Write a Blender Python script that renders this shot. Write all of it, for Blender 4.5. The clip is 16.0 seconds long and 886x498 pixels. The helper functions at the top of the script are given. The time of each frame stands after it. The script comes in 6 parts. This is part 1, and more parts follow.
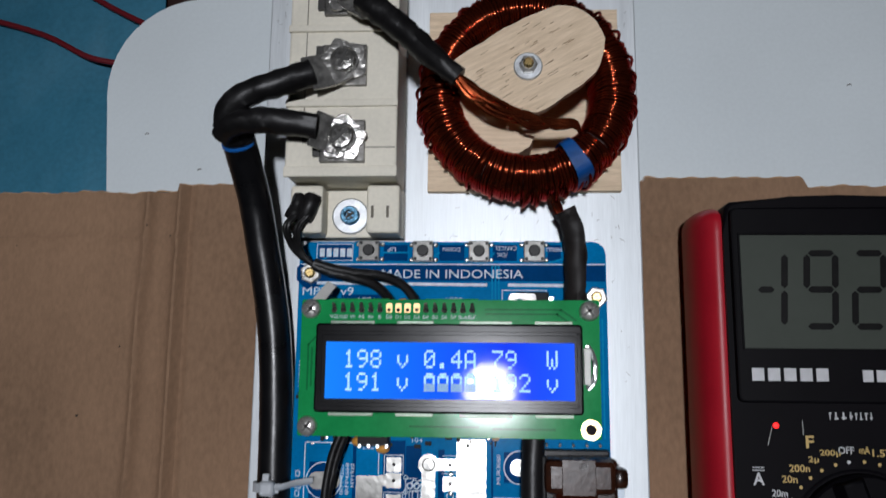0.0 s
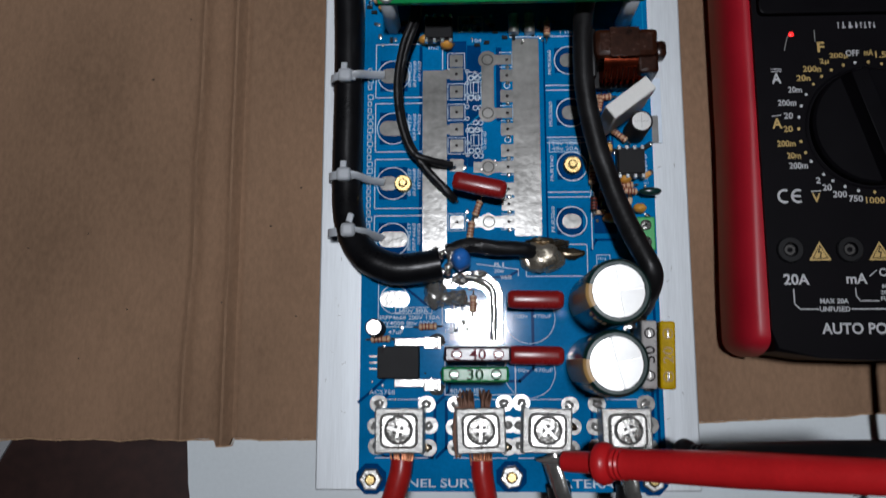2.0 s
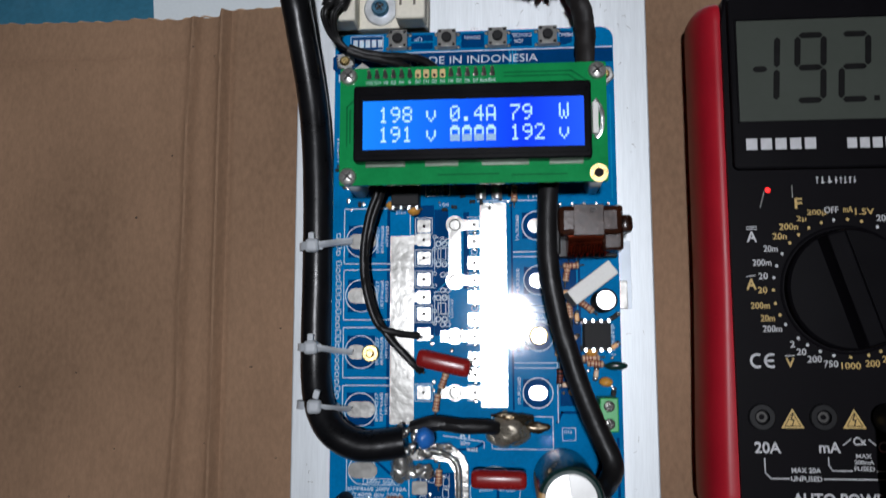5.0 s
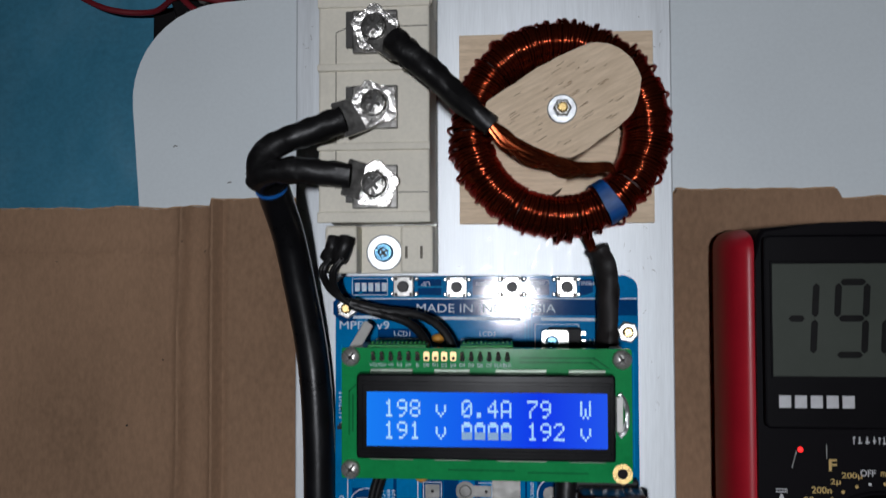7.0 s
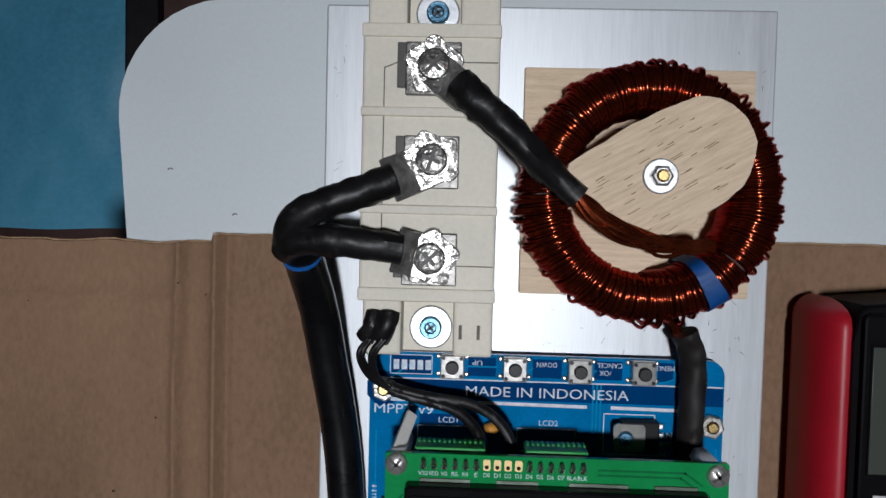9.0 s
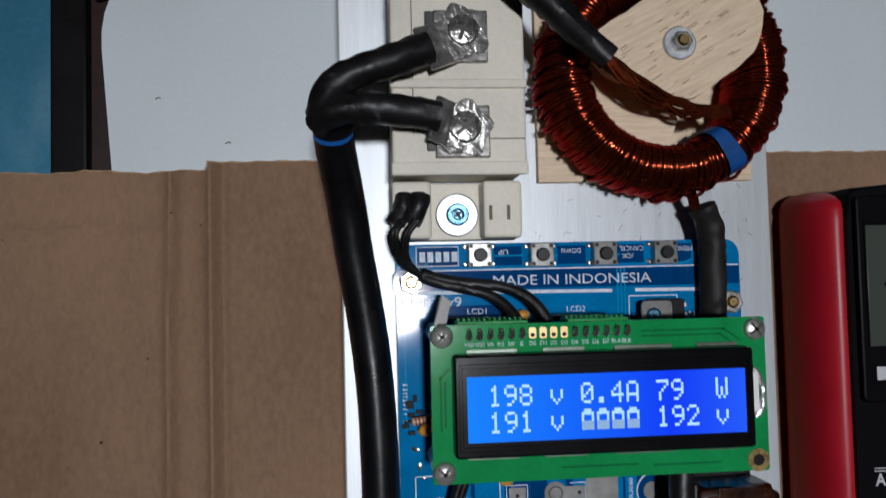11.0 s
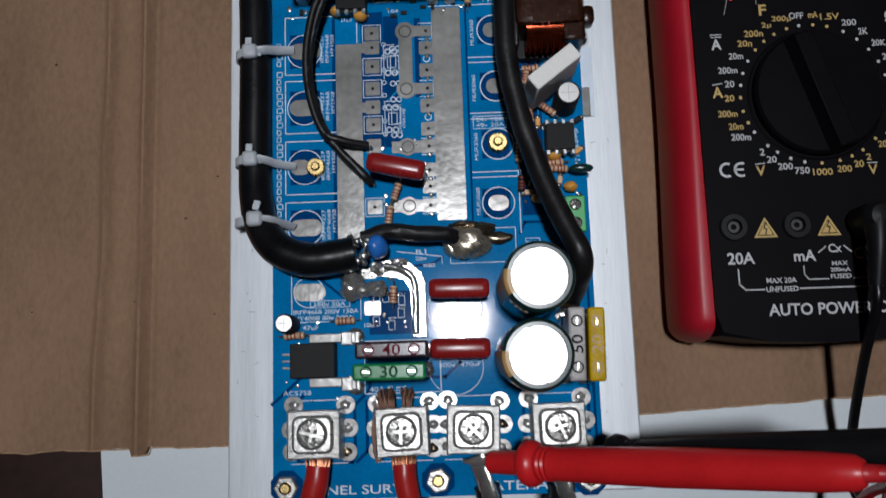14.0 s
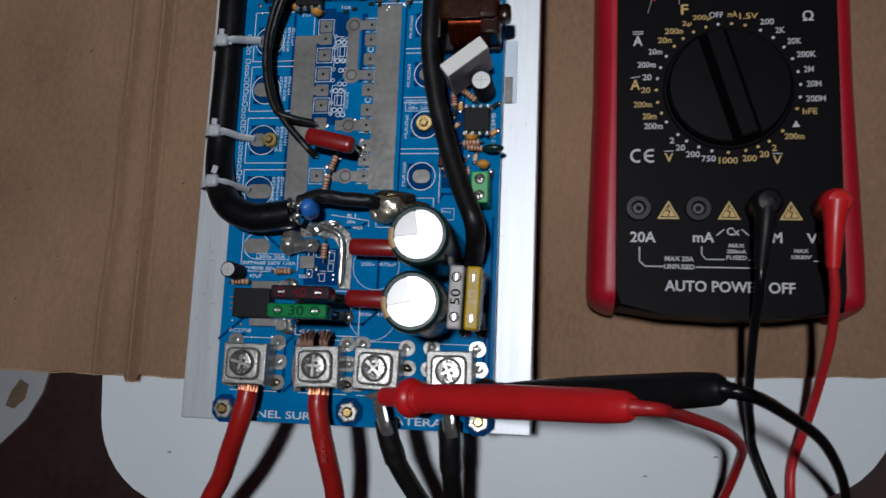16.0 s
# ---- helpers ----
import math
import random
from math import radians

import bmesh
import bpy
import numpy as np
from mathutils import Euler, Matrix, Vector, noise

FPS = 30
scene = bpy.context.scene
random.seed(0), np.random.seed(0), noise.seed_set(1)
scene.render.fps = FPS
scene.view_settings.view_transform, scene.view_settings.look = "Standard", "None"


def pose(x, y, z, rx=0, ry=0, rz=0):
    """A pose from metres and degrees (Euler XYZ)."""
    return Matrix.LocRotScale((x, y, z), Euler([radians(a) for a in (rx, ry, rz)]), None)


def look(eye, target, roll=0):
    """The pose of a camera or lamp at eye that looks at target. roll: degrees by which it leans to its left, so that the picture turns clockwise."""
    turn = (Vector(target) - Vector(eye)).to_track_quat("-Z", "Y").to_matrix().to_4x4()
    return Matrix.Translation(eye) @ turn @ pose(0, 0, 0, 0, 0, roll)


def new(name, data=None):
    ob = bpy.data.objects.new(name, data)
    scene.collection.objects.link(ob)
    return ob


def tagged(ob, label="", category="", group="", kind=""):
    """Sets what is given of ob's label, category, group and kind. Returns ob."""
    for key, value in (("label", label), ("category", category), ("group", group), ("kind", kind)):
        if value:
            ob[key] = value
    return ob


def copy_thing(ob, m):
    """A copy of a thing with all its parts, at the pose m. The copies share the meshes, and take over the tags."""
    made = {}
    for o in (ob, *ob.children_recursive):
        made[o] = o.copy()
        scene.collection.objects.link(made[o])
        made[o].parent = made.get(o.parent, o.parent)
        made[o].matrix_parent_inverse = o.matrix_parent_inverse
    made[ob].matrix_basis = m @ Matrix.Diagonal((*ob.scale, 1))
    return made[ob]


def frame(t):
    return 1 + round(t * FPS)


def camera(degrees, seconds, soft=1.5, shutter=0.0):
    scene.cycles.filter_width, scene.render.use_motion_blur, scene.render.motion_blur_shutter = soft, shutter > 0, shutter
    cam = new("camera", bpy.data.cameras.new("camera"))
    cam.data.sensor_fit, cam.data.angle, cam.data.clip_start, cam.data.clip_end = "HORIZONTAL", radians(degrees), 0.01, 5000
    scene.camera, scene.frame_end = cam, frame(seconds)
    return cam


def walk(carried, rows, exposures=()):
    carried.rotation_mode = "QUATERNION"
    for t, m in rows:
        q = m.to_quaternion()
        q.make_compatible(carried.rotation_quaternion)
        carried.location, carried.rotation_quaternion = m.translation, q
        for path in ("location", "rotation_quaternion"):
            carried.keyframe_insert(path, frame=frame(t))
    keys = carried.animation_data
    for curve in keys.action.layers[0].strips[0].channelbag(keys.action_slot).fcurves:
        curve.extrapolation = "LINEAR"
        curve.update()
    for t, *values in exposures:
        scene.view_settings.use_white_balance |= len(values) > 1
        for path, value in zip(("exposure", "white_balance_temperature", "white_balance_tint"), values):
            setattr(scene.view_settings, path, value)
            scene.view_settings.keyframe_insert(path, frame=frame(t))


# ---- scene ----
cam = camera(59.14, 16.0, shutter=0.35)
# seconds, eye in metres, turn in degrees
PATH = [
    (0, 0.0119, 0.1561, 0.2759, 9.53, 3.43, 0.58),
    (0.5, -0.0029, 0.1333, 0.2811, 8.14, 2.26, 1.54),
    (1, -0.0175, 0.0803, 0.2867, 7.64, 2.14, 1.78),
    (1.5, -0.0171, 0.0562, 0.2875, 8.87, 2.92, -0.34),
    (2, -0.0116, 0.0320, 0.2862, 8.74, 2.12, -0.07),
    (2.5, -0.0136, 0.0196, 0.2881, 9.21, 3.65, 0.15),
    (3, -0.0114, 0.0226, 0.2925, 8.47, 3.71, -0.19),
    (3.2, -0.0090, 0.0225, 0.2928, 8.38, 3.83, -0.07),
    (5.3, 0.0118, 0.1118, 0.2943, 5.95, 4.85, -0.13),
    (5.5, 0.0110, 0.1221, 0.2927, 5.56, 4.86, -0.00),
    (6, 0.0070, 0.1499, 0.2880, 4.08, 4.69, 0.53),
    (6.5, 0.0065, 0.1732, 0.2875, 3.12, 5.06, -0.03),
    (7, 0.0076, 0.1983, 0.2831, 1.75, 4.83, -0.17),
    (7.5, 0.0053, 0.2300, 0.2760, -0.46, 4.81, -0.65),
    (8, -0.0019, 0.2474, 0.2673, -1.96, 4.19, 0.48),
    (8.2, -0.0040, 0.2443, 0.2618, -3.15, 4.59, 1.38),
    (10.3, -0.0508, 0.2084, 0.2426, 0.20, -4.28, 0.47),
    (10.5, -0.0522, 0.2007, 0.2450, 0.60, -4.57, -0.06),
    (11, -0.0525, 0.1871, 0.2458, 2.65, -5.17, -1.37),
    (11.5, -0.0498, 0.1511, 0.2481, 5.03, -5.99, -0.38),
    (12, -0.0377, 0.1247, 0.2563, 6.42, -5.06, -1.25),
    (12.5, -0.0283, 0.0984, 0.2666, 6.27, -3.29, -1.26),
    (13, -0.0201, 0.0672, 0.2701, 7.97, -2.39, -1.46),
    (13.5, -0.0095, 0.0506, 0.2718, 8.13, -1.08, -2.20),
    (14, 0.0074, 0.0325, 0.2675, 8.18, 1.29, -1.86),
    (14.5, 0.0222, 0.0190, 0.2724, 9.14, 3.86, -0.36),
    (15, 0.0347, 0.0164, 0.2777, 8.98, 5.61, -0.24),
    (15.5, 0.0440, 0.0146, 0.2805, 8.87, 6.93, 0.23),
    (16, 0.0697, 0.0166, 0.2919, 8.74, 9.06, 2.37),
]
EXPOSURES = [(0, 0.1), (1, -0.05), (3, -0.03), (5.5, 0.27), (6.5, 0.32), (7, -0.2), (7.5, -0.08), (8.2, 0.15), (10.5, -0.05), (11, 0.0), (12, 0.2), (13, 0.0), (14.5, 0.08), (16, -0.05)]
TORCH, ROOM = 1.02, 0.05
walk(cam, [(t, pose(x, y, z, rx, ry, rz)) for t, x, y, z, rx, ry, rz in PATH], EXPOSURES)

# ---- light: a dim room, and a fixed overhead torch standing in for the camera's flash ----
world = bpy.data.worlds.new("room_dusk")
scene.world = world
world.use_nodes = True
world.node_tree.nodes["Background"].inputs[0].default_value = (0.80, 0.90, 1.0, 1)
world.node_tree.nodes["Background"].inputs[1].default_value = ROOM
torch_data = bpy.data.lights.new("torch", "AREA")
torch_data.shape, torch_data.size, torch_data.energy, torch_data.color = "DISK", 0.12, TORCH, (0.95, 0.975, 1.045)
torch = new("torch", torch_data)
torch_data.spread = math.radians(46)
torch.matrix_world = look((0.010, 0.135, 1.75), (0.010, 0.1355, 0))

S, Z0 = 0.001, 43.0          # modelling unit: millimetres, z counted from the board's top face


# ---- materials ----
def mat(name, col, rough=0.5, metal=0.0, var=0.15, scale=300.0, fine=2500.0, bump=0.15, coat=0.0, stretch=(1, 1, 1),
        glow=None, power=0.0, clear=0.0, spec=0.5, second=None, rvar=0.12, edge=None):
    """A worn surface: broad and fine noise on colour, roughness and relief."""
    m = bpy.data.materials.new(name)
    m.use_nodes = True
    n, link = m.node_tree.nodes, m.node_tree.links.new
    b = n["Principled BSDF"]
    co, mp = n.new("ShaderNodeTexCoord"), n.new("ShaderNodeMapping")
    mp.inputs["Scale"].default_value = stretch
    link(co.outputs["Object"], mp.inputs[0])
    big, small = n.new("ShaderNodeTexNoise"), n.new("ShaderNodeTexNoise")
    big.inputs["Scale"].default_value, small.inputs["Scale"].default_value = scale, fine
    big.inputs["Detail"].default_value, small.inputs["Detail"].default_value = 4, 3
    link(mp.outputs[0], big.inputs["Vector"])
    link(mp.outputs[0], small.inputs["Vector"])
    ramp = n.new("ShaderNodeValToRGB")
    dark = [c * (1 - var) for c in col]
    lite = second or [min(1, c * (1 + var)) for c in col]
    ramp.color_ramp.elements[0].position, ramp.color_ramp.elements[1].position = 0.32, 0.68
    ramp.color_ramp.elements[0].color, ramp.color_ramp.elements[1].color = (*dark, 1), (*lite, 1)
    mix = n.new("ShaderNodeMath")
    mix.operation = "MULTIPLY_ADD"
    mix.inputs[1].default_value = 0.35
    link(small.outputs["Fac"], mix.inputs[0])
    half = n.new("ShaderNodeMath")
    half.operation = "MULTIPLY_ADD"
    half.inputs[1].default_value, half.inputs[2].default_value = 0.65, 0.0
    link(big.outputs["Fac"], half.inputs[0])
    link(half.outputs[0], mix.inputs[2])
    link(mix.outputs[0], ramp.inputs[0])
    link(ramp.outputs[0], b.inputs["Base Color"])
    r = n.new("ShaderNodeMapRange")
    r.inputs["To Min"].default_value, r.inputs["To Max"].default_value = max(0.02, rough - rvar), min(1, rough + rvar)
    link(mix.outputs[0], r.inputs[0])
    link(r.outputs[0], b.inputs["Roughness"])
    if bump:
        bp = n.new("ShaderNodeBump")
        bp.inputs["Strength"].default_value, bp.inputs["Distance"].default_value = bump, 0.0004
        link(mix.outputs[0], bp.inputs["Height"])
        link(bp.outputs[0], b.inputs["Normal"])
    b.inputs["Metallic"].default_value = metal
    b.inputs["Coat Weight"].default_value = coat
    b.inputs["Specular IOR Level"].default_value = spec
    if edge:
        b.inputs["Specular Tint"].default_value = (*edge, 1)
    if glow:
        b.inputs["Emission Color"].default_value, b.inputs["Emission Strength"].default_value = (*glow, 1), power
    if clear:
        b.inputs["Transmission Weight"].default_value = clear
    return m


M = {}
M["board"] = mat("blue_solder_mask", (0.001, 0.172, 0.42), 0.075, 0, 0.2, 60, 900, 0.02, rvar=0.02, spec=0.12)
M["board_dark"] = mat("dark_blue_solder_mask", (0.001, 0.048, 0.170), 0.075, 0, 0.15, 90, 900, 0.02, rvar=0.02, spec=0.12)
M["trace"] = mat("blue_mask_over_copper", (0.004, 0.25, 0.50), 0.075, 0, 0.15, 90, 900, 0.02, rvar=0.02, spec=0.12)
M["silk"] = mat("white_board_print", (0.62, 0.72, 0.80), 0.6, 0, 0.25, 500, 3000, 0.1)
M["tin"] = mat("tinned_copper_bar", (0.36, 0.355, 0.335), 0.21, 0.45, 0.22, 60, 480, 0.30, rvar=0.09)
M["solder"] = mat("wavy_solder", (0.60, 0.59, 0.56), 0.24, 0.92, 0.35, 350, 1200, 0.7, rvar=0.12)
M["burnt"] = mat("flux_stained_solder", (0.55, 0.46, 0.33), 0.25, 0.9, 0.5, 160, 700, 0.7, second=(0.10, 0.06, 0.03))
M["solder_dull"] = mat("smooth_grey_solder", (0.52, 0.51, 0.48), 0.20, 0.78, 0.4, 140, 700, 0.9, rvar=0.1)
M["steel"] = mat("nickel_plated_steel", (0.54, 0.53, 0.50), 0.30, 0.75, 0.30, 220, 1100, 0.45, rvar=0.14)
M["zinc"] = mat("zinc_plated_screw", (0.58, 0.60, 0.62), 0.38, 0.75, 0.25, 250, 1800, 0.3)
M["bluezinc"] = mat("blue_passivated_screw_head", (0.10, 0.24, 0.36), 0.30, 0.8, 0.4, 250, 1800, 0.5)
M["brass"] = mat("brass_standoff", (0.72, 0.52, 0.22), 0.28, 1.0, 0.15, 250, 1800, 0.15)
M["alu"] = mat("brushed_aluminium", (0.63, 0.665, 0.69), 0.44, 0.32, 0.12, 40, 320, 0.06, stretch=(7, 0.35, 1), rvar=0.10)
alu_b = M["alu"].node_tree.nodes["Principled BSDF"]
alu_t = M["alu"].node_tree.nodes.new("ShaderNodeCombineXYZ")
alu_t.inputs[1].default_value = 1.0
M["alu"].node_tree.links.new(alu_t.outputs[0], alu_b.inputs["Tangent"])
alu_b.inputs["Anisotropic"].default_value = 0.5
M["alu_side"] = mat("aluminium_fin", (0.42, 0.44, 0.47), 0.45, 0.85, 0.12, 60, 400, 0.1, stretch=(1, 0.3, 3))
M["card"] = mat("corrugated_cardboard", (0.285, 0.176, 0.110), 0.88, 0, 0.26, 16, 700, 0.4, stretch=(1, 0.5, 1), spec=0.12)
M["card_edge"] = mat("torn_cardboard_edge", (0.45, 0.29, 0.17), 0.9, 0, 0.3, 300, 1200, 0.4, spec=0.2)
M["stool"] = mat("white_plastic", (0.715, 0.775, 0.80), 0.42, 0, 0.05, 14, 700, 0.06, spec=0.35)
M["speck"] = mat("dirt_speck", (0.05, 0.035, 0.025), 0.9)
M["rubber"] = mat("black_cable_sheath", (0.006, 0.006, 0.007), 0.30, 0, 0.3, 120, 900, 0.2, spec=0.34)
M["shrink"] = mat("black_heat_shrink", (0.009, 0.0085, 0.009), 0.42, 0, 0.35, 160, 800, 0.5, spec=0.36)
M["shrink_warm"] = mat("faded_black_heat_shrink", (0.016, 0.0135, 0.013), 0.55, 0, 0.3, 160, 800, 0.4, spec=0.25)
M["redwire"] = mat("red_cable_sheath", (0.42, 0.016, 0.014), 0.33, 0, 0.18, 120, 900, 0.12)
M["redlead"] = mat("red_test_lead", (0.55, 0.02, 0.025), 0.4, 0, 0.15, 120, 900, 0.1)
M["probe"] = mat("red_probe_plastic", (0.70, 0.018, 0.022), 0.36, 0, 0.10, 90, 900, 0.06)
M["blackprobe"] = mat("black_probe_plastic", (0.009, 0.009, 0.010), 0.42, 0, 0.2, 90, 900, 0.06, spec=0.2)
M["copper"] = mat("bare_copper_strand", (0.42, 0.17, 0.09), 0.36, 0.85, 0.5, 500, 2500, 0.2)
M["enamel"] = mat("enamelled_copper_wire", (0.27, 0.045, 0.019), 0.14, 0.92, 0.4, 260, 1500, 0.02, rvar=0.04, edge=(0.42, 0.10, 0.045))
M["copperwire"] = mat("lacquered_copper_strand", (0.26, 0.055, 0.020), 0.24, 0.85, 0.4, 260, 1500, 0.03, rvar=0.05, edge=(0.5, 0.12, 0.05))
M["woodpore"] = mat("dark_wood_pore", (0.22, 0.12, 0.06), 0.8)
M["core"] = mat("dark_ferrite_core", (0.05, 0.012, 0.008), 0.6, 0, 0.3)
M["ply"] = mat("light_plywood", (0.82, 0.625, 0.425), 0.65, 0, 0.2, 330, 1500, 0.2, stretch=(0.30, 3.2, 1), second=(0.90, 0.72, 0.53), spec=0.2)
M["beige"] = mat("cream_moulded_plastic", (0.80, 0.755, 0.64), 0.5, 0, 0.10, 45, 900, 0.08, spec=0.3)
# the cream darkened: shade inside grooves and slots is put into the colour
M["beige_shade"] = mat("shadowed_cream_groove", (0.16, 0.14, 0.11), 0.7)
M["blackplastic"] = mat("black_moulded_plastic", (0.009, 0.009, 0.010), 0.4, 0, 0.2, 120, 1600, 0.1, spec=0.22)
M["chip"] = mat("epoxy_chip_package", (0.013, 0.013, 0.014), 0.55, 0, 0.2, 200, 2500, 0.2, spec=0.15)
M["greenboard"] = mat("green_display_board", (0.010, 0.27, 0.075), 0.12, 0, 0.15, 90, 900, 0.015, spec=0.16, rvar=0.03)
M["greendark"] = mat("green_mask_over_copper", (0.008, 0.16, 0.05), 0.12, 0, 0.15, 90, 900, 0.015, spec=0.16, rvar=0.03)
M["bezel"] = mat("black_painted_bezel", (0.005, 0.005, 0.006), 0.20, 0.0, 0.2, 120, 1600, 0.05, spec=0.12, rvar=0.05)
M["screen"] = mat("blue_backlit_glass", (0.002, 0.01, 0.10), 0.05, 0, 0.05, 40, 400, 0, glow=(0.004, 0.13, 1.0), power=0.95, spec=0.035, rvar=0.01)
sn = M["screen"].node_tree
sx_, sr_, sc_ = sn.nodes.new("ShaderNodeSeparateXYZ"), sn.nodes.new("ShaderNodeMapRange"), sn.nodes.new("ShaderNodeValToRGB")
sr_.inputs["From Min"].default_value, sr_.inputs["From Max"].default_value = -0.033, 0.034
sc_.color_ramp.elements[0].color, sc_.color_ramp.elements[1].color = (0.010, 0.235, 1.0, 1), (0.020, 0.11, 0.95, 1)
mid = sc_.color_ramp.elements.new(0.72)
mid.color = (0.006, 0.042, 0.90, 1)
sn.links.new(sn.nodes["Texture Coordinate"].outputs["Object"], sx_.inputs[0])
sn.links.new(sx_.outputs[0], sr_.inputs[0])
sn.links.new(sr_.outputs[0], sc_.inputs[0])
sn.links.new(sc_.outputs[0], sn.nodes["Principled BSDF"].inputs["Emission Color"])
M["cell"] = mat("lit_display_dots", (0.2, 0.32, 0.45), 0.3, 0, 0.03, 60, 400, 0, glow=(0.42, 0.72, 1.0), power=0.85, spec=0.0)
M["cell_dim"] = mat("half_lit_display_dots", (0.15, 0.25, 0.4), 0.3, 0, 0.03, 60, 400, 0, glow=(0.40, 0.62, 0.80), power=0.5, spec=0.0)
M["gold"] = mat("gilded_pad", (0.50, 0.37, 0.17), 0.4, 0.6, 0.15)
M["redcap"] = mat("glossy_red_epoxy", (0.27, 0.013, 0.013), 0.26, 0, 0.18, 120, 900, 0.05, spec=0.4)
M["sleeve"] = mat("dark_green_capacitor_sleeve", (0.008, 0.034, 0.030), 0.24, 0, 0.2, 120, 900, 0.03, spec=0.5)
M["captop"] = mat("pale_aluminium_can_top", (0.74, 0.74, 0.72), 0.30, 0.6, 0.03, 120, 900, 0.01, rvar=0.02)
M["capband"] = mat("gold_sleeve_print", (0.55, 0.33, 0.12), 0.4)
M["score"] = mat("scored_line", (0.42, 0.42, 0.40), 0.5, 0.3)
M["fuse_grey"] = mat("clear_grey_fuse_plastic", (0.50, 0.475, 0.455), 0.26, 0, 0.18, 160, 900, 0.08, clear=0.15, spec=0.2)
M["fuse_green"] = mat("green_fuse_plastic", (0.008, 0.27, 0.075), 0.24, 0, 0.22, 160, 900, 0.08, clear=0.2, spec=0.24)
M["fuse_dark"] = mat("smoky_fuse_plastic", (0.036, 0.020, 0.027), 0.22, 0, 0.25, 160, 900, 0.08, clear=0.1, spec=0.26)
M["fuse_yellow"] = mat("yellow_fuse_plastic", (0.60, 0.38, 0.004), 0.26, 0, 0.22, 160, 900, 0.08, clear=0.1, spec=0.08)
M["red_ink"] = mat("dark_red_print", (0.14, 0.011, 0.02), 0.7, spec=0.1)
M["amber_ink"] = mat("raised_amber_moulding", (0.36, 0.20, 0.004), 0.35)
M["foil"] = mat("bright_reflector_foil", (0.80, 0.84, 0.84), 0.22, 0.8, 0.2, 300, 900, 0.6)
M["tab"] = mat("dark_plated_bezel_tab", (0.10, 0.13, 0.10), 0.35, 0.6, 0.2, 200, 900, 0.3)
M["ink"] = mat("dark_print", (0.02, 0.016, 0.018), 0.7, spec=0.1)
M["green_ink"] = mat("green_print", (0.004, 0.06, 0.022), 0.7, spec=0.1)
M["bluedisc"] = mat("blue_ceramic_coating", (0.02, 0.16, 0.55), 0.35, 0, 0.12)
M["orange"] = mat("orange_ceramic_coating", (0.70, 0.32, 0.05), 0.4, 0, 0.15)
M["resistor"] = mat("tan_resistor_body", (0.62, 0.40, 0.24), 0.4, 0, 0.15)
M["band_r"] = mat("red_brown_band", (0.22, 0.03, 0.015), 0.5)
M["whitebox"] = mat("white_cement_block", (0.84, 0.83, 0.79), 0.6, 0, 0.06, 90, 1200, 0.1)
M["brown"] = mat("brown_ferrite_bobbin", (0.018, 0.007, 0.004), 0.26, 0, 0.5, 120, 700, 0.2, second=(0.055, 0.017, 0.008), spec=0.32)
M["greencon"] = mat("green_terminal_plastic", (0.02, 0.38, 0.08), 0.4, 0, 0.1)
M["nylon"] = mat("milky_nylon", (0.66, 0.70, 0.74), 0.38, 0, 0.06, 120, 900, 0.05, clear=0.3)
M["bluetape"] = mat("blue_insulating_tape", (0.010, 0.14, 0.50), 0.4, 0, 0.12)
M["clear"] = mat("clear_plastic_film", (0.76, 0.85, 0.95), 0.25, 0, 0.05, 60, 400, 0.02)
M["meter_black"] = mat("matt_black_meter_case", (0.0042, 0.0036, 0.0050), 0.5, 0, 0.2, 60, 1400, 0.08, spec=0.06)
M["meter_gloss"] = mat("black_knob_plastic", (0.0036, 0.0032, 0.0044), 0.42, 0, 0.2, 60, 1400, 0.05, spec=0.07)
M["holster"] = mat("red_rubber_holster", (0.44, 0.011, 0.024), 0.40, 0, 0.12, 60, 1100, 0.08, spec=0.35)
M["glass_lcd"] = mat("grey_green_display_glass", (0.062, 0.071, 0.060), 0.32, 0, 0.06, 30, 400, 0, spec=0.12)
M["segment"] = mat("display_segment", (0.008, 0.008, 0.008), 0.4, spec=0.1)
M["white_ink"] = mat("white_meter_print", (0.60, 0.60, 0.62), 0.55, 0, 0.12)
M["gold_ink"] = mat("gold_meter_print", (0.62, 0.42, 0.14), 0.5, 0, 0.15)
M["led"] = mat("red_indicator", (0.6, 0.02, 0.02), 0.3, glow=(1.0, 0.02, 0.02), power=2.0)
M["floor"] = mat("dark_red_brown_floor", (0.045, 0.016, 0.012), 0.5, 0, 0.5, 9, 120, 0.1)
M["bluecloth"] = mat("blue_tarpaulin", (0.075, 0.34, 0.52), 0.55, 0, 0.2, 8, 260, 0.3)
# grey set by how much fill the added, unseen room should bounce
M["wall"] = mat("unseen_bounce_plaster", (0.32, 0.31, 0.30), 0.8, 0, 0.1, 3, 60, 0.1)
M["oldcopper"] = mat("dull_oxidised_copper", (0.17, 0.085, 0.055), 0.55, 0.5, 0.4, 500, 2500, 0.2)
M["screwhead"] = mat("worn_nickel_screw_head", (0.25, 0.245, 0.23), 0.24, 0.75, 0.5, 500, 1500, 0.7, rvar=0.12)
M["crinkle"] = mat("bent_tin_washer", (0.40, 0.39, 0.37), 0.22, 0.72, 0.5, 300, 700, 1.5, rvar=0.10)
M["tarnish"] = mat("flux_browned_solder", (0.46, 0.40, 0.30), 0.28, 0.75, 0.5, 180, 700, 0.9, rvar=0.12, second=(0.62, 0.56, 0.46))
M["cage"] = mat("grey_plated_cage", (0.36, 0.355, 0.335), 0.34, 0.7, 0.3, 260, 1200, 0.5, stretch=(1, 6, 1), rvar=0.12)
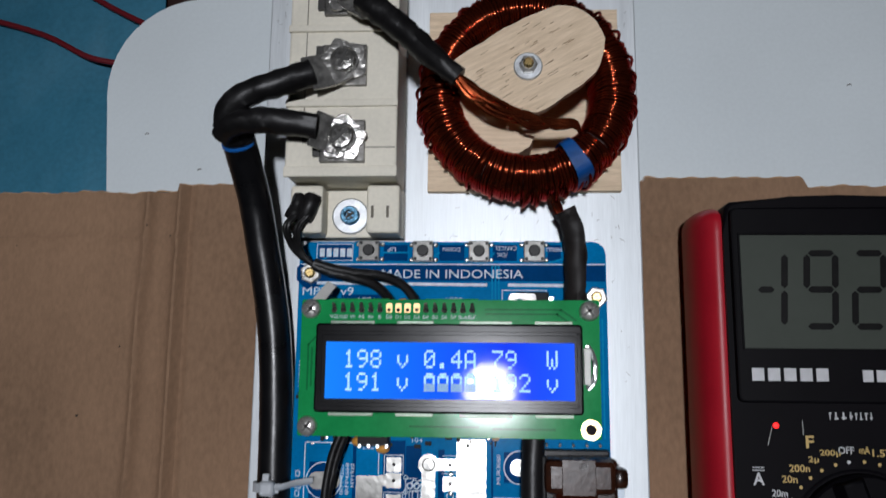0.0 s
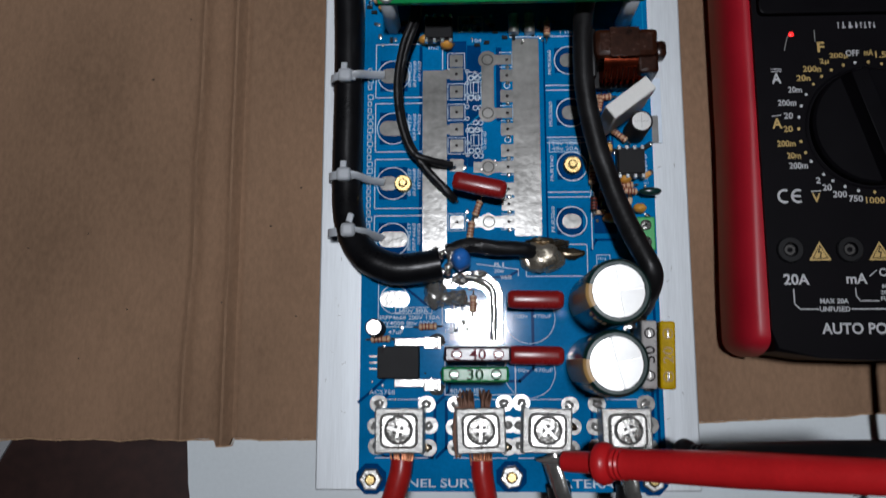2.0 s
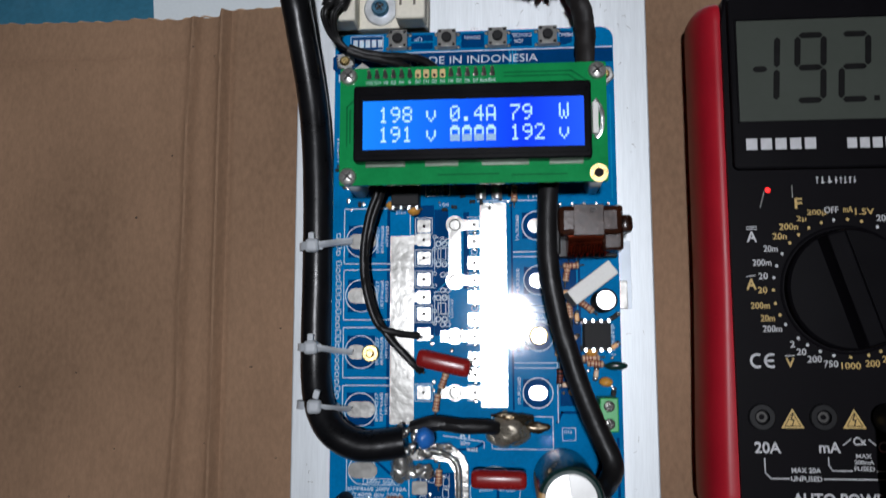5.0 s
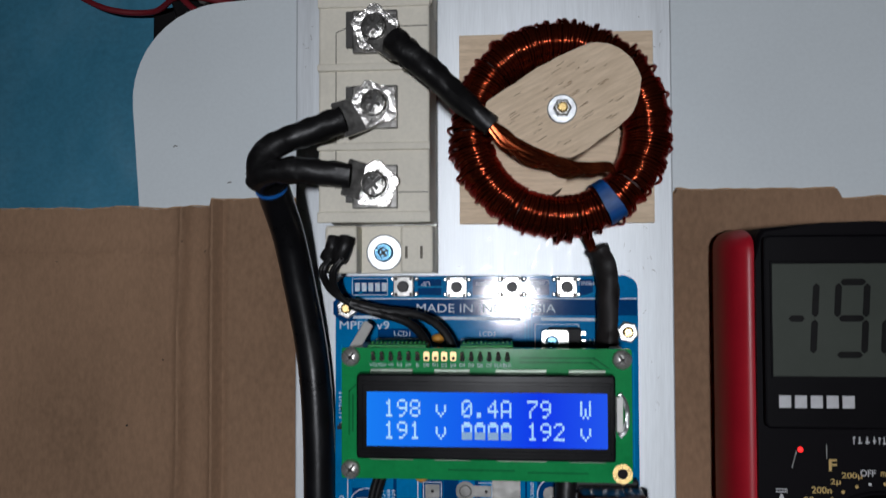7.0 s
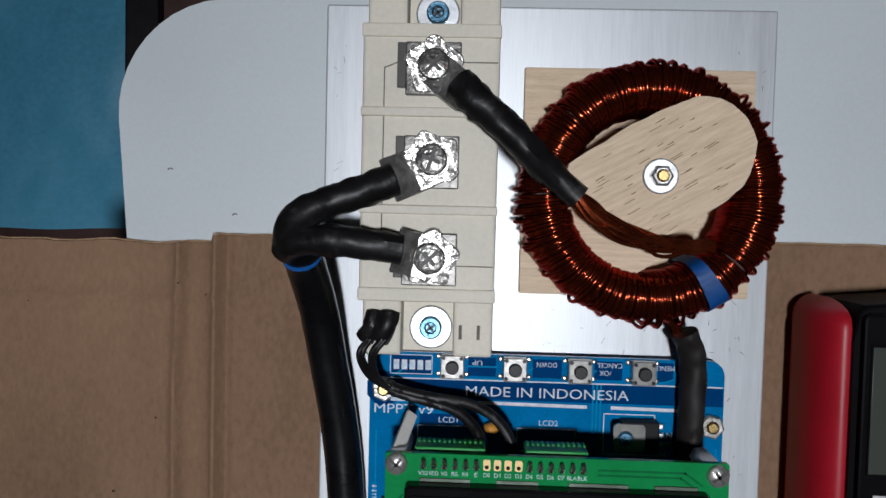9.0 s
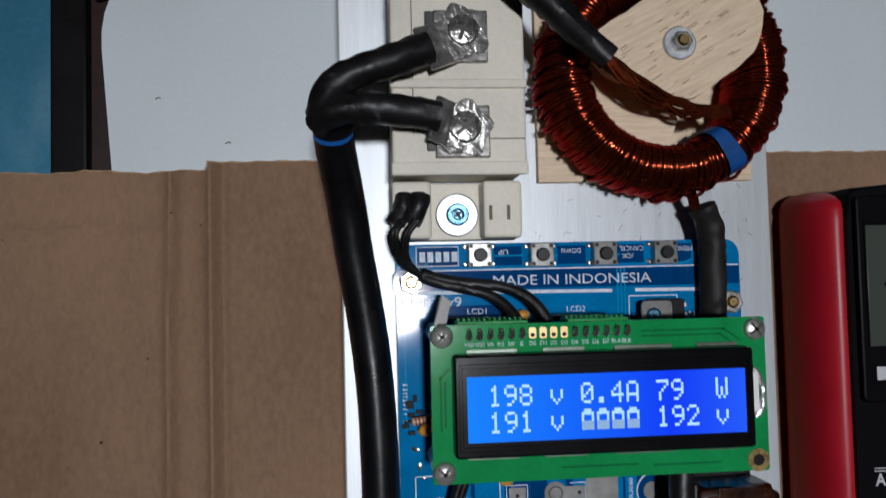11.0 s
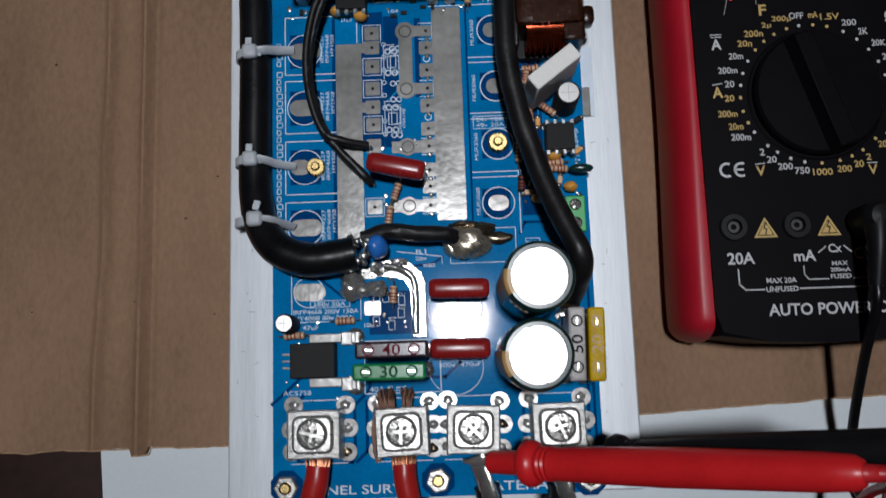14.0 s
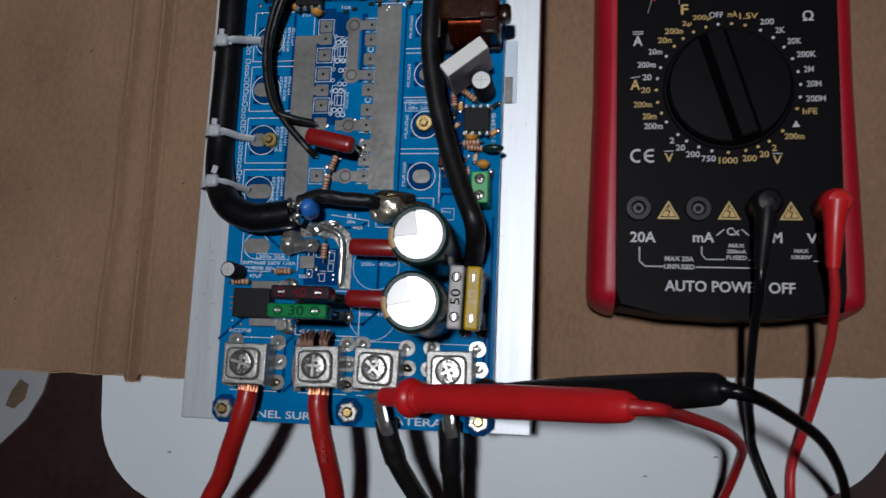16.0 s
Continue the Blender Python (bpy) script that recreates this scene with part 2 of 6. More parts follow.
M["dulltin"] = mat("blackened_terminal_plate", (0.16, 0.155, 0.145), 0.38, 0.6, 0.6, 220, 900, 0.8, second=(0.30, 0.29, 0.27))
# near black, so slots and recesses carry their shade in the colour
M["slot"] = mat("dark_screw_slot", (0.06, 0.058, 0.055), 0.5, 0.6)
M["paper"] = mat("white_plastic_sheet", (0.60, 0.62, 0.64), 0.5, 0, 0.08, 20, 400, 0.1)
M["stain"] = mat("brown_patch", (0.22, 0.15, 0.09), 0.7, 0, 0.3, 60, 400, 0.2)
M["redbox"] = mat("red_painted_case", (0.50, 0.022, 0.020), 0.4, 0, 0.15, 20, 300, 0.08)
M["dull"] = mat("dark_plastic_clutter", (0.010, 0.009, 0.010), 0.5, 0, 0.4, 40, 400, 0.2, spec=0.2)
M["yellow"] = mat("yellow_plastic", (0.36, 0.28, 0.04), 0.5)
M["red_bg"] = mat("thin_red_wire", (0.27, 0.016, 0.026), 0.5)


# ---- building helpers (all in millimetres) ----
def thing(name, x, y, z, label, category, group="", kind="", rz=0.0):
    ob = new(name)
    ob.empty_display_size = 0.005
    ob.matrix_basis = pose(x * S, y * S, (z + Z0) * S, 0, 0, rz)
    return tagged(ob, label, category, group, kind)


def mesh_of(name, bm, material, smooth=True):
    bmesh.ops.recalc_face_normals(bm, faces=bm.faces)
    me = bpy.data.meshes.new(name)
    flat = []
    for f in bm.faces:      # flat faces stay flat beside rounded edges
        n = f.normal
        if len(f.verts) > 4:
            flat.append(True)
        elif max(abs(n.x), abs(n.y), abs(n.z)) > 0.9999:
            a, kin = f.calc_area(), False
            for e in f.edges:
                for g in e.link_faces:
                    if g is not f and 0.4 < g.calc_area() / max(a, 1e-9) < 2.5 and 0.3 < n.dot(g.normal) < 0.9999:
                        kin = True
            flat.append(not kin)
        else:
            flat.append(False)
    for v in bm.verts:
        v.co *= S
    bm.to_mesh(me)
    bm.free()
    me.materials.append(material)
    if smooth:
        me.shade_smooth()
        me.set_sharp_from_angle(angle=radians(38))
        for f in me.polygons:
            if flat[f.index]:
                f.use_smooth = False
    return me


def part(name, bm, material, parent, label="", at=(0, 0, 0), turn=(0, 0, 0), smooth=True):
    me = bm if isinstance(bm, bpy.types.Mesh) else mesh_of(name, bm, material, smooth)
    ob = new(name, me)
    ob.parent = parent
    ob.matrix_basis = pose(at[0] * S, at[1] * S, at[2] * S, *turn)
    return tagged(ob, label)


def solid(name, bm, material, x, y, z, label, category, group="", kind="", rz=0.0):
    """A thing of a single mesh."""
    ob = new(name, mesh_of(name, bm, material))
    ob.matrix_basis = pose(x * S, y * S, (z + Z0) * S, 0, 0, rz)
    return tagged(ob, label, category, group, kind)


def box(cx, cy, cz, sx, sy, sz, bevel=0.0, seg=2, bm=None):
    out = bm or bmesh.new()
    made = bmesh.ops.create_cube(out, size=1, matrix=Matrix.LocRotScale((cx, cy, cz), None, (sx, sy, sz)))
    if bevel:
        edges = {e for v in made["verts"] for e in v.link_edges}
        bmesh.ops.bevel(out, geom=list(edges), offset=bevel, segments=seg, affect="EDGES", profile=0.5)
    return out


def prism(outline, z0, z1, bevel=0.0, bm=None, seg=2):
    out = bm or bmesh.new()
    low = [out.verts.new((x, y, z0)) for x, y in outline]
    top = [out.verts.new((x, y, z1)) for x, y in outline]
    n = len(outline)
    out.faces.new(low[::-1])
    cap = out.faces.new(top)
    for i in range(n):
        out.faces.new((low[i], low[(i + 1) % n], top[(i + 1) % n], top[i]))
    if bevel:
        bmesh.ops.bevel(out, geom=list(cap.edges), offset=bevel, segments=seg, affect="EDGES", profile=0.5)
    return out


def rrect(cx, cy, w, h, r, n=5):
    pts = []
    for k, (sx, sy) in enumerate(((1, 1), (-1, 1), (-1, -1), (1, -1))):
        for i in range(n + 1):
            a = radians(90 * k + 90 * i / n)
            pts.append((cx + sx * (w / 2 - r) + r * math.cos(a), cy + sy * (h / 2 - r) + r * math.sin(a)))
    return pts


def ring_pts(cx, cy, r, n=20):
    return [(cx + r * math.cos(2 * math.pi * i / n), cy + r * math.sin(2 * math.pi * i / n)) for i in range(n)]


def lathe(profile, n=24, cx=0.0, cy=0.0, bm=None, close=False):
    """A body turned about the upright axis through (cx, cy); profile: radius and height from bottom to top."""
    out = bm or bmesh.new()
    rows = []
    for r, z in profile:
        rows.append([out.verts.new((cx + r * math.cos(2 * math.pi * i / n), cy + r * math.sin(2 * math.pi * i / n), z)) for i in range(n)])
    for a, b in zip(rows, rows[1:]):
        for i in range(n):
            out.faces.new((a[i], a[(i + 1) % n], b[(i + 1) % n], b[i]))
    if close:
        for i in range(n):
            out.faces.new((rows[-1][i], rows[-1][(i + 1) % n], rows[0][(i + 1) % n], rows[0][i]))
    else:
        out.faces.new(rows[0][::-1])
        out.faces.new(rows[-1])
    return out


def smooth_path(pts, steps=6):
    pts = [Vector(p) for p in pts]
    if len(pts) < 3:
        return pts
    ends = [2 * pts[0] - pts[1], *pts, 2 * pts[-1] - pts[-2]]
    out = []
    for a, b, c, d in zip(ends, ends[1:], ends[2:], ends[3:]):
        for i in range(steps):
            t = i / steps
            out.append(0.5 * (2 * b + (c - a) * t + (2 * a - 5 * b + 4 * c - d) * t * t + (3 * b - a - 3 * c + d) * t ** 3))
    return out + [pts[-1]]


def tube(pts, r, n=10, steps=6, wob=0.0, seed=0.0, flat=1.0, bm=None, ends=None):
    """A round cable along points; wob: uneven skin; ends: radius at start and end, where it tapers."""
    out = bm or bmesh.new()
    path = smooth_path(pts, steps)
    side = None
    rows = []
    for k, p in enumerate(path):
        ahead = (path[min(k + 1, len(path) - 1)] - path[max(k - 1, 0)]).normalized()
        side = ahead.orthogonal().normalized() if side is None else (side - side.dot(ahead) * ahead).normalized()
        up = ahead.cross(side)
        f = k / max(1, len(path) - 1)
        rad = r if ends is None else ends[0] + (ends[1] - ends[0]) * f
        row = []
        for i in range(n):
            a = 2 * math.pi * i / n
            q = rad * (1 + wob * noise.noise((p.x * 0.35 + seed, p.y * 0.35 + 2 * math.cos(a), p.z * 0.35 + 2 * math.sin(a))))
            row.append(out.verts.new(p + side * q * math.cos(a) + up * q * flat * math.sin(a)))
        rows.append(row)
    for a, b in zip(rows, rows[1:]):
        for i in range(n):
            out.faces.new((a[i], a[(i + 1) % n], b[(i + 1) % n], b[i]))
    out.faces.new(rows[0][::-1])
    out.faces.new(rows[-1])
    return out


def blob(x, y, z, rx, ry, rz, rough=0.25, seed=0.0, sub=3, bm=None, freq=1.6):
    """An uneven drop of solder."""
    out = bm or bmesh.new()
    made = bmesh.ops.create_icosphere(out, subdivisions=sub, radius=1)
    for v in made["verts"]:
        d = 1 + rough * noise.noise(v.co * freq + Vector((seed, seed * 1.7, 0)))
        v.co = Vector((x + v.co.x * rx * d, y + v.co.y * ry * d, z + v.co.z * rz * d))
    return out


def lines(segs, w, z, h=0.08, bm=None):
    """Thin printed strokes: x0, y0, x1, y1."""
    out = bm or bmesh.new()
    for x0, y0, x1, y1 in segs:
        d = Vector((x1 - x0, y1 - y0, 0))
        m = Matrix.LocRotScale(((x0 + x1) / 2, (y0 + y1) / 2, z), Euler((0, 0, math.atan2(d.y, d.x))), (d.length + w, w, h))
        bmesh.ops.create_cube(out, size=1, matrix=m)
    return out


def frame_lines(x0, y0, x1, y1):
    return [(x0, y0, x1, y0), (x1, y0, x1, y1), (x1, y1, x0, y1), (x0, y1, x0, y0)]


def arc(cx, cy, r, w, z, a0=0, a1=360, n=28, h=0.08, bm=None):
    """A printed arc as one thin strip."""
    out = bm or bmesh.new()
    prev = None
    for i in range(n + 1):
        a = radians(a0 + (a1 - a0) * i / n)
        row = [out.verts.new((cx + q * math.cos(a), cy + q * math.sin(a), k)) for q, k in ((r - w / 2, z - h / 2), (r + w / 2, z - h / 2), (r + w / 2, z + h / 2), (r - w / 2, z + h / 2))]
        if prev:
            for k in range(4):
                out.faces.new((prev[k], prev[(k + 1) % 4], row[(k + 1) % 4], row[k]))
        prev = row
    return out


def text(name, words, cx, cy, w, h, z, material, parent, rz=0.0, label="", bold=0.0):
    """Printed words that fill a box of w by h about (cx, cy)."""
    cu = bpy.data.curves.new(name, "FONT")
    cu.body, cu.extrude, cu.offset, cu.resolution_u = words, 0.02, bold, 3
    tmp = new("tmp_words", cu)
    me = bpy.data.meshes.new_from_object(tmp)
    bpy.data.objects.remove(tmp)
    xs, ys = [v.co.x for v in me.vertices], [v.co.y for v in me.vertices]
    x0, x1, y0, y1 = min(xs), max(xs), min(ys), max(ys)
    for v in me.vertices:
        v.co = Vector(((v.co.x - (x0 + x1) / 2) / (x1 - x0) * w, (v.co.y - (y0 + y1) / 2) / (y1 - y0) * h, v.co.z * 1.5)) * S
    me.materials.clear()
    me.materials.append(material)
    return part(name, me, material, parent, label, (cx, cy, z), (0, 0, rz))


def word_bars(x0, x1, y, h, z, seed, bm=None, turn90=False):
    """Short strokes in place of lettering that cannot be read."""
    out = bm or bmesh.new()
    rnd = random.Random(seed)
    x = x0
    while x < x1 - 0.3:
        w = min(rnd.uniform(0.5, 1.1) * h, x1 - x)
        if turn90:
            box(y, x + w / 2, z, h, w * 0.22, 0.08, bm=out)
            box(y + (rnd.random() - 0.5) * h * 0.8, x + w * 0.55, z, h * 0.2, w * 0.6, 0.07, bm=out)
        else:
            box(x + w / 2, y, z, w * 0.22, h, 0.08, bm=out)
            box(x + w * 0.55, y + (rnd.random() - 0.5) * h * 0.8, z, w * 0.6, h * 0.2, 0.07, bm=out)
        x += w * (1.0 if rnd.random() < 0.8 else 1.6)
    return out


def cross_screw(parent, x, y, z, r, dome=0.9, slot=True, name="screw", material=None, label="", turn=20):
    s = part(name, lathe([(r, 0), (r, 0.4), (r * 0.9, 0.4 + dome * 0.55), (r * 0.6, 0.4 + dome * 0.9), (r * 0.2, 0.4 + dome)], 20), material or M["screwhead"],
             parent, label, (x, y, z), (0, 0, turn))
    if slot:
        cut = box(0, 0, 0, r * 1.35, r * 0.26, 0.5)
        box(0, 0, 0, r * 0.26, r * 1.35, 0.5, bm=cut)
        part("cross_slot", cut, M["slot"], s, "", (0, 0, 0.4 + dome * 0.86))
    return s
# ---- setting: floor, stool, background ----
def slab(x0, y0, x1, y1, z, h):
    return box((x0 + x1) / 2, (y0 + y1) / 2, z - h / 2, x1 - x0, y1 - y0, h)


FLOOR = -343.0
solid("floor", slab(-1500, -1500, 1500, 1500, 0, 40), M["floor"], 0, 0, FLOOR, "dark red-brown floor far below the stool", "floor", kind="structure")

# unseen walls and ceiling, added to close the room and bounce fill light
for nm, cx, cy, sx, sy in (("wall_north", 0, 1540, 3160, 80), ("wall_south", 0, -1540, 3160, 80), ("wall_east", 1540, 0, 80, 3000), ("wall_west", -1540, 0, 80, 3000)):
    solid(nm, box(cx, cy, 1200, sx, sy, 2400), M["wall"], 0, 0, FLOOR, "plain unseen room wall added for bounced light", "wall", kind="structure")
solid("ceiling", box(0, 0, 2440, 3160, 3160, 80), M["wall"], 0, 0, FLOOR, "plain unseen room ceiling added for bounced light", "ceiling", kind="structure")


def cloth_mesh():
    bm = bmesh.new()
    nx, ny = 44, 40
    grid = []
    for j in range(ny + 1):
        row = []
        for i in range(nx + 1):
            x, y = -520 + 272 * i / nx, 218 + 330 * j / ny
            e = 5 * noise.noise((x * 0.02, y * 0.02, 4))
            row.append(bm.verts.new((x + e, y + 0.6 * e, 5 + 5 * noise.noise((x * 0.012, y * 0.02, 0)) + 2 * noise.noise((x * 0.06, y * 0.05, 2)))))
        grid.append(row)
    for j in range(ny):
        for i in range(nx):
            bm.faces.new((grid[j][i], grid[j][i + 1], grid[j + 1][i + 1], grid[j + 1][i]))
    geo = bmesh.ops.extrude_face_region(bm, geom=bm.faces[:])
    for v in geo["geom"]:
        if isinstance(v, bmesh.types.BMVert):
            v.co.z -= 1.2
    return bm


solid("tarpaulin", cloth_mesh(), M["bluecloth"], 0, 0, FLOOR, "crumpled blue plastic tarpaulin spread on the floor", "tarpaulin")
def stool():
    s = thing("stool", 23.2, 137.6, -43, "low white plastic stool with rounded corners carrying the work", "stool", rz=4.3)
    part("seat", prism(rrect(0, 0, 295, 343, 36, 10), -20, 0, 2.5, seg=3), M["stool"], s)
    for sx in (-1, 1):
        for sy in (-1, 1):
            leg = bmesh.new()
            prism(rrect(0, 0, 30, 30, 6), -300, -19, bm=leg)
            for v in leg.verts:
                if v.co.z < -100:
                    v.co.x, v.co.y = v.co.x * 0.8, v.co.y * 0.8
            part("leg", leg, M["stool"], s, "", (sx * 108, sy * 130, 0))
    return s


stool()
for dx, dy in ((-118, 246), (-97, 232), (112, 303), (140, 262), (-84, -22), (96, -20), (120, -12)):
    solid("lint", tube([(0, 0, 0), (0.9, 0.5, 0.2), (1.6, 0.2, 0)], 0.16, 5), M["speck"], dx, dy, -42.85, "tiny dark fibre lying on the white stool", "lint", group="fibres on the stool")


# ---- cardboard sheet ----
def card_y0(x):
    e = 7.4 if x < -62 else 7.4 + (x + 62) * 0.048
    return e + 0.7 * noise.noise((x * 0.09, 0, 0)) + (-2.2 if -104 < x < -98 else 0)


def card_y1(x):
    e = 222.8 if x < -102.2 else 225.6
    e = e if x < 122 else 223.6
    return e + 0.9 * noise.noise((x * 0.07, 5, 0)) + (1.6 if 66 < x < 121 else 0)


def card_z(x, y):
    g = lambda d, w: math.exp(-(d / w) ** 2)
    wave = 1.5 * noise.noise((0, y * 0.02, 7))
    z = 2.3 * g(x + 114 + wave + 0.012 * (120 - y), 1.8) - 1.3 * g(x + 107.5, 3.6) + 2.0 * g(x + 101 + 0.5 * wave, 1.5) - 1.3 * g(x + 97.5, 1.5)
    z += 1.2 * g(y - 205.5 - 1.2 * noise.noise((x * 0.03, 0, 3)), 1.4) - 0.4 * g(y - 202, 1.8)
    z += 0.5 * g(x + 172 + 0.02 * (y - 100), 2.0) * (0.5 + 0.5 * noise.noise((1, y * 0.03, 0)))
    z += 0.25 * g(x - 137, 1.5)
    z += 0.9 * g(y - 150 - 0.5 * (x + 170) - 6 * noise.noise((x * 0.02, 0, 8)), 5) * g(x + 175, 45) + 0.7 * g(y - 95 + 0.3 * (x + 150), 6) * g(x + 150, 40)
    return z + 0.45 * noise.noise((x * 0.02, y * 0.025, 0)) + 0.12 * noise.noise((x * 0.08, y * 0.07, 5)) + 0.05 * math.sin(x * 0.9) + 0.06 * noise.noise((x * 0.35, y * 0.05, 9))


def cardboard():
    bm = bmesh.new()
    xs = [-232 + 0.9 * i for i in range(512)]
    xs = [x for x in xs if x < 226]
    ny = 90
    grid = []
    for x in xs:
        a, b = card_y0(x), card_y1(x)
        grid.append([bm.verts.new((x, a + (b - a) * j / ny, -0.75 + card_z(x, a + (b - a) * j / ny))) for j in range(ny + 1)])
    for i in range(len(xs) - 1):
        for j in range(ny):
            bm.faces.new((grid[i][j], grid[i + 1][j], grid[i + 1][j + 1], grid[i][j + 1]))
    rim = [e for e in bm.edges if e.is_boundary]
    geo = bmesh.ops.extrude_edge_only(bm, edges=rim)
    for v in geo["geom"]:
        if isinstance(v, bmesh.types.BMVert):
            v.co.z = -4.0
    return bm


sheet = thing("cardboard_sheet", 0, 0, -39, "creased brown corrugated cardboard sheet lying over the stool", "cardboard")
part("face", cardboard(), M["card"], sheet)
flute = bmesh.new()
for yy, sgn in ((card_y0, -1), (card_y1, 1)):
    pts = [(x, yy(x) + sgn * 0.15, -2.2 + 0.9 * math.sin(x * 0.85)) for x in [-231 + 0.8 * i for i in range(570)]]
    for p, q in zip(pts, pts[1:]):
        vs = [flute.verts.new((p[0], p[1] + d, p[2] + e)) for d, e in ((0, -0.25), (0.5 * sgn, -0.25), (0.5 * sgn, 0.25), (0, 0.25))]
        ws = [flute.verts.new((q[0], q[1] + d, q[2] + e)) for d, e in ((0, -0.25), (0.5 * sgn, -0.25), (0.5 * sgn, 0.25), (0, 0.25))]
        for k in range(4):
            flute.faces.new((vs[k], vs[(k + 1) % 4], ws[(k + 1) % 4], ws[k]))
tagged(part("fluted_core", flute, M["card_edge"], sheet, "torn wavy inner flute"), kind="stuff")
spots = bmesh.new()
rnd = random.Random(4)
for k in range(28):
    x, y = rnd.uniform(-225, 70), rnd.uniform(15, 218)
    if -62 < x < 60:
        continue
    blob(x, y, card_z(x, y) - 0.72, rnd.uniform(0.25, 0.7), rnd.uniform(0.25, 0.55), 0.1, 0.3, k, 1, spots)
tagged(part("dents", spots, M["speck"], sheet, "small dark dents and specks"), kind="stuff")


# ---- heat sink ----
def heat_sink():
    h = thing("heat_sink", -1.2, 142, -5, "wide brushed aluminium heat sink bearing boards and coil", "heat sink")
    base = bmesh.new()
    box(0, 0, -3, 118.6, 294, 6, 0.5, bm=base)
    part("base_plate", base, M["alu"], h)
    fin = mesh_of("fin", box(0, 0, -20, 2.4, 293, 28, 0.3), M["alu_side"])
    for i in range(13):
        part("fin", fin, M["alu_side"], h, "", (-57 + 9.5 * i, 0, 0))
    scuff = bmesh.new()
    r = random.Random(9)
    for k in range(80):
        x, y, a = r.choice((r.uniform(-57, -48), r.uniform(48, 57))), r.uniform(-142, 140), r.uniform(0, 6.28)
        if k > 50:
            x, y = r.uniform(-10, 55), r.uniform(56, 70)
        d = r.uniform(0.4, 1.8)
        lines([(x, y, x + d * math.cos(a), y + d * math.sin(a))], 0.12, 0.02, 0.06, scuff)
    tagged(part("scratches", scuff, M["tin"], h, "fine bright scratches"), kind="stuff")
    part("plastic_film", box(49.2, -26.5, 0.35, 5.4, 22, 0.3, 0.1), M["clear"], h, "strip of clear plastic under the board edge")
    part("clip", box(49.2, -33, 0.9, 2.6, 9, 0.9, 0.2), M["tin"], h, "small grey metal clip")
    return h


heat_sink()


# ---- cream power module ----
def power_module():
    m = thing("power_module", -31, 245, -5, "cream plastic rectifier module with three large screw terminals", "power module")
    part("base", box(0, 0, 1.5, 33, 93.5, 3, 0.4), M["tin"], m, "metal base plate")
    body = bmesh.new()
    box(0, 0.8, 13.5, 32.4, 64.5, 21, 0.8, bm=body)
    part("body", body, M["beige"], m)
    for y in (-10.3, 12.7):
        part("divider", box(0, y, 24.2, 32.8, 2.2, 1.6, 0.4), M["beige"], m)
    for y in (31.8, -30.6):
        part("end_lip", box(0, y, 23.9, 32.8, 3.2, 1.3, 0.4), M["beige"], m)
    for sy in (-1, 1):
        part("end_floor", box(0, sy * 39.5, 4.6, 33, 14.6, 6, 0.4), M["beige"], m)
        for sx in (-1, 1):
            part("end_post", box(sx * 11.4, sy * 39.6, 8.6, 9.8, 14.4, 13.6, 0.9), M["beige"], m)
        w = part("washer", lathe([(5.6, 0), (5.6, 0.9), (5.2, 1.1), (2.2, 1.1)], 28), M["zinc"], m, "", (0.6, sy * 40 - 0.4, 7.6))
        part("bolt_head", lathe([(2.9, 0), (2.9, 1.6), (2.5, 2.2), (1.6, 2.2), (1.2, 1.4)], 24), M["bluezinc"], w, "blue zinc bolt head", (0, 0, 1.0))
        part("bolt_cross", box(0, 0, 0, 2.8, 0.6, 0.5, bm=box(0, 0, 0, 0.6, 2.8, 0.5)), M["slot"], w, "", (0, 0, 2.9), (0, 0, 35))
    # slots and seam are flat strips in the shaded cream, not cut in
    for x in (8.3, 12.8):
        part("slot", box(x, -40.5, 15.4, 0.8, 3.6, 0.3), M["beige_shade"], m, "spade slot with its shade put in the colour")
    part("seam", lines([(-11, 23, -11, -22), (-11, 23, -7.5, 24.5), (-11, -20.5, -7, -23.5), (-7, 24.5, 15.6, 24.5), (-7, -23.5, 15.6, -23.5)], 0.28, 24.02, 0.12), M["beige_shade"], m, "thin moulded seam with groove shade in its colour")
    for y, rz in ((22.7, 18), (0.9, 40), (-22.0, 12)):
        pad = part("terminal", box(0, 0, 0, 13, 12.4, 2.2, 0.3), M["dulltin"], m, "blackened square screw terminal", (0.6, y, 24.6))
        # no hollow here: a dark block gives the shade of a recess
        part("recess", box(-6.8, 0.8, -0.2, 3.4, 10.5, 1.9, 0.2), M["slot"], pad, "dark block coloured as the shaded recess beside the terminal")
        star = []
        for i in range(40):
            r = 6.3 + 0.9 * math.cos(5 * 2 * math.pi * i / 40) + 0.12 * math.sin(i * 1.7 + y)
            star.append((r * math.cos(2 * math.pi * i / 40), r * math.sin(2 * math.pi * i / 40)))
        part("star_washer", prism(star, 0, 1.1, 0.3), M["crinkle"], pad, "", (0.2, 0.4, 1.9), (6, 5, rz))
        part("screw_head", lathe([(4.3, 0), (4.3, 0.5), (3.7, 0.5), (3.7, 1.5), (3.3, 2.0), (2.4, 2.2), (0.5, 2.3)], 24), M["screwhead"], pad, "", (0.2, 0.4, 2.8))
        part("screw_slot", box(0, 0, 0, 5.6, 0.9, 0.5, bm=box(0, 0, 0, 0.9, 4.2, 0.46)), M["slot"], pad, "", (0.2, 0.4, 4.98), (0, 0, rz + 30))
    for k, (x, z) in enumerate(((-13, 15), (-9.4, 15.2))):
        part("spade_boot", tube([(0, 3.4, 0.8), (-0.6, 0, 1.6), (-2.4, -3.2, 0.6)], 2.5, 12, 5, 0.22, k), M["shrink"], m, "black sleeved spade connector", (x, -39.4, z))
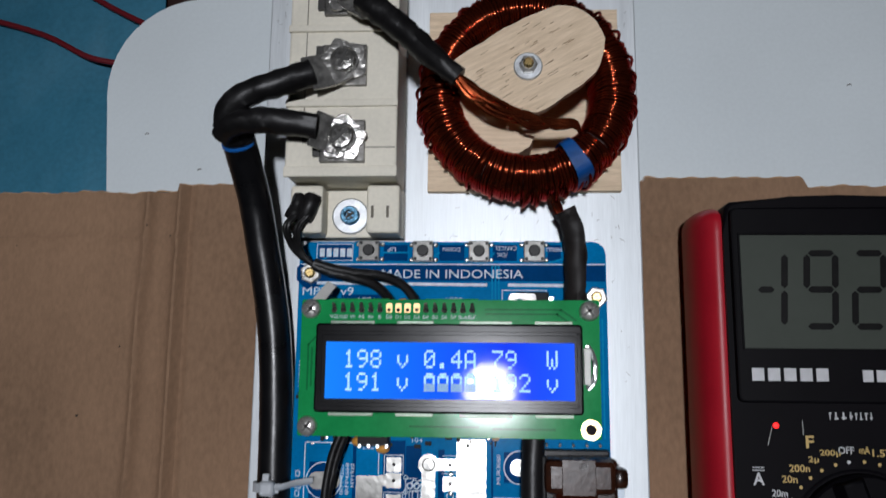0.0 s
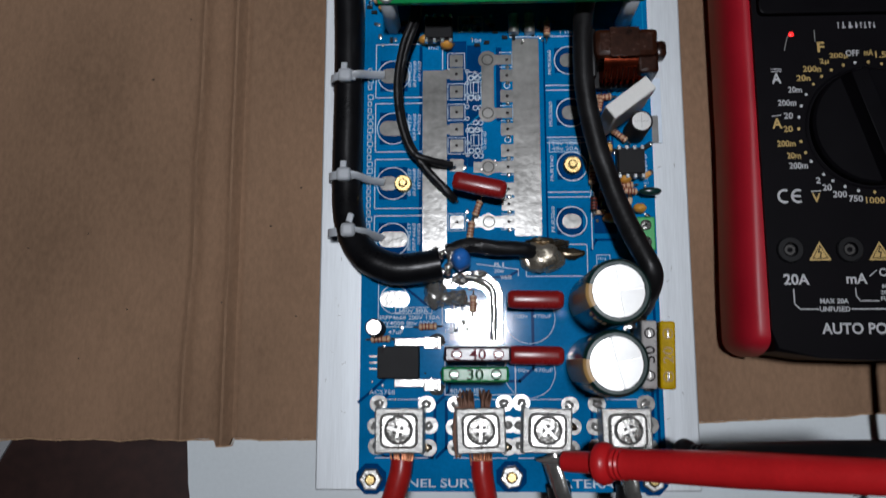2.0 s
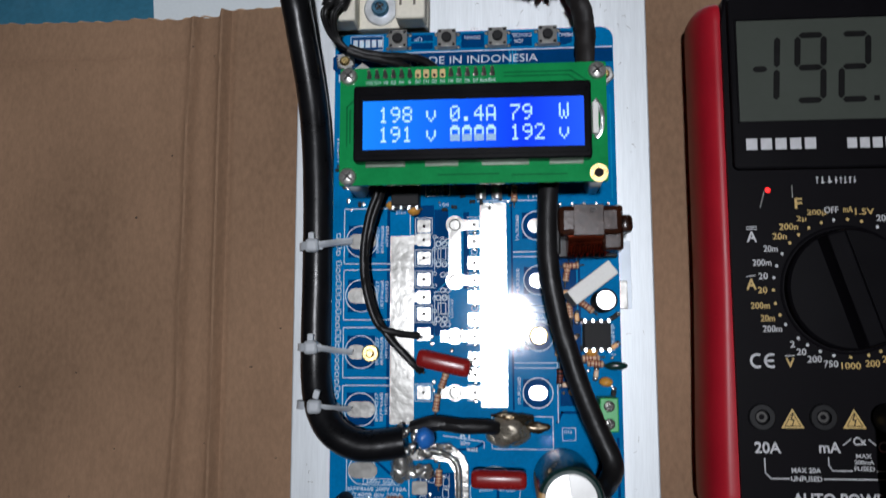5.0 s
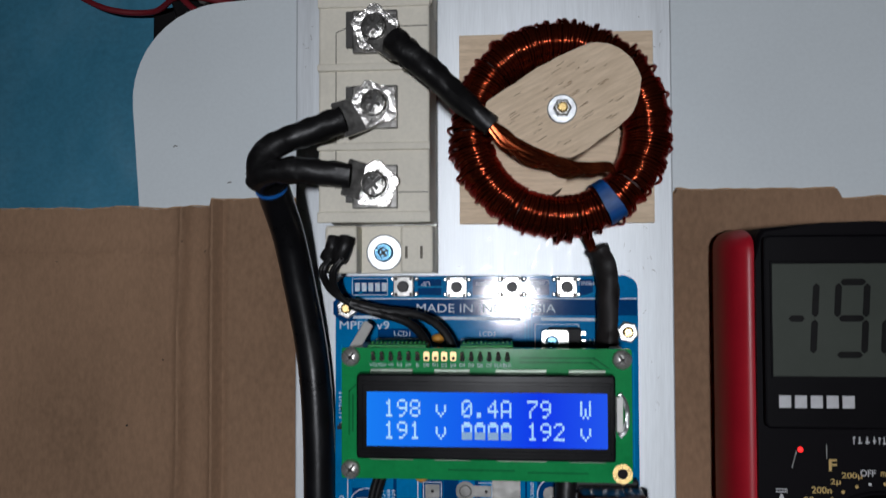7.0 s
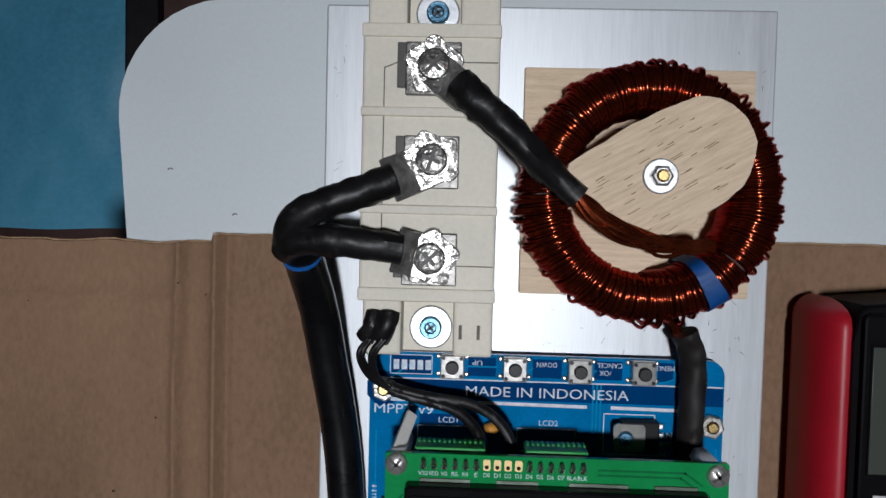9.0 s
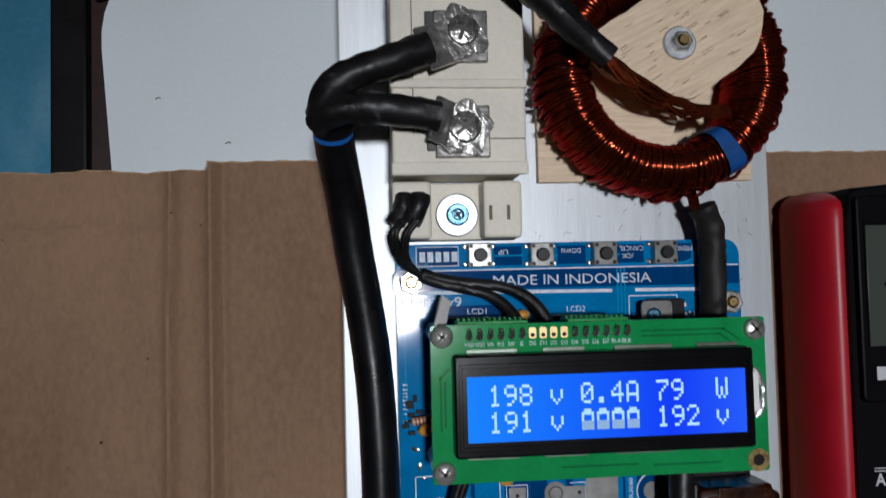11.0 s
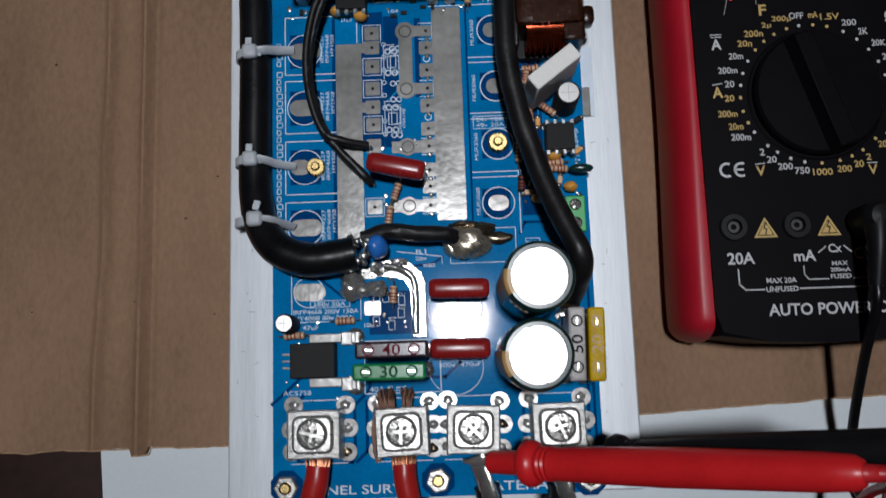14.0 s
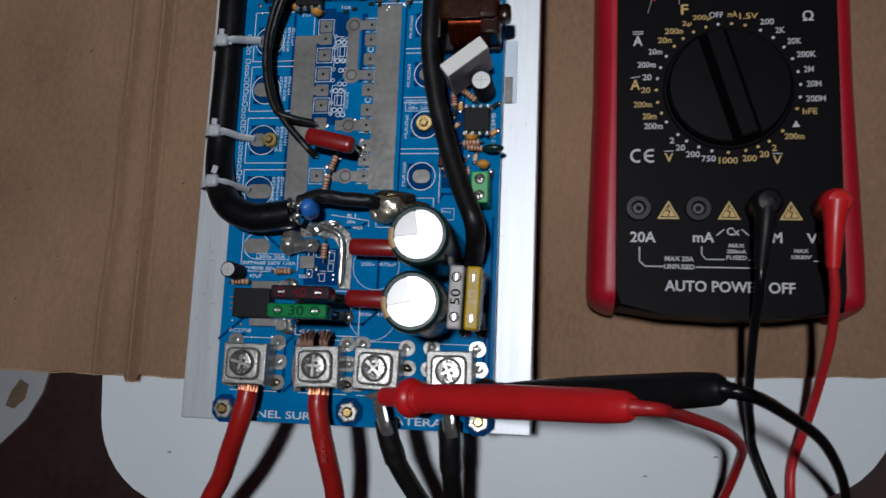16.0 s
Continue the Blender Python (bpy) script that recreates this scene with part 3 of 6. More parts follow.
    return m


power_module()


# ---- lugs and thick cables of the module ----
def lug(parent, pts, w):
    out = bmesh.new()
    for k in range(len(pts) - 1):
        p, q = Vector(pts[k]), Vector(pts[k + 1])
        d = q - p
        m = Matrix.LocRotScale((p + q) / 2, d.to_track_quat("X", "Z").to_euler(), (d.length + 1.0, w, 1.3))
        bmesh.ops.create_cube(out, size=1, matrix=m)
    bmesh.ops.bevel(out, geom=out.edges[:], offset=0.25, segments=1, affect="EDGES")
    return part("lug", out, M["crinkle"], parent, "tinned cable lug")


def main_cable():
    c = thing("power_cable", -51, 120, -5, "thick black cable forking to two module terminals", "cable")
    o = Vector((-51, 120, -5))
    rel = lambda pts: [tuple(Vector(p) - o) for p in pts]
    part("sheath", tube(rel([(-61.0, 224.5, 19.5), (-60.5, 219, 14), (-58.8, 209, 8), (-57.0, 196, 4), (-54.0, 177, 1), (-52.2, 160, 0.3), (-51.4, 140, 0.1),
                             (-51.2, 118, 0.1), (-51.3, 95, 0.4), (-50.4, 80, 2), (-47.5, 71, 4.5), (-42.5, 65.2, 6.5), (-35, 62.2, 7.2), (-27, 62.6, 7.4), (-21.0, 63.6, 7.4)]),
                        4.9, 20, 8, 0.02), M["rubber"], c)
    part("sleeve", tube(rel([(-63.5, 226, 23), (-61.0, 231.5, 26.5), (-55, 235.2, 27.5), (-47, 238.0, 27.2), (-38.5, 241.5, 25.6)]), 3.7, 16, 6, 0.16, 3.0), M["shrink"], c, "wrinkled heat shrink on the upper branch")
    part("sleeve", tube(rel([(-64.2, 224.5, 22), (-60.5, 226.6, 25.5), (-54, 227.2, 27), (-46, 226.6, 27), (-36.5, 225.6, 25.6)]), 3.6, 16, 6, 0.16, 8.0), M["shrink"], c, "wrinkled heat shrink on the lower branch")
    part("tape", tube(rel([(-61.0, 223.4, 19.2), (-60.97, 222.8, 18.6)]), 4.8, 18, 2), M["bluetape"], c, "band of blue tape at the fork")
    lug(c, rel([(-39.5, 241.2, 25.4), (-34.5, 243.5, 22.4), (-30, 245.8, 22.2)]), 10.5)
    lug(c, rel([(-37.5, 225.2, 25.2), (-33.5, 224.2, 22.4), (-30, 223.2, 22.2)]), 10.5)
    braid = bmesh.new()
    r = random.Random(2)
    for k in range(28):
        a = r.uniform(0, 6.28)
        q = r.uniform(0.4, 1.0) * 4.6
        x0 = -21.6 + r.uniform(-1, 1.2)
        blob(x0 + 51 + r.uniform(-0.5, 4.0), 63.8 - 120 + q * math.cos(a), 12.4 + 0.8 * q * math.sin(a), r.uniform(0.5, 1.3), r.uniform(0.5, 1.3), r.uniform(0.5, 1.1), 0.3, k, 2, braid)
    part("soldered_braid", braid, M["solder"], c, "crusty tinned strands at the cut end")
    part("inner_lead", tube(rel([(-19, 67.5, 7), (-12, 69.3, 8.2), (-4, 68.4, 8), (4, 68.2, 6.5), (7, 67.5, 4.5)]), 2.3, 12, 6, 0.14, 5), M["shrink"], c, "black sleeved lead to the solder joint")
    return c


main_cable()


def tie(x, y, z, tx, ty, seed):
    t = thing("cable_tie", x, y, z, "milky nylon tie strapping the thick cable to the board", "cable tie", group="nylon cable ties")
    part("head", box(0, 0, 0.7, 4.6, 4.4, 3.2, 1.2, 3), M["nylon"], t)
    part("tail", box(-0.4, 3.0 + seed, 1.0, 2.0, 2.0 + seed, 1.2, 0.3), M["nylon"], t, "", (0, 0, 0), (0, 0, -20 * seed))
    band = bmesh.new()
    d = Vector((tx - x, ty - y, 1 - z))
    path = [(1.5, 0, 0.6), (4.5, d.y * 0.3, 0.2), (7.5, d.y * 0.7, d.z * 0.55), (d.x, d.y, d.z)]
    tube(path, 1.35, 8, 5, flat=0.35, bm=band)
    part("strap", band, M["nylon"], t)
    loop = bmesh.new()
    cx, cz, r = -51.3 - x, 0.3 - z, 5.15
    prev = None
    for i in range(15):
        a = radians(60 + 16 * i)
        row = [loop.verts.new((cx + rr * math.cos(a), yy, cz + rr * math.sin(a))) for rr, yy in ((r, -1.3), (r + 0.7, -1.3), (r + 0.7, 1.3), (r, 1.3))]
        if prev:
            for k in range(4):
                loop.faces.new((prev[k], prev[(k + 1) % 4], row[(k + 1) % 4], row[k]))
        prev = row
    part("loop", loop, M["nylon"], t)


tie(-51.6, 125.0, 5.2, -39.6, 126.8, 0.1)
tie(-51.4, 92.4, 5.4, -39.2, 90.8, 0.2)
tie(-49.4, 74.2, 8.0, -39.8, 72.7, 0.8)


def choke_cable():
    c = thing("choke_cable", -20, 255, 20, "black sleeved cable from module terminal to copper coil", "cable")
    o = Vector((-20, 255, 20))
    rel = lambda pts: [tuple(Vector(p) - o) for p in pts]
    lug(c, rel([(-30, 267.4, 22.2), (-26.5, 264.4, 23.0), (-22.5, 261.2, 25.5)]), 8.6)
    part("sleeve", tube(rel([(-24, 263, 25.6), (-20, 259.5, 27.5), (-13, 253, 28.5), (-5, 245.2, 29), (3.2, 238.2, 28.4)]), 3.4, 16, 6, 0.22, 1, ends=(4.3, 2.9)), M["shrink"], c)
    r = random.Random(3)
    for k in range(15):
        j = [r.uniform(-2.1, 2.1) for _ in range(6)]
        part("strand", tube(rel([(1.5 + j[0] * 0.3, 239.4 + j[0] * 0.6, 28.2 + j[2] * 0.5), (7 + j[0] * 0.7, 234.6 + j[1], 27 + j[2] * 0.5), (14 + j[3] * 0.5, 230.2 + j[4] * 1.3, 25 + j[5] * 0.5),
                                 (22, 228.0 + j[0] * 1.2, 23 + j[1] * 0.5), (30, 227.4 + j[2] * 0.8, 20.5), (36, 227.8 + j[3] * 0.5, 18.5), (38, 226, 14)]), 0.5, 7, 6), M["copperwire"], c)
    return c


choke_cable()


# ---- coil on plywood ----
def toroid():
    c = thing("toroid_coil", 22.5, 240, -2, "large toroid coil wound with dark enamelled copper wire", "coil")
    RO, RI, H = 28.8, 21.6, 19.0
    part("core", lathe([(RI + 1, 1), (RO - 1, 1), (RO, 2.5), (RO, H - 1), (RO - 1, H), (RI + 1, H), (RI, H - 1), (RI, 2.5)], 48, close=True), M["core"], c)
    r = random.Random(11)
    turns = 215
    for layer, (grow, share) in enumerate(((0.5, 1.0), (1.15, 0.88))):
        w = bmesh.new()
        for k in range(turns):
            a0 = 2 * math.pi * (k + 0.4 * layer) / turns
            if r.random() > share:
                continue
            e = grow + 0.9 + r.uniform(-0.15, 0.3)
            lean = r.uniform(-0.02, 0.02)
            loose = r.choice((0.1, 0.2, 0.3, 0.6, 1.3, 2.0)) * r.uniform(0.6, 1.2)
            slope = r.uniform(-0.055, 0.055)
            prof = []
            for i in range(22):
                b = 2 * math.pi * i / 22
                cx, cz = math.cos(b), math.sin(b)
                px = math.copysign(abs(cx) ** 0.8, cx)
                pz = math.copysign(abs(cz) ** 0.8, cz)
                out_push = loose * cx if cx > 0.2 else 0
                prof.append(((RO + RI) / 2 + px * ((RO - RI) / 2 + e + out_push), H / 2 + 0.4 + pz * (H / 2 + e * 0.75) + slope * px * 7.2))
            rows = []
            for i, (rr, zz) in enumerate(prof):
                a = a0 + lean * math.sin(2 * math.pi * i / 22)
                ca, sa = math.cos(a), math.sin(a)
                b = 2 * math.pi * i / 22
                nx, nz = math.cos(b), math.sin(b)
                rad = 0.5
                rows.append([w.verts.new((rr * ca + rad * (dn * nx * ca - dt * sa), rr * sa + rad * (dn * nx * sa + dt * ca), zz + rad * dn * nz))
                             for dn, dt in ((1, 0), (0.7, 0.7), (0, 1), (-0.7, 0.7), (-1, 0), (-0.7, -0.7), (0, -1), (0.7, -0.7))])
            for i in range(22):
                p, q = rows[i], rows[(i + 1) % 22]
                for j in range(8):
                    w.faces.new((p[j], p[(j + 1) % 8], q[(j + 1) % 8], q[j]))
        coil = part("winding", w, M["enamel"], c, smooth=False)
        coil.data.shade_smooth()
        tagged(coil, kind="stuff")
    a = math.radians(-58)
    band = bmesh.new()
    prev = None
    for i in range(25):
        b = 2 * math.pi * i / 24
        cx, cz = math.cos(b), math.sin(b)
        rr = (RO + RI) / 2 + math.copysign(abs(cx) ** 0.6, cx) * ((RO - RI) / 2 + 3.2)
        zz = H / 2 + 0.4 + math.copysign(abs(cz) ** 0.6, cz) * (H / 2 + 2.4)
        row = [band.verts.new((rr * math.cos(a + d), rr * math.sin(a + d), zz)) for d in (-0.085, 0.085)]
        if prev:
            band.faces.new((prev[0], prev[1], row[1], row[0]))
        prev = row
    bmesh.ops.solidify(band, geom=band.faces[:], thickness=0.3)
    part("tape", band, M["bluetape"], c, "band of blue insulating tape")
    for k in range(8):
        j = [r.uniform(-1.3, 1.3) for _ in range(4)]
        part("tail_wire", tube([(7 + j[0], -29, 11), (9 + j[1], -32.5 + j[3] * 0.4, 8.5), (10.5 + j[1] * 0.5, -36, 7 + j[2] * 0.4), (12, -39.5, 7)], 0.55, 6, 5), M["enamel"], c)
    return c


solid("plywood_sheet", box(0, 0, 0, 59.6, 59.2, 3, 0.25), M["ply"], 22.2, 243.1, -3.5, "square light plywood base beneath the coil", "plywood")
toroid()


def wood(outline, z0, z1, name, label):
    o = Vector((22.5, 243.7))
    pts = smooth_path([(x - o.x, y - o.y, 0) for x, y in outline + outline[:1]], 5)[:-1]
    r = random.Random(len(outline))
    bm = prism([(p.x + r.uniform(-0.22, 0.22), p.y + r.uniform(-0.22, 0.22)) for p in pts], z0, z1)
    return solid(name, bm, M["ply"], o.x, o.y, 0, label, "plywood", rz=0)


low = wood([(1.5, 238), (3.0, 231), (8, 224.2), (15, 220.8), (22, 222), (25, 229), (22, 240), (12, 249), (4, 245.5)], -2, 14,
           "plywood_plug", "rough plywood plug filling the coil")
clamp = thing("coil_clamp", 22.5, 243.7, 0, "rounded plywood clamp bolted over the copper coil", "clamp")
pts = [(-21.0, 2.4), (-13, 7.8), (-5, 12.8), (3, 16.4), (9.5, 18.6), (14.8, 17.4), (19.0, 14.0), (21.6, 9.2), (21.3, 4.0), (19.5, -1.0), (15, -5.4), (9, -9.6), (4, -13.0), (-1, -13.2), (-9, -11.2), (-17.2, -7.6), (-21.4, -2.8)]
sm = smooth_path([(x, y, 0) for x, y in pts + pts[:1]], 5)[:-1]
rr = random.Random(5)
plate = prism([(p.x + rr.uniform(-0.2, 0.2), p.y + rr.uniform(-0.2, 0.2)) for p in sm], 0, 3.0, 0.15)
bmesh.ops.rotate(plate, verts=plate.verts, cent=(0, 0, 0), matrix=Matrix.Rotation(radians(-27), 3, "Z"))
part("plate", plate, M["ply"], clamp, "", (0, 0, 19.2), (0, 0, 27))
dash = bmesh.new()
for k in range(90):
    x, y = rr.uniform(-18, 21), rr.uniform(-13, 18)
    if (x / 19.5) ** 2 + (y / 13.5) ** 2 > 0.82 or x * x + y * y < 22:
        continue
    h = rr.uniform(0.5, 1.7)
    box(x, y, 3.01, 2 * h, rr.uniform(0.10, 0.22), 0.05, bm=dash)
bmesh.ops.rotate(dash, verts=dash.verts, cent=(0, 0, 0), matrix=Matrix.Rotation(radians(32), 3, "Z"))
tagged(part("grain_marks", dash, M["woodpore"], clamp, "short dark wood pores", (0, 0, 19.2)), kind="stuff")
part("washer", lathe([(4.1, 0), (4.1, 0.7), (3.8, 0.9), (2, 0.9)], 26), M["zinc"], clamp, "", (0, 0, 22.2))
part("bolt", lathe([(2.6, 0), (2.6, 1.6), (2.0, 2.0), (1.7, 2.0)], 6), M["steel"], clamp, "", (0, 0, 23.0))
part("bolt_end", lathe([(1.5, 0), (1.5, 1.4), (1.1, 1.8)], 16), M["brass"], clamp, "", (0, 0, 24.0))


def board_cable():
    c = thing("choke_output_cable", 34, 150, 0, "thick black sleeved cable from coil across the board", "cable")
    o = Vector((34, 150, 0))
    rel = lambda pts: [tuple(Vector(p) - o) for p in pts]
    part("sleeve", tube(rel([(33.6, 205.6, 6.5), (35.6, 201.5, 5.6), (36.8, 195, 4.6), (36.6, 184, 4.4), (36.4, 172, 4.6)]), 3.5, 14, 6, 0.2, 2, flat=0.8), M["shrink_warm"], c, "faded loose heat shrink")
    part("sheath", tube(rel([(36.4, 176, 4.6), (35, 166, 5.5), (29, 156, 8), (24.6, 145, 10.5), (23.4, 132, 11.5), (23.6, 117, 12), (26.0, 102, 12.3), (29.8, 88, 13), (33.4, 77, 14.5),
                             (37.4, 67, 16.5), (40.2, 60.5, 17.5), (40.8, 56.5, 15), (40.2, 53, 10), (39.4, 50, 5)]), 3.15, 16, 7, 0.06, 6), M["shrink"], c)
    part("joint", blob(38.8 - 34, 48.8 - 150, 2.5, 3.0, 3.0, 2.6, 0.35, 2), M["burnt"], c, "soldered cable end")
    return c


board_cable()
# ---- main circuit board ----
B = thing("circuit_board", 0, 0, 0, "long blue charge-controller board with white print and tinned bars", "circuit board")
part("substrate", prism(rrect(0, 96.4, 92.6, 201.8, 4.0, 6), -1.6, 0, 0.1), M["board"], B)
for x, y in ((-42.4, -0.8), (0, 0), (42.1, -0.8), (-42.5, 187.5), (43, 180.4), (-33.9, 90.3), (20.5, 96)):
    part("standoff", lathe([(2.6, -5), (2.6, -1.5)], 6), M["brass"], B, "", (x, y, 0))

shade = bmesh.new()           # bare mask without copper shows darker
for x0, y0, x1, y1 in ((-46, 185.3, 46, 190.2), (-40.6, 191.3, -30.2, 196.6), (-20.5, 191.5, -13.2, 196.4), (-3.6, 191.5, 4, 196.4), (12.6, 191.5, 19.8, 196.4), (29, 191.5, 33, 196.4),
                       (-28.2, 60, -27.2, 137), (-19.4, 95, -12.8, 138.4), (-12.6, 96, -8.6, 137), (-3.2, 111, -1.4, 136), (12.1, 72.6, 12.7, 139), (27, 74, 34, 128), (-33, 178, -17.6, 181.2)):
    box((x0 + x1) / 2, (y0 + y1) / 2, 0.0, x1 - x0, y1 - y0, 0.06, bm=shade)
for cy in (126.8, 109, 90.8, 72.6):
    box(-36.5, cy, 0.0, 9, 10.6, 0.07, bm=shade)
for cx, cy in ((20.5, 131.3), (20.8, 113.6), (20.6, 95.8), (20.1, 78)):
    box(cx - 0.6, cy, 0.0, 8.2, 8.6, 0.07, bm=shade)
for segs in ([(27.5, 72, 33, 72), (27.5, 72, 26, 69)], [(-32, 57, -26, 52)], [(-10, 60, 0, 60.6), (0, 60.6, 3, 62.5)], [(-24, 137.5, -20, 146)], [(44.6, 8, 44.6, 64)]):
    lines(segs, 0.8, 0.0, 0.09, shade)
for cx, cy in ((-42.4, -0.8), (0, 0), (42.1, -0.8), (-42.5, 187.5)):
    prism([(cx + 4.9 * math.cos(math.pi * (i + 0.5) / 4), cy + 4.9 * math.sin(math.pi * (i + 0.5) / 4)) for i in range(8)], -0.02, 0.035, bm=shade)
lines([(-41.2, 8.6, -41.2, 20.6), (-41.2, 20.6, -37.6, 24.2), (-41.2, 8.6, -38.6, 5.8), (-38.6, 5.8, -30, 5.6), (-19.6, 8.4, -19.6, 22), (-19.6, 8.4, -22.6, 5.6), (24.6, 7, 24.6, 22), (24.6, 22, 27.6, 25.2)], 0.9, 0.0, 0.05, shade)
box(-12.4, 47.0, 0.0, 12.0, 12.4, 0.04, bm=shade)
box(-10.4, 117, 0.0, 4.6, 40, 0.03, bm=shade)
part("bare_mask", shade, M["board_dark"], B, "darker blue gaps in the copper")
tr = bmesh.new()
for segs in ([(-40, 191.0, -36, 194), (-20.4, 194, -13, 194)], [(-30, 190.6, -8, 190.8), (-8, 190.8, -3.6, 194)], [(8.5, 190.6, 13, 193.8)], [(12.4, 190, 12.4, 178), (13.4, 190, 13.4, 178), (14.4, 190, 14.4, 178)],
             [(28, 190.4, 33, 192)], [(27.5, 100, 33, 104), (33, 104, 33, 126)], [(-12, 110, -8, 114), (-8, 114, -8, 128)], [(44.8, 174, 44.8, 140)], [(-46 + 1.6, 150, -46 + 1.6, 176)]):
    lines(segs, 0.45, 0.0, 0.1, tr)
tagged(part("copper_pattern", tr, M["trace"], B, "lighter blue copper tracks"), kind="stuff")

silk = bmesh.new()
Zs = 0.03
lines([(-45.6, 190.4, 45.8, 190.4)], 0.35, Zs, bm=silk)
lines([(-40.3, 184.7, 10.5, 184.2), (17.6, 184.2, 37, 184.0)], 0.9, Zs, bm=silk)
lines(frame_lines(-33.4, 172, -17.4, 178.0) + frame_lines(-7.2, 172, 8.0, 178.0) + frame_lines(15.4, 172, 28.6, 182.6), 0.28, Zs, bm=silk)
lines(frame_lines(-41, 191.6, -30, 196.6), 0.22, Zs, bm=silk)
for y0, y1 in ((119.4, 137.6), (101.2, 117.4), (82.6, 98.7), (64.5, 80.2)):
    lines([(-42.4, y0, -42.4, y1), (-42.4, y1, -20.6 if y1 > 130 else -27.4, y1), (-42.4, y0, -27.4, y0)], 0.3, Zs, bm=silk)
lines([(-20.6, 137.6, -20.6, 129)], 0.3, Zs, bm=silk)
for cy in (126.8, 109, 90.8, 72.6):
    arc(-36.6, cy, 5.2, 0.28, Zs, bm=silk)
for cx, cy in ((20.5, 131.3), (20.8, 113.6), (20.6, 95.8), (20.1, 78)):
    arc(cx, cy, 4.7, 0.34, 0.05, bm=silk)
for y in (122.8, 121.2, 105.4, 103.6, 87.4, 85.8):
    lines([(12.9, y, 26.2, y)], 0.3, Zs, bm=silk)
lines([(26.3, 69, 26.3, 106), (26.3, 107, 26.3, 121), (12.6, 139.6, 25, 139.6), (1.5, 139.6, 12.6, 139.6)], 0.3, Zs, bm=silk)
lines(frame_lines(13.6, 100.6, 23.5, 104.4), 0.2, Zs, bm=silk)
lines(frame_lines(-40.8, 45.0, -20.8, 62.0), 0.25, Zs, bm=silk)
lines(frame_lines(-35.4, 49.1, -24.0, 51.0), 0.2, Zs, bm=silk)
arc(-35.8, 53.6, 4.4, 0.28, Zs, bm=silk)
lines(frame_lines(-20, 24.2, 1.6, 39), 0.3, Zs, bm=silk)
for cx, cy in ((6.3, 47.5), (6.0, 31.0)):
    arc(cx, cy, 7.8, 0.2, Zs, bm=silk)
lines([(-10, 64.6, 3, 62.8), (3, 62.8, 3, 60.8)], 0.25, Zs, bm=silk)
lines(frame_lines(5.5, 60.6, 24.6, 70.6), 0.25, Zs, bm=silk)
lines(frame_lines(27.5, 63.4, 31.6, 67.2), 0.2, Zs, bm=silk)
for x in (-33.2, -9.4, 10.2, 33.4):
    lines([(x - 8, 5.4, x + 8, 5.4), (x - 8, 22.8, x + 8, 22.8)], 0.25, Zs, bm=silk)
lines(frame_lines(-15.5, 141.6, -7.6, 146.8), 0.25, Zs, bm=silk)
tagged(part("white_print", silk, M["silk"], B), kind="stuff")

bars = bmesh.new()             # small lettering too fine to read
row = random.Random(77)
yy = 66.0
while yy < 130:
    tall = row.choice((1.1, 1.1, 1.6))
    lines(frame_lines(-44.9, yy, -44.9 + tall, yy + 1.5), 0.32, Zs, bm=bars)
    yy += 2.25 if row.random() < 0.9 else 3.4
for x0, x1, y, h in ((27.8, 31.2, 66, 0.9),
                     
                     (20, 25, 173.2, 1.3), (28.8, 33.2, 175.3, 1.2),
                     (-25.5, -22, 136.2, 1.0), (17.5, 24, 140.9, 1)):
    word_bars(x0, x1, y, h, Zs, int(x0 * 7 + y), bars)
for i in range(5):
    box(-39.4 + 2.1 * i, 194, Zs, 1.5, 2.6, 0.08, bm=bars)
for k in range(7):
    word_bars(43.0, 44.6, 90 + 1.4 * k, 0.7, Zs, k, bars)
word_bars(150, 162, -44.6, 1.3, Zs, 5, bars, True)
tagged(part("fine_print", bars, M["silk"], B, "small unreadable lettering"), kind="stuff")
text("lettering", "MADE IN INDONESIA", 0.4, 187.5, 42.6, 2.6, 0.07, M["silk"], B)
text("lettering", "MPPT v9", -37.2, 182.2, 15.6, 2.5, 0.05, M["silk"], B)
text("lettering", "LCD1", -25.4, 179.6, 5, 1.5, 0.02, M["silk"], B)
text("lettering", "LCD2", 1, 179.6, 5, 1.5, 0.02, M["silk"], B)
text("lettering", "FAN", 31.2, 177.4, 4.2, 1.7, 0.02, M["silk"], B)
text("lettering", "PANEL SURYA", -21.8, -2.0, 30.5, 2.5, 0.02, M["silk"], B, bold=0.01)
text("lettering", "BATERAI", 21.8, -2.0, 19.5, 2.5, 0.02, M["silk"], B, bold=0.01)
for y0 in (130.7, 113.2, 95.2, 78.7):
    text("lettering", "MUR3060", 14.2, y0, 8.2, 1.1, 0.02, M["silk"], B, rz=90)
text("lettering", "TLP250", -11.5, 145.3, 6.4, 1.2, 0.02, M["silk"], B)
text("lettering", "A3120", -11.6, 143.3, 5.4, 1.1, 0.02, M["silk"], B)
text("lettering", "ACS758", -39.4, 25.0, 8.0, 1.3, 0.02, M["silk"], B)
text("lettering", "104", -9.4, 138.6, 3.0, 1.1, 0.02, M["silk"], B)
for y0 in (48.2, 31.6):
    text("lettering", "200v", 3.5, y0, 4.6, 1.2, 0.02, M["silk"], B)
    text("lettering", "470uF", 10.2, y0, 5.8, 1.2, 0.02, M["silk"], B)
text("lettering", "24v 10A", 18.6, 103.4, 8.4, 1.2, 0.02, M["silk"], B)
text("lettering", "48v 20A", 18.6, 101.7, 8.4, 1.2, 0.02, M["silk"], B)
text("lettering", "UC3845", 43.5, 95.8, 7.6, 1.3, 0.02, M["silk"], B, rz=90)
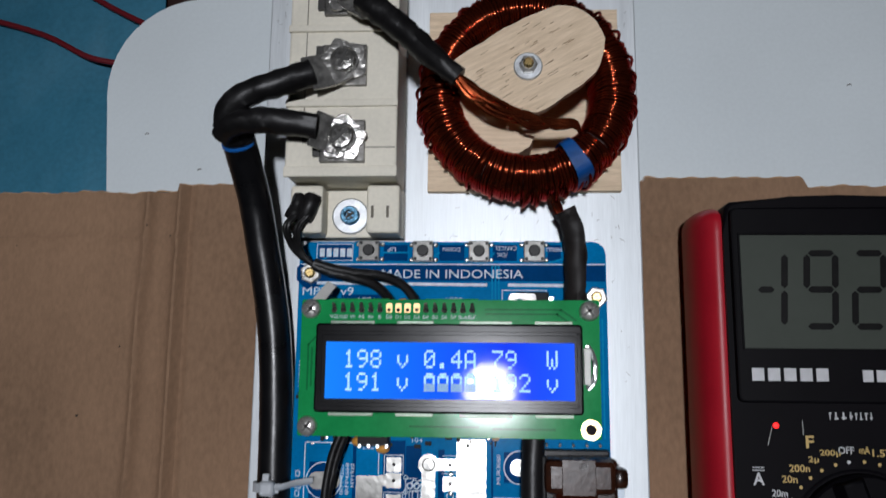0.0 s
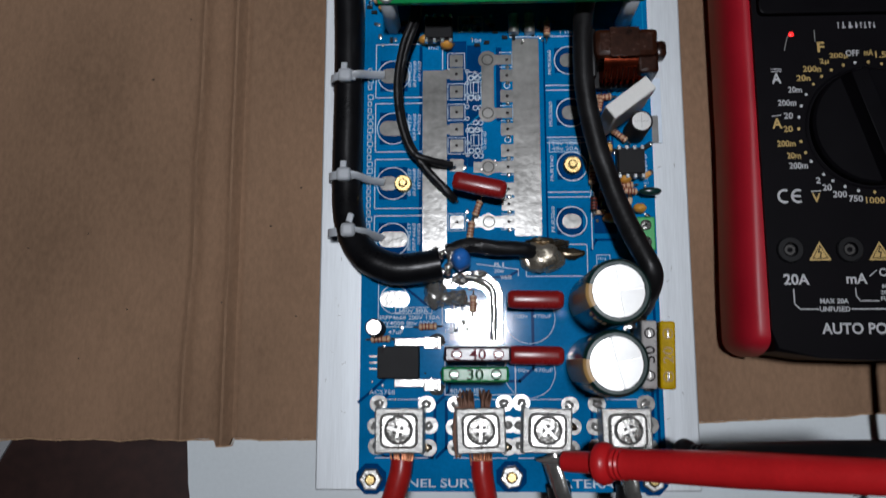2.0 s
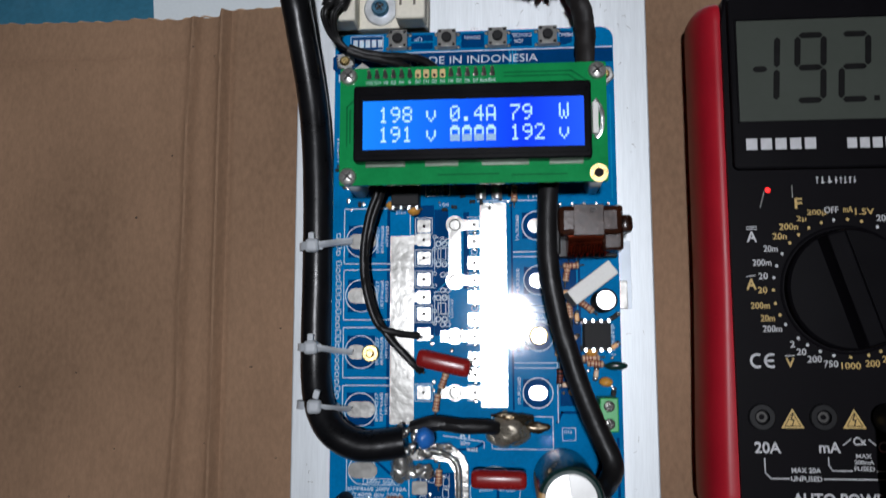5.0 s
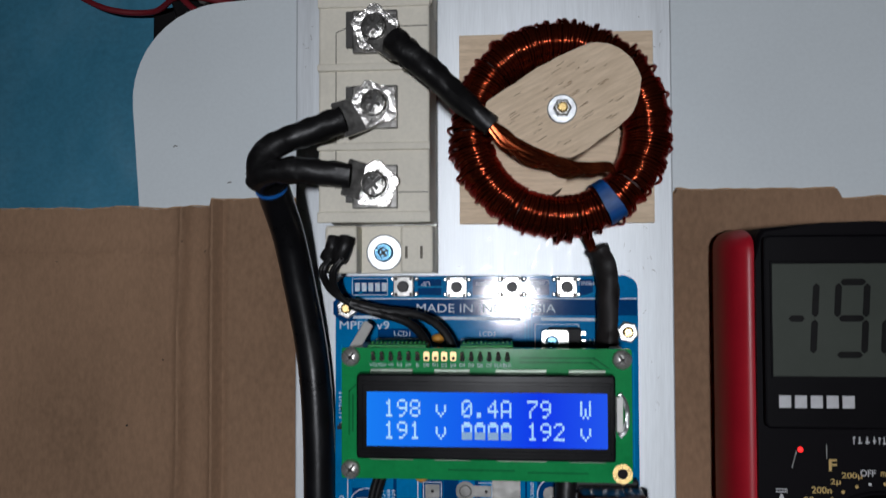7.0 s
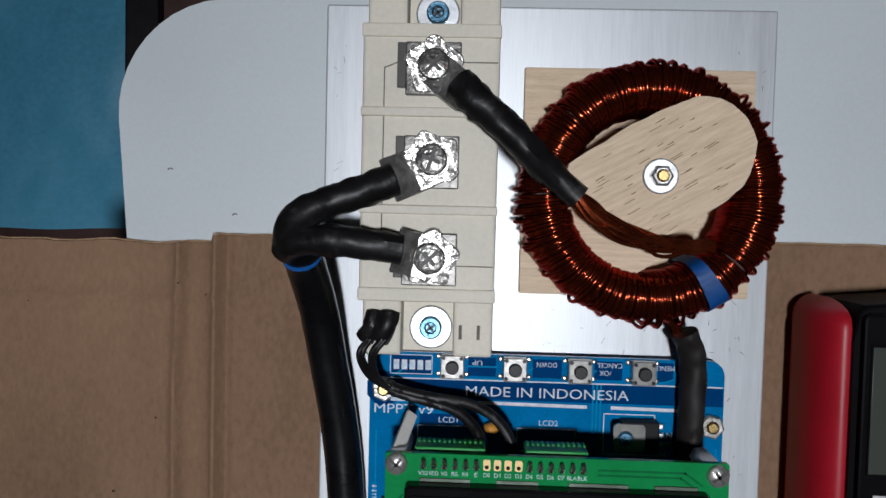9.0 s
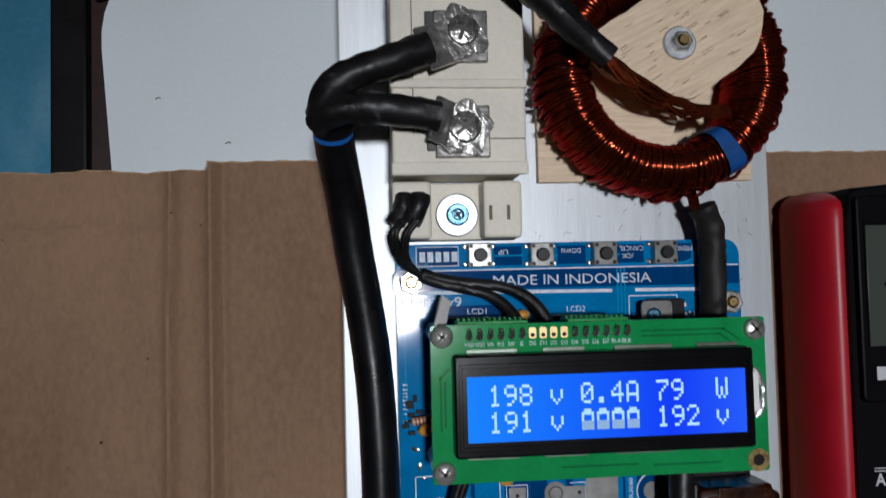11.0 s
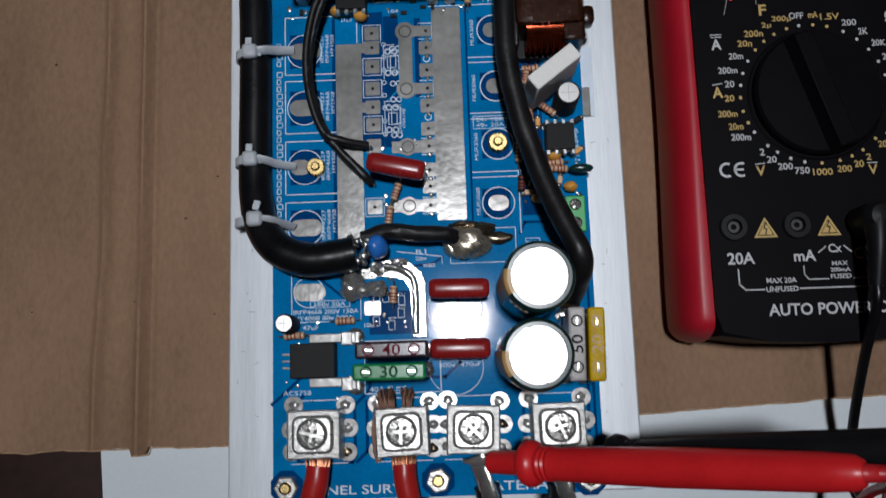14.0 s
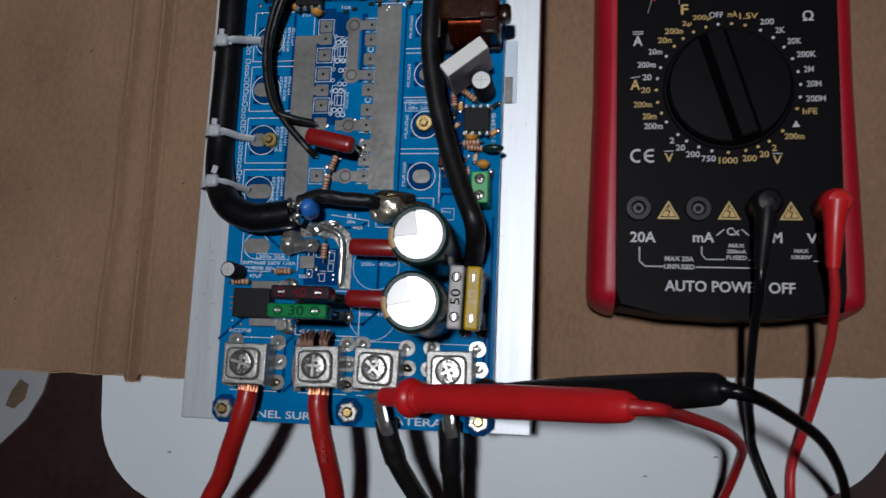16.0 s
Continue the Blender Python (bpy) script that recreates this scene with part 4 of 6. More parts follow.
for words, x, y, w in (("UP", -18.1, 195.0, 2.6), ("DOWN", 0.1, 195.0, 5.2), ("CANCEL", 16.5, 195.3, 6.6), ("/OK", 15.4, 193.3, 3.2), ("MENU", 31.0, 195.0, 4.6)):
    text("button_label", words, x, y, w, 1.3, 0.03, M["silk"], B, rz=180)
text("lettering", "TIP41", 30.2, 172.4, 5.0, 1.4, 0.02, M["silk"], B)
gaps = bmesh.new()
lines([(-46.5, 22.1, -43.2, 24.8), (-43.2, 24.8, -38.3, 29.3), (-29.4, 5.5, -23.9, 5.5), (-23.9, 5.5, -23.0, 7.1), (-23.0, 7.1, -23.1, 21.1), (-23.1, 21.1, -18.7, 25.3), (-18.7, 25.3, -18.6, 28.9),
       (-18.6, 28.3, 2.9, 28.3), (2.9, 28.3, 7.2, 32.2), (43.2, 28, 42.7, 12), (7.2, 32.2, 7.2, 50)], 0.9, 0.0, 0.06, gaps)
tagged(part("copper_gap", gaps, M["board_dark"], B, "dark blue gaps between copper areas"), kind="stuff")
dense = bmesh.new()
for y in (125.7, 119.0, 108.2, 101.3):
    for dx in (-1.0, 1.0):
        arc(-10.4 + dx, y, 0.8, 0.4, Zs, n=14, bm=dense)
for y in (122.4, 104.7):
    lines(frame_lines(-11.5, y - 1.8, -9.0, y + 1.8), 0.26, Zs, bm=dense)
    lines([(-12.6, y - 5.2, -12.6, y + 5.4), (-12.6, y + 5.4, -9.4, y + 5.4)], 0.22, Zs, bm=dense)
    word_bars(y - 4.4, y + 4.4, -8.0, 0.9, Zs, int(y), dense, True)
for k, (x, y) in enumerate(((-16.2, 51.0), (-13.6, 51.4), (-16.4, 44.6), (-12.0, 43.4), (-9.2, 46.8), (-9.0, 50.4))):
    lines(frame_lines(x - 0.9, y - 1.3, x + 0.9, y + 1.3), 0.22, Zs, bm=dense)
    word_bars(x - 1.0, x + 1.4, y + 2.0, 0.7, Zs, k, dense)
tagged(part("part_outlines", dense, M["silk"], B, "white outlines of unfitted parts"), kind="stuff")
for y0 in (127.4, 109.4, 91.2, 73.4):
    for k, words in enumerate(("IRFP4227", "IRFP4668", "HY1920")):
        text("lettering", words, -31.3 + 1.55 * k, y0 + 1.0 * (k == 2), 8.8 - 2.2 * (k == 2), 1.05, 0.02, M["silk"], B, rz=90)
for words, x, y, w in (("IRFP4568 150v", -34.3, 58.6, 11.6), ("171A", -24.4, 57.0, 3.6), ("150v 50A", -29.7, 50.05, 9.0), ("IRFP4668 200V 130A", -30.9, 47.9, 18.8), ("HY4008 80v 200A", -31.6, 46.1, 17.2),
                       ("47uF", -35.4, 43.4, 4.6), ("10k", -18.6, 43.6, 2.6), ("R1", -3.0, 64.4, 3.0), ("20w", -3.0, 62.4, 3.2), ("watt", -0.8, 60.4, 3.6)):
    text("lettering", words, x, y, w, 1.25, 0.02, M["silk"], B, bold=0.01)
for y0 in (122.4, 104.7):
    text("lettering", "1N4148", -7.0, y0, 5.8, 1.0, 0.02, M["silk"], B, rz=90)
text("lettering", "40A FUSE", -13.5, 25.4, 10.5, 1.4, 0.02, M["silk"], B)

# tinned copper bars and pads
tin = bmesh.new()
prism(rrect(-23.2, 98.2, 7.8, 60.4, 0.5, 2), -0.05, 0.22, bm=tin)
part("bus_bar", tin, M["tin"], B, "wide tinned copper bar")
tin = bmesh.new()
prism(rrect(6.4, 106.2, 8.6, 65.6, 0.5, 2), -0.05, 0.22, bm=tin)
part("bus_bar", tin, M["tin"], B, "wide tinned copper bar")
tin = bmesh.new()
prism(rrect(-6.0, 122.8, 4.0, 18.2, 0.5, 2), -0.05, 0.2, bm=tin)
for y in (131.8, 113.7):
    prism(ring_pts(-6.0, y, 3.0), -0.05, 0.24, bm=tin)
    box(-1.6, y, 0.08, 7, 3.4, 0.24, bm=tin)
part("link_bar", tin, M["tin"], B, "tinned link between two pads")
pad = mesh_of("pad", prism(rrect(0, 0, 4.4, 4.2, 0.3, 2), -0.05, 0.2), M["tin"])
for y in (131.6, 127.1, 121.1, 114.2, 108.4, 103.0, 96.5, 78.0):
    part("pad", pad, M["tin"], B, "", (-16.1, y, 0))
for y in (126.4, 119.4, 108.3, 101.2, 95.8, 88.6, 83.7, 78.0):
    part("pad", pad, M["tin"], B, "", (0.3, y, 0))
neck = mesh_of("pad_neck", box(0, 0, 0.06, 2.8, 3.1, 0.22), M["tin"])
for x, y in ((-18.9, 127.1), (-18.9, 108.4), *((2.2, y) for y in (126.4, 119.4, 108.3, 101.2, 88.6, 83.7, 78.0))):
    part("pad_neck", neck, M["tin"], B, "", (x, y, 0))
for y in (95.8, 78):
    part("wide_pad", prism(ring_pts(-6.2, y, 2.7), -0.05, 0.26, bm=box(-6, y, 0.06, 9.5, 3.6, 0.22)), M["tin"], B, "wide tinned pad with round end")
rings = bmesh.new()
for y in (131.8, 113.7, 95.8, 78):
    arc(-6.0, y, 1.75, 0.4, 0.27, bm=rings)
part("ring_gaps", rings, M["slot"], B, "dark ring round each through hole")
vias = bmesh.new()
for y in (123.0, 104.8, 86.2):
    arc(0.3, y, 0.95, 0.3, Zs, n=16, bm=vias)
part("via_rings", vias, M["silk"], B, "small white rings between pads")
hole = mesh_of("pin_hole", lathe([(0.5, 0), (0.5, 0.1)], 10), M["ink"])
pin = mesh_of("solder_spot", lathe([(0.75, 0), (0.7, 0.25), (0.3, 0.5)], 10), M["solder"])
for y in (131.6, 127.1, 121.1, 114.2, 108.4, 103.0, 78.0):
    part("pin_hole", hole, M["ink"], B, "", (-16.1, y, 0.17))
for y in (131.8, 126.4, 119.4, 113.7, 108.3, 101.2, 95.8, 88.6, 83.7, 78.0):
    part("pin_hole", hole, M["ink"], B, "", (0.3, y, 0.17))
    part("solder_spot", pin, M["solder"], B, "", (0.5, y - 2.6, 0.05))
outl = bmesh.new()
for y in (131.6, 121.1, 114.2, 103.0, 78.0):
    lines(frame_lines(-18.9, y - 2.7, -13.4, y + 2.7), 0.22, Zs, bm=outl)
for y in (131.8, 113.7, 95.8, 78):
    lines([(-2, y + 2.5, 2.1, y + 2.5), (2.1, y + 2.5, 2.1, y - 2.5), (-2, y - 2.5, 2.1, y - 2.5)], 0.22, Zs, bm=outl)
tagged(part("pad_outlines", outl, M["silk"], B), kind="stuff")
slot_l = mesh_of("slot", prism(rrect(0, 0, 9.4, 5.0, 2.4, 4), -0.05, 0.16), M["tin"])
slot_r = mesh_of("slot", prism(rrect(0, 0, 6.0, 4.6, 2.2, 4), -0.05, 0.16), M["tin"])
for y in (126.8, 109, 72.6):
    part("mounting_slot", slot_l, M["tin"], B, "", (-36.4, y, 0))
part("mounting_slot", slot_r, M["tin"], B, "", (-38, 90.8, 0))
part("mounting_slot", slot_l, M["tin"], B, "", (-35.6, 53.6, 0))
for cx, cy in ((20.5, 131.3), (20.8, 113.6), (20.1, 78)):
    part("mounting_slot", slot_r, M["tin"], B, "", (cx, cy, 0))

# fixings through the board
def nut(x, y, big=1.0, z=0.0, rz=0):
    n = thing("screw", x, y, z, "brass screw with plated nut fixing the board", "screw", group="board screws", rz=rz)
    part("nut", lathe([(3.5 * big, 0), (3.5 * big, 1.6), (3.0 * big, 2.0), (1.9 * big, 2.0)], 6 if big > 0.85 else 20), M["steel"] if big > 0.85 else M["brass"], n)
    part("thread", lathe([(1.75 * big, 0), (1.75 * big, 2.5), (1.2 * big, 2.9)], 16), M["brass"], n)


for i, (x, y, b) in enumerate(((-42.4, -0.8, 1), (0, 0, 1), (42.1, -0.8, 1), (-42.5, 187.5, 0.95), (43, 180.4, 0.95), (-33.2, 90.4, 0.8), (20.6, 95.9, 0.84))):
    nut(x, y, b, 0, 12 * i)


# ---- push buttons ----
def button():
    b = thing("push_button", -24.6, 194.2, 0, "small square metal push button with black plunger", "push button", group="menu buttons")
    part("housing", box(0, 0, 1.7, 6.2, 6.2, 3.2, 0.3), M["tin"], b)
    part("plunger", lathe([(1.75, 3.2), (1.75, 4.4), (1.5, 4.7)], 18), M["blackplastic"], b)
    dot = mesh_of("rivet", lathe([(0.55, 3.25), (0.5, 3.5)], 8), M["blackplastic"])
    for sx in (-1, 1):
        for sy in (-1, 1):
            part("rivet", dot, M["blackplastic"], b, "", (sx * 2.3, sy * 2.3, 0))
            part("leg_joint", pin, M["solder"], b, "", (sx * 3.7, sy * 2.3, 0))
    return b


b0 = button()
for x in (-8.3, 8.5, 24.9):
    copy_thing(b0, pose(x * S, 194.0 * S, Z0 * S))


# ---- LCD module ----
GLYPH = {"1": "00100 01100 00100 00100 00100 00100 01110", "9": "01110 10001 10001 01111 00001 00010 01100", "8": "01110 10001 10001 01110 10001 10001 01110",
         "0": "01110 10001 10011 10101 11001 10001 01110", ".": "00000 00000 00000 00000 00000 01100 01100", "4": "00010 00110 01010 10010 11111 00010 00010",
         "A": "01110 10001 10001 10001 11111 10001 10001", "7": "11111 00001 00010 00100 01000 01000 01000", "W": "10001 10001 10001 10101 10101 10101 01010",
         "2": "01110 10001 00001 00010 00100 01000 11111", "v": "00000 00000 10001 10001 10001 01010 00100", "b": "01110 11111 10001 10001 11111 11111 11111"}


def lcd_module():
    d = thing("display_module", 0.7, 159.2, 21, "two-line blue backlit display on a green board", "display")
    part("green_board", prism(rrect(0, 0, 80.4, 36.4, 0.6, 3), 0, 1.6, 0.1), M["greenboard"], d)
    bz = bmesh.new()
    prism(rrect(0.0, -0.2, 70.6, 23.4, 1.0, 3), 1.6, 5.4, 0.6, bm=bz)
    part("bezel", bz, M["bezel"], d, "black metal bezel")
    rim = bmesh.new()
    for x0, y0, x1, y1 in ((-33.6, 8.4, 34.2, 9.4), (-33.6, -10.2, 34.2, -9.2), (-34.2, -10, -33.4, 9.2), (33.7, -10, 34.5, 9.2)):
        box((x0 + x1) / 2, (y0 + y1) / 2, 5.45, x1 - x0, y1 - y0, 0.3, 0.1, 1, rim)
    part("bezel_ridge", rim, M["bezel"], d)
    scr = part("screen", box(0.35, -0.85, 5.42, 65.4, 14.8, 0.3, 0.1, 1), M["screen"], d, "bright blue lit screen")
    px, py = 0.58, 0.68
    for row, words in enumerate(("198 v 0.4A 79  W", "191 v bbbb 192 v")):
        for col, ch in enumerate(words):
            if ch == " ":
                continue
            dots, dim = bmesh.new(), bmesh.new()
            for j, bits in enumerate(GLYPH[ch].split()):
                for i, bit in enumerate(bits):
                    if bit == "1":
                        into = dim if ch == "b" and j > 3 else dots
                        box(px * i + 0.29, -py * j, 0, 0.54, 0.64, 0.06, bm=into)
            spot = (-27.5 + 3.55 * col, 4.2 - 6.0 * row, 5.6)
            part("character", dots, M["cell"], scr, "pale lit dot-matrix character", spot)
            if ch == "b":
                part("battery_fill", dim, M["cell_dim"], scr, "half-lit battery symbol", spot)
            else:
                dim.free()
    part("backlight_edge", tube([(36.6, 6.2, 2.4), (38.0, 4.0, 2.6), (38.7, 0.4, 2.7), (38.2, -3.2, 2.6), (36.7, -5.4, 2.4)], 0.7, 8, 5, 0.35, 3), M["foil"], d, "crinkled bright foil edge of the backlight")
    part("backlight_block", box(36.6, 0.6, 2.6, 1.8, 9.6, 1.8, 0.4), M["whitebox"], d, "white backlight end")
    for x, w in ((-26, 12), (-9, 10), (10, 14), (28, 10)):
        for y in (12.0, -12.4):
            part("bezel_tab", box(x, y, 1.75, w, 0.9, 0.5, 0.1, 1), M["tab"], d, "folded plated bezel tab")
    grn = bmesh.new()
    for segs in ([(10, 15.6, 30, 15.6), (30, 15.6, 34, 12.8)], [(10, 14.4, 29, 14.4), (29, 14.4, 33, 11.6)], [(-38, -6, -38, 6), (-38, 6, -36, 8)], [(-37, -5, -37, 5)], [(-10, -15.4, 8, -15.4), (12, -15.8, 28, -15.8)]):
        lines(segs, 0.5, 1.62, 0.08, grn)
    tagged(part("green_pattern", grn, M["greendark"], d), kind="stuff")
    for x, y in ((-37.5, 15.6), (37.5, 15.3), (-37.5, -15.6)):
        cross_screw(d, x, y, 1.6, 2.7, 1.2, name="corner_screw", material=M["steel"], turn=x)
    part("brass_eyelet", lathe([(1.4, 0), (2.7, 0), (2.7, 0.35), (1.4, 0.35)], 22, close=True), M["brass"], d, "empty brass-ringed hole", (37.4, -15.7, 1.55))
    part("eyelet_hole", lathe([(1.4, 0), (1.4, 0.1)], 18), M["ink"], d, "", (37.4, -15.7, 1.6))
    sj = mesh_of("solder_pin", tube([(0, -0.6, 0), (0.1, 0.1, 0.7), (0, 1.2, 1.6)], 0.7, 8, 4, ends=(0.95, 0.45)), M["solder"])
    gp = mesh_of("gold_pad", prism(rrect(0, 0, 1.7, 2.6, 0.4, 2), 0, 0.14), M["gold"])
    for i in range(16):
        x = -31.2 + 2.5 * i
        if 6 <= i <= 9:
            g = part("gold_pad", gp, M["gold"], d, "", (x, 15.9, 1.58))
            part("pad_hole", hole, M["ink"], g, "", (0, -0.5, 0.1))
        else:
            part("solder_pin", sj, M["solder"], d, "", (x, 15.8, 1.6))
    for i, w in enumerate("VSS VDD V0 RS RW E D0 D1 D2 D3 D4 D5 D6 D7 BLA BLK".split()):
        text("pin_label", w, -31.2 + 2.5 * i, 13.5, 0.75 * len(w), 1.0, 1.62, M["silk"], d)
    for x, y in ((-37.5, 15.6), (37.5, 15.3), (-37.5, -15.6), (37.4, -15.7)):
        part("standoff", lathe([(2.6, -21), (2.6, 0)], 6), M["nylon"], d, "white nylon standoff", (x, y, 0))
    for x, w in ((-25, 17), (0.5, 15)):
        comb = bmesh.new()
        box(x, 17.3, -5.5, w, 3.0, 8, 0.4, bm=comb)
        for i in range(int(w / 1.25)):
            box(x - w / 2 + 0.8 + 1.25 * i, 18.6, -7.0, 0.7, 1.4, 3.0, 0.2, 1, comb)
        part("header_socket", comb, M["greencon"], d, "green comb-like header under the display")
    part("strut", box(0, 0, 0, 3.0, 1.2, 12, 0.3), M["whitebox"], d, "white plastic strut behind the corner", (-36.4, 20.6, -8), (35, 10, -35))
    return d


lcd_module()
# ---- screw terminals ----
def terminal(tx, rz, slant):
    t = thing("screw_terminal", tx, 14.4, 0, "square plated screw terminal soldered to the board", "terminal", group="battery and panel terminals", rz=rz)
    cage = bmesh.new()
    for sx in (-1, 1):
        box(sx * 6.7, -0.4, 4.2, 1.2, 13.6, 8.4, 0.3, bm=cage)
    box(0, -0.3, 8.4, 14.4, 13.0, 1.3, 0.4, bm=cage)
    part("cage", cage, M["cage"], t, "grey plated wire cage")
    part("clamp", prism(rrect(0, -0.2, 11.2, 10.2, 2.2, 4), 9.2, 10.9, 0.8, seg=3), M["steel"], t)
    notch = bmesh.new()
    for x, y, w, h in ((0, 4.5, 0.3, 0.8), (0, -4.9, 0.3, 0.8), (5.2, -0.2, 0.8, 0.3), (-5.2, -0.2, 0.8, 0.3)):
        box(x, y, 10.92, w, h, 0.1, bm=notch)
    part("notch_marks", notch, M["slot"], t)
    # flat dark disc on the clamp, painted shade of the sunken screw
    part("collar", lathe([(4.25, 10.8), (4.25, 10.96), (0.5, 10.96)], 28), M["slot"], t, "dark disc painting the shaded gap round the screw head")
    s = part("screw", lathe([(3.75, 10.8), (3.75, 11.5), (3.45, 11.9), (2.6, 12.0), (0.4, 12.05)], 28), M["screwhead"], t)
    # brighter steel on both arms paints the glint of the slot walls
    part("slot", box(0, 0, 0, 6.7, 1.0, 0.4, 0.12, 1), M["steel"], s, "slot arm in brighter steel for the glint of its walls", (0, 0, 12.02), (0, 0, slant))
    part("cross_slot", box(0, 0, 0, 0.9, 4.4, 0.4, 0.1, 1), M["steel"], s, "", (0, 0, 12.03), (0, 0, slant))
    pit = mesh_of("pit", lathe([(0.55, 0), (0.55, 0.12), (0.1, 0.14)], 8), M["slot"])
    for k in range(4):
        part("pit", pit, M["slot"], s, "", (1.25 * math.cos(radians(slant + 45 + 90 * k)), 1.25 * math.sin(radians(slant + 45 + 90 * k)), 12.02))
    land = mesh_of("land", prism(rrect(0, 0, 5.4, 5.0, 2.3, 5), -0.02, 0.22, 0.08), M["tin"])
    for k, (x, y) in enumerate(((-7.2, 7.2), (7.6, 7.0), (8.4, 0.6), (8.0, -6.0), (-7.6, -5.6), (-7.9, 0.4))):
        part("land", land, M["tin"], t, "", (x, y, 0))
        part("solder_joint", blob(0, 0, 0.2, 1.5, 1.3, 0.6, 0.5, tx + k, 2), M["burnt"] if (k + int(tx)) % 6 == 0 else M["tin"], t, "", (x * 0.98, y, 0))
    return t


for tx, rz, slant in ((-33.2, 0, -14), (-9.2, 2, 86), (10.2, -2, -43), (33.4, 1, -68)):
    terminal(tx, rz, slant)


def supply_wire(name, label, pts, r, material, copper, seed):
    o = Vector(pts[0])
    w = thing(name, o.x, o.y, o.z, label, "wire")
    part("sheath", tube([tuple(Vector(p) - o) for p in pts], r, 16, 7, 0.03, seed), material, w)
    if copper:
        rn = random.Random(seed)
        st = bmesh.new()
        for k in range(26):
            a, q = rn.uniform(0, 6.28), rn.uniform(0.2, 0.95) * r
            sx, sz = q * math.cos(a), q * math.sin(a)
            tube([(sx, -1.5, sz * 0.8), (sx * 1.2 + rn.uniform(-0.5, 0.5), 2.0, sz * 0.6), (sx * 1.3 + rn.uniform(-0.8, 0.8), 6.0, 2 + sz * 0.3)], 0.32, 5, 3, bm=st)
        tagged(part("frayed_copper", st, M["copper"], w, "splayed bare copper strands"), kind="stuff")
    return w


supply_wire("panel_wire", "thick red wire clamped in a board terminal", [(-32.6, 5.4, 5.2), (-33.2, 1, 5.4), (-35.4, -6, 4.4), (-39, -14, 1), (-44.5, -24, -6), (-54, -38, -18), (-66, -62, -60), (-72, -80, -180), (-76, -100, -300), (-90, -150, -338)], 3.3, M["redwire"], True, 1)
w2 = supply_wire("panel_wire", "thick red wire with printed gauge clamped in a terminal", [(-9.0, 5.2, 5.2), (-8.8, 1, 5.4), (-7.6, -6, 4.4), (-6.3, -14, 1), (-5.6, -24, -6), (-6, -40, -20), (-8, -64, -70), (-10, -80, -190), (-12, -100, -300), (-14, -150, -338)], 3.2, M["redwire"], True, 2)
text("lettering", "8GAUGE", 3.0, -15.6, 10.5, 1.5, 1.7, M["redlead"], w2, rz=-82)
fray = bmesh.new()
rn = random.Random(6)
for gx in (-13.4, -7.6):
    for k in range(30):
        x0 = gx + rn.uniform(-2.2, 2.2) * (1 if gx < -10 else 0.6)
        tube([(x0 * 0.9 - 1.0, 19, 7), (x0, 22.5, 6.5 + rn.uniform(0, 1)), (x0 + rn.uniform(-0.8, 0.8), 24.6 + rn.uniform(-1, 1.2), 5 + rn.uniform(-2, 2))], 0.3, 5, 3, bm=fray)
for k in range(24):
    tube([(-15.8 + rn.uniform(-0.8, 0.8), 6 + rn.uniform(0, 3), 7), (-16.4 + rn.uniform(-1, 0.6), 13, 7.4), (-15.6 + rn.uniform(-1, 1), 21, 7)], 0.3, 5, 3, bm=fray)
for v in fray.verts:
    v.co -= Vector((-9.0, 5.2, 5.2))
part("frayed_end", fray, M["oldcopper"], w2, "dull copper strands poking out behind the clamp")
for nm, pts, sd in (("battery_wire", [(11.6, 3.6, 5.4), (13.4, -1.4, 5.2), (14.2, -6, 4.4), (16.6, -14, 1.8), (21.4, -24, -5), (28, -38, -18), (34, -62, -60), (37, -80, -190), (40, -100, -300), (46, -150, -338)], 3),
                    ("battery_wire", [(33.4, 5.0, 5.4), (33.5, -1, 5.2), (33.8, -8, 4), (34.0, -16, 1), (34.2, -26, -6), (34.6, -40, -20), (36, -62, -66), (37.5, -80, -190), (60, -100, -300), (80, -150, -338)], 4)):
    w = supply_wire(nm, "thick black wire sleeved in heat shrink at a terminal", pts[1:], 3.1, M["shrink"], False, sd)
    start = Vector(pts[1])
    cuff = [tuple(Vector(p) - start) for p in pts[1:4]]
    part("cuff", tube(cuff, 3.5, 16, 6, 0.1, sd), M["shrink"], w, "loose heat shrink cuff")
    back = Vector(pts[0]) - start
    part("lug", tube([(back.x - 0.8, back.y + 3.5, 2.4), (back.x * 0.5, back.y * 0.5, 3.0), (0.4, -1.6, 3.0), (1.2, -4.0, 2.2)], 3.0, 12, 5, 0.08, sd, flat=0.5), M["solder_dull"], w, "flat crimped tinned lug")


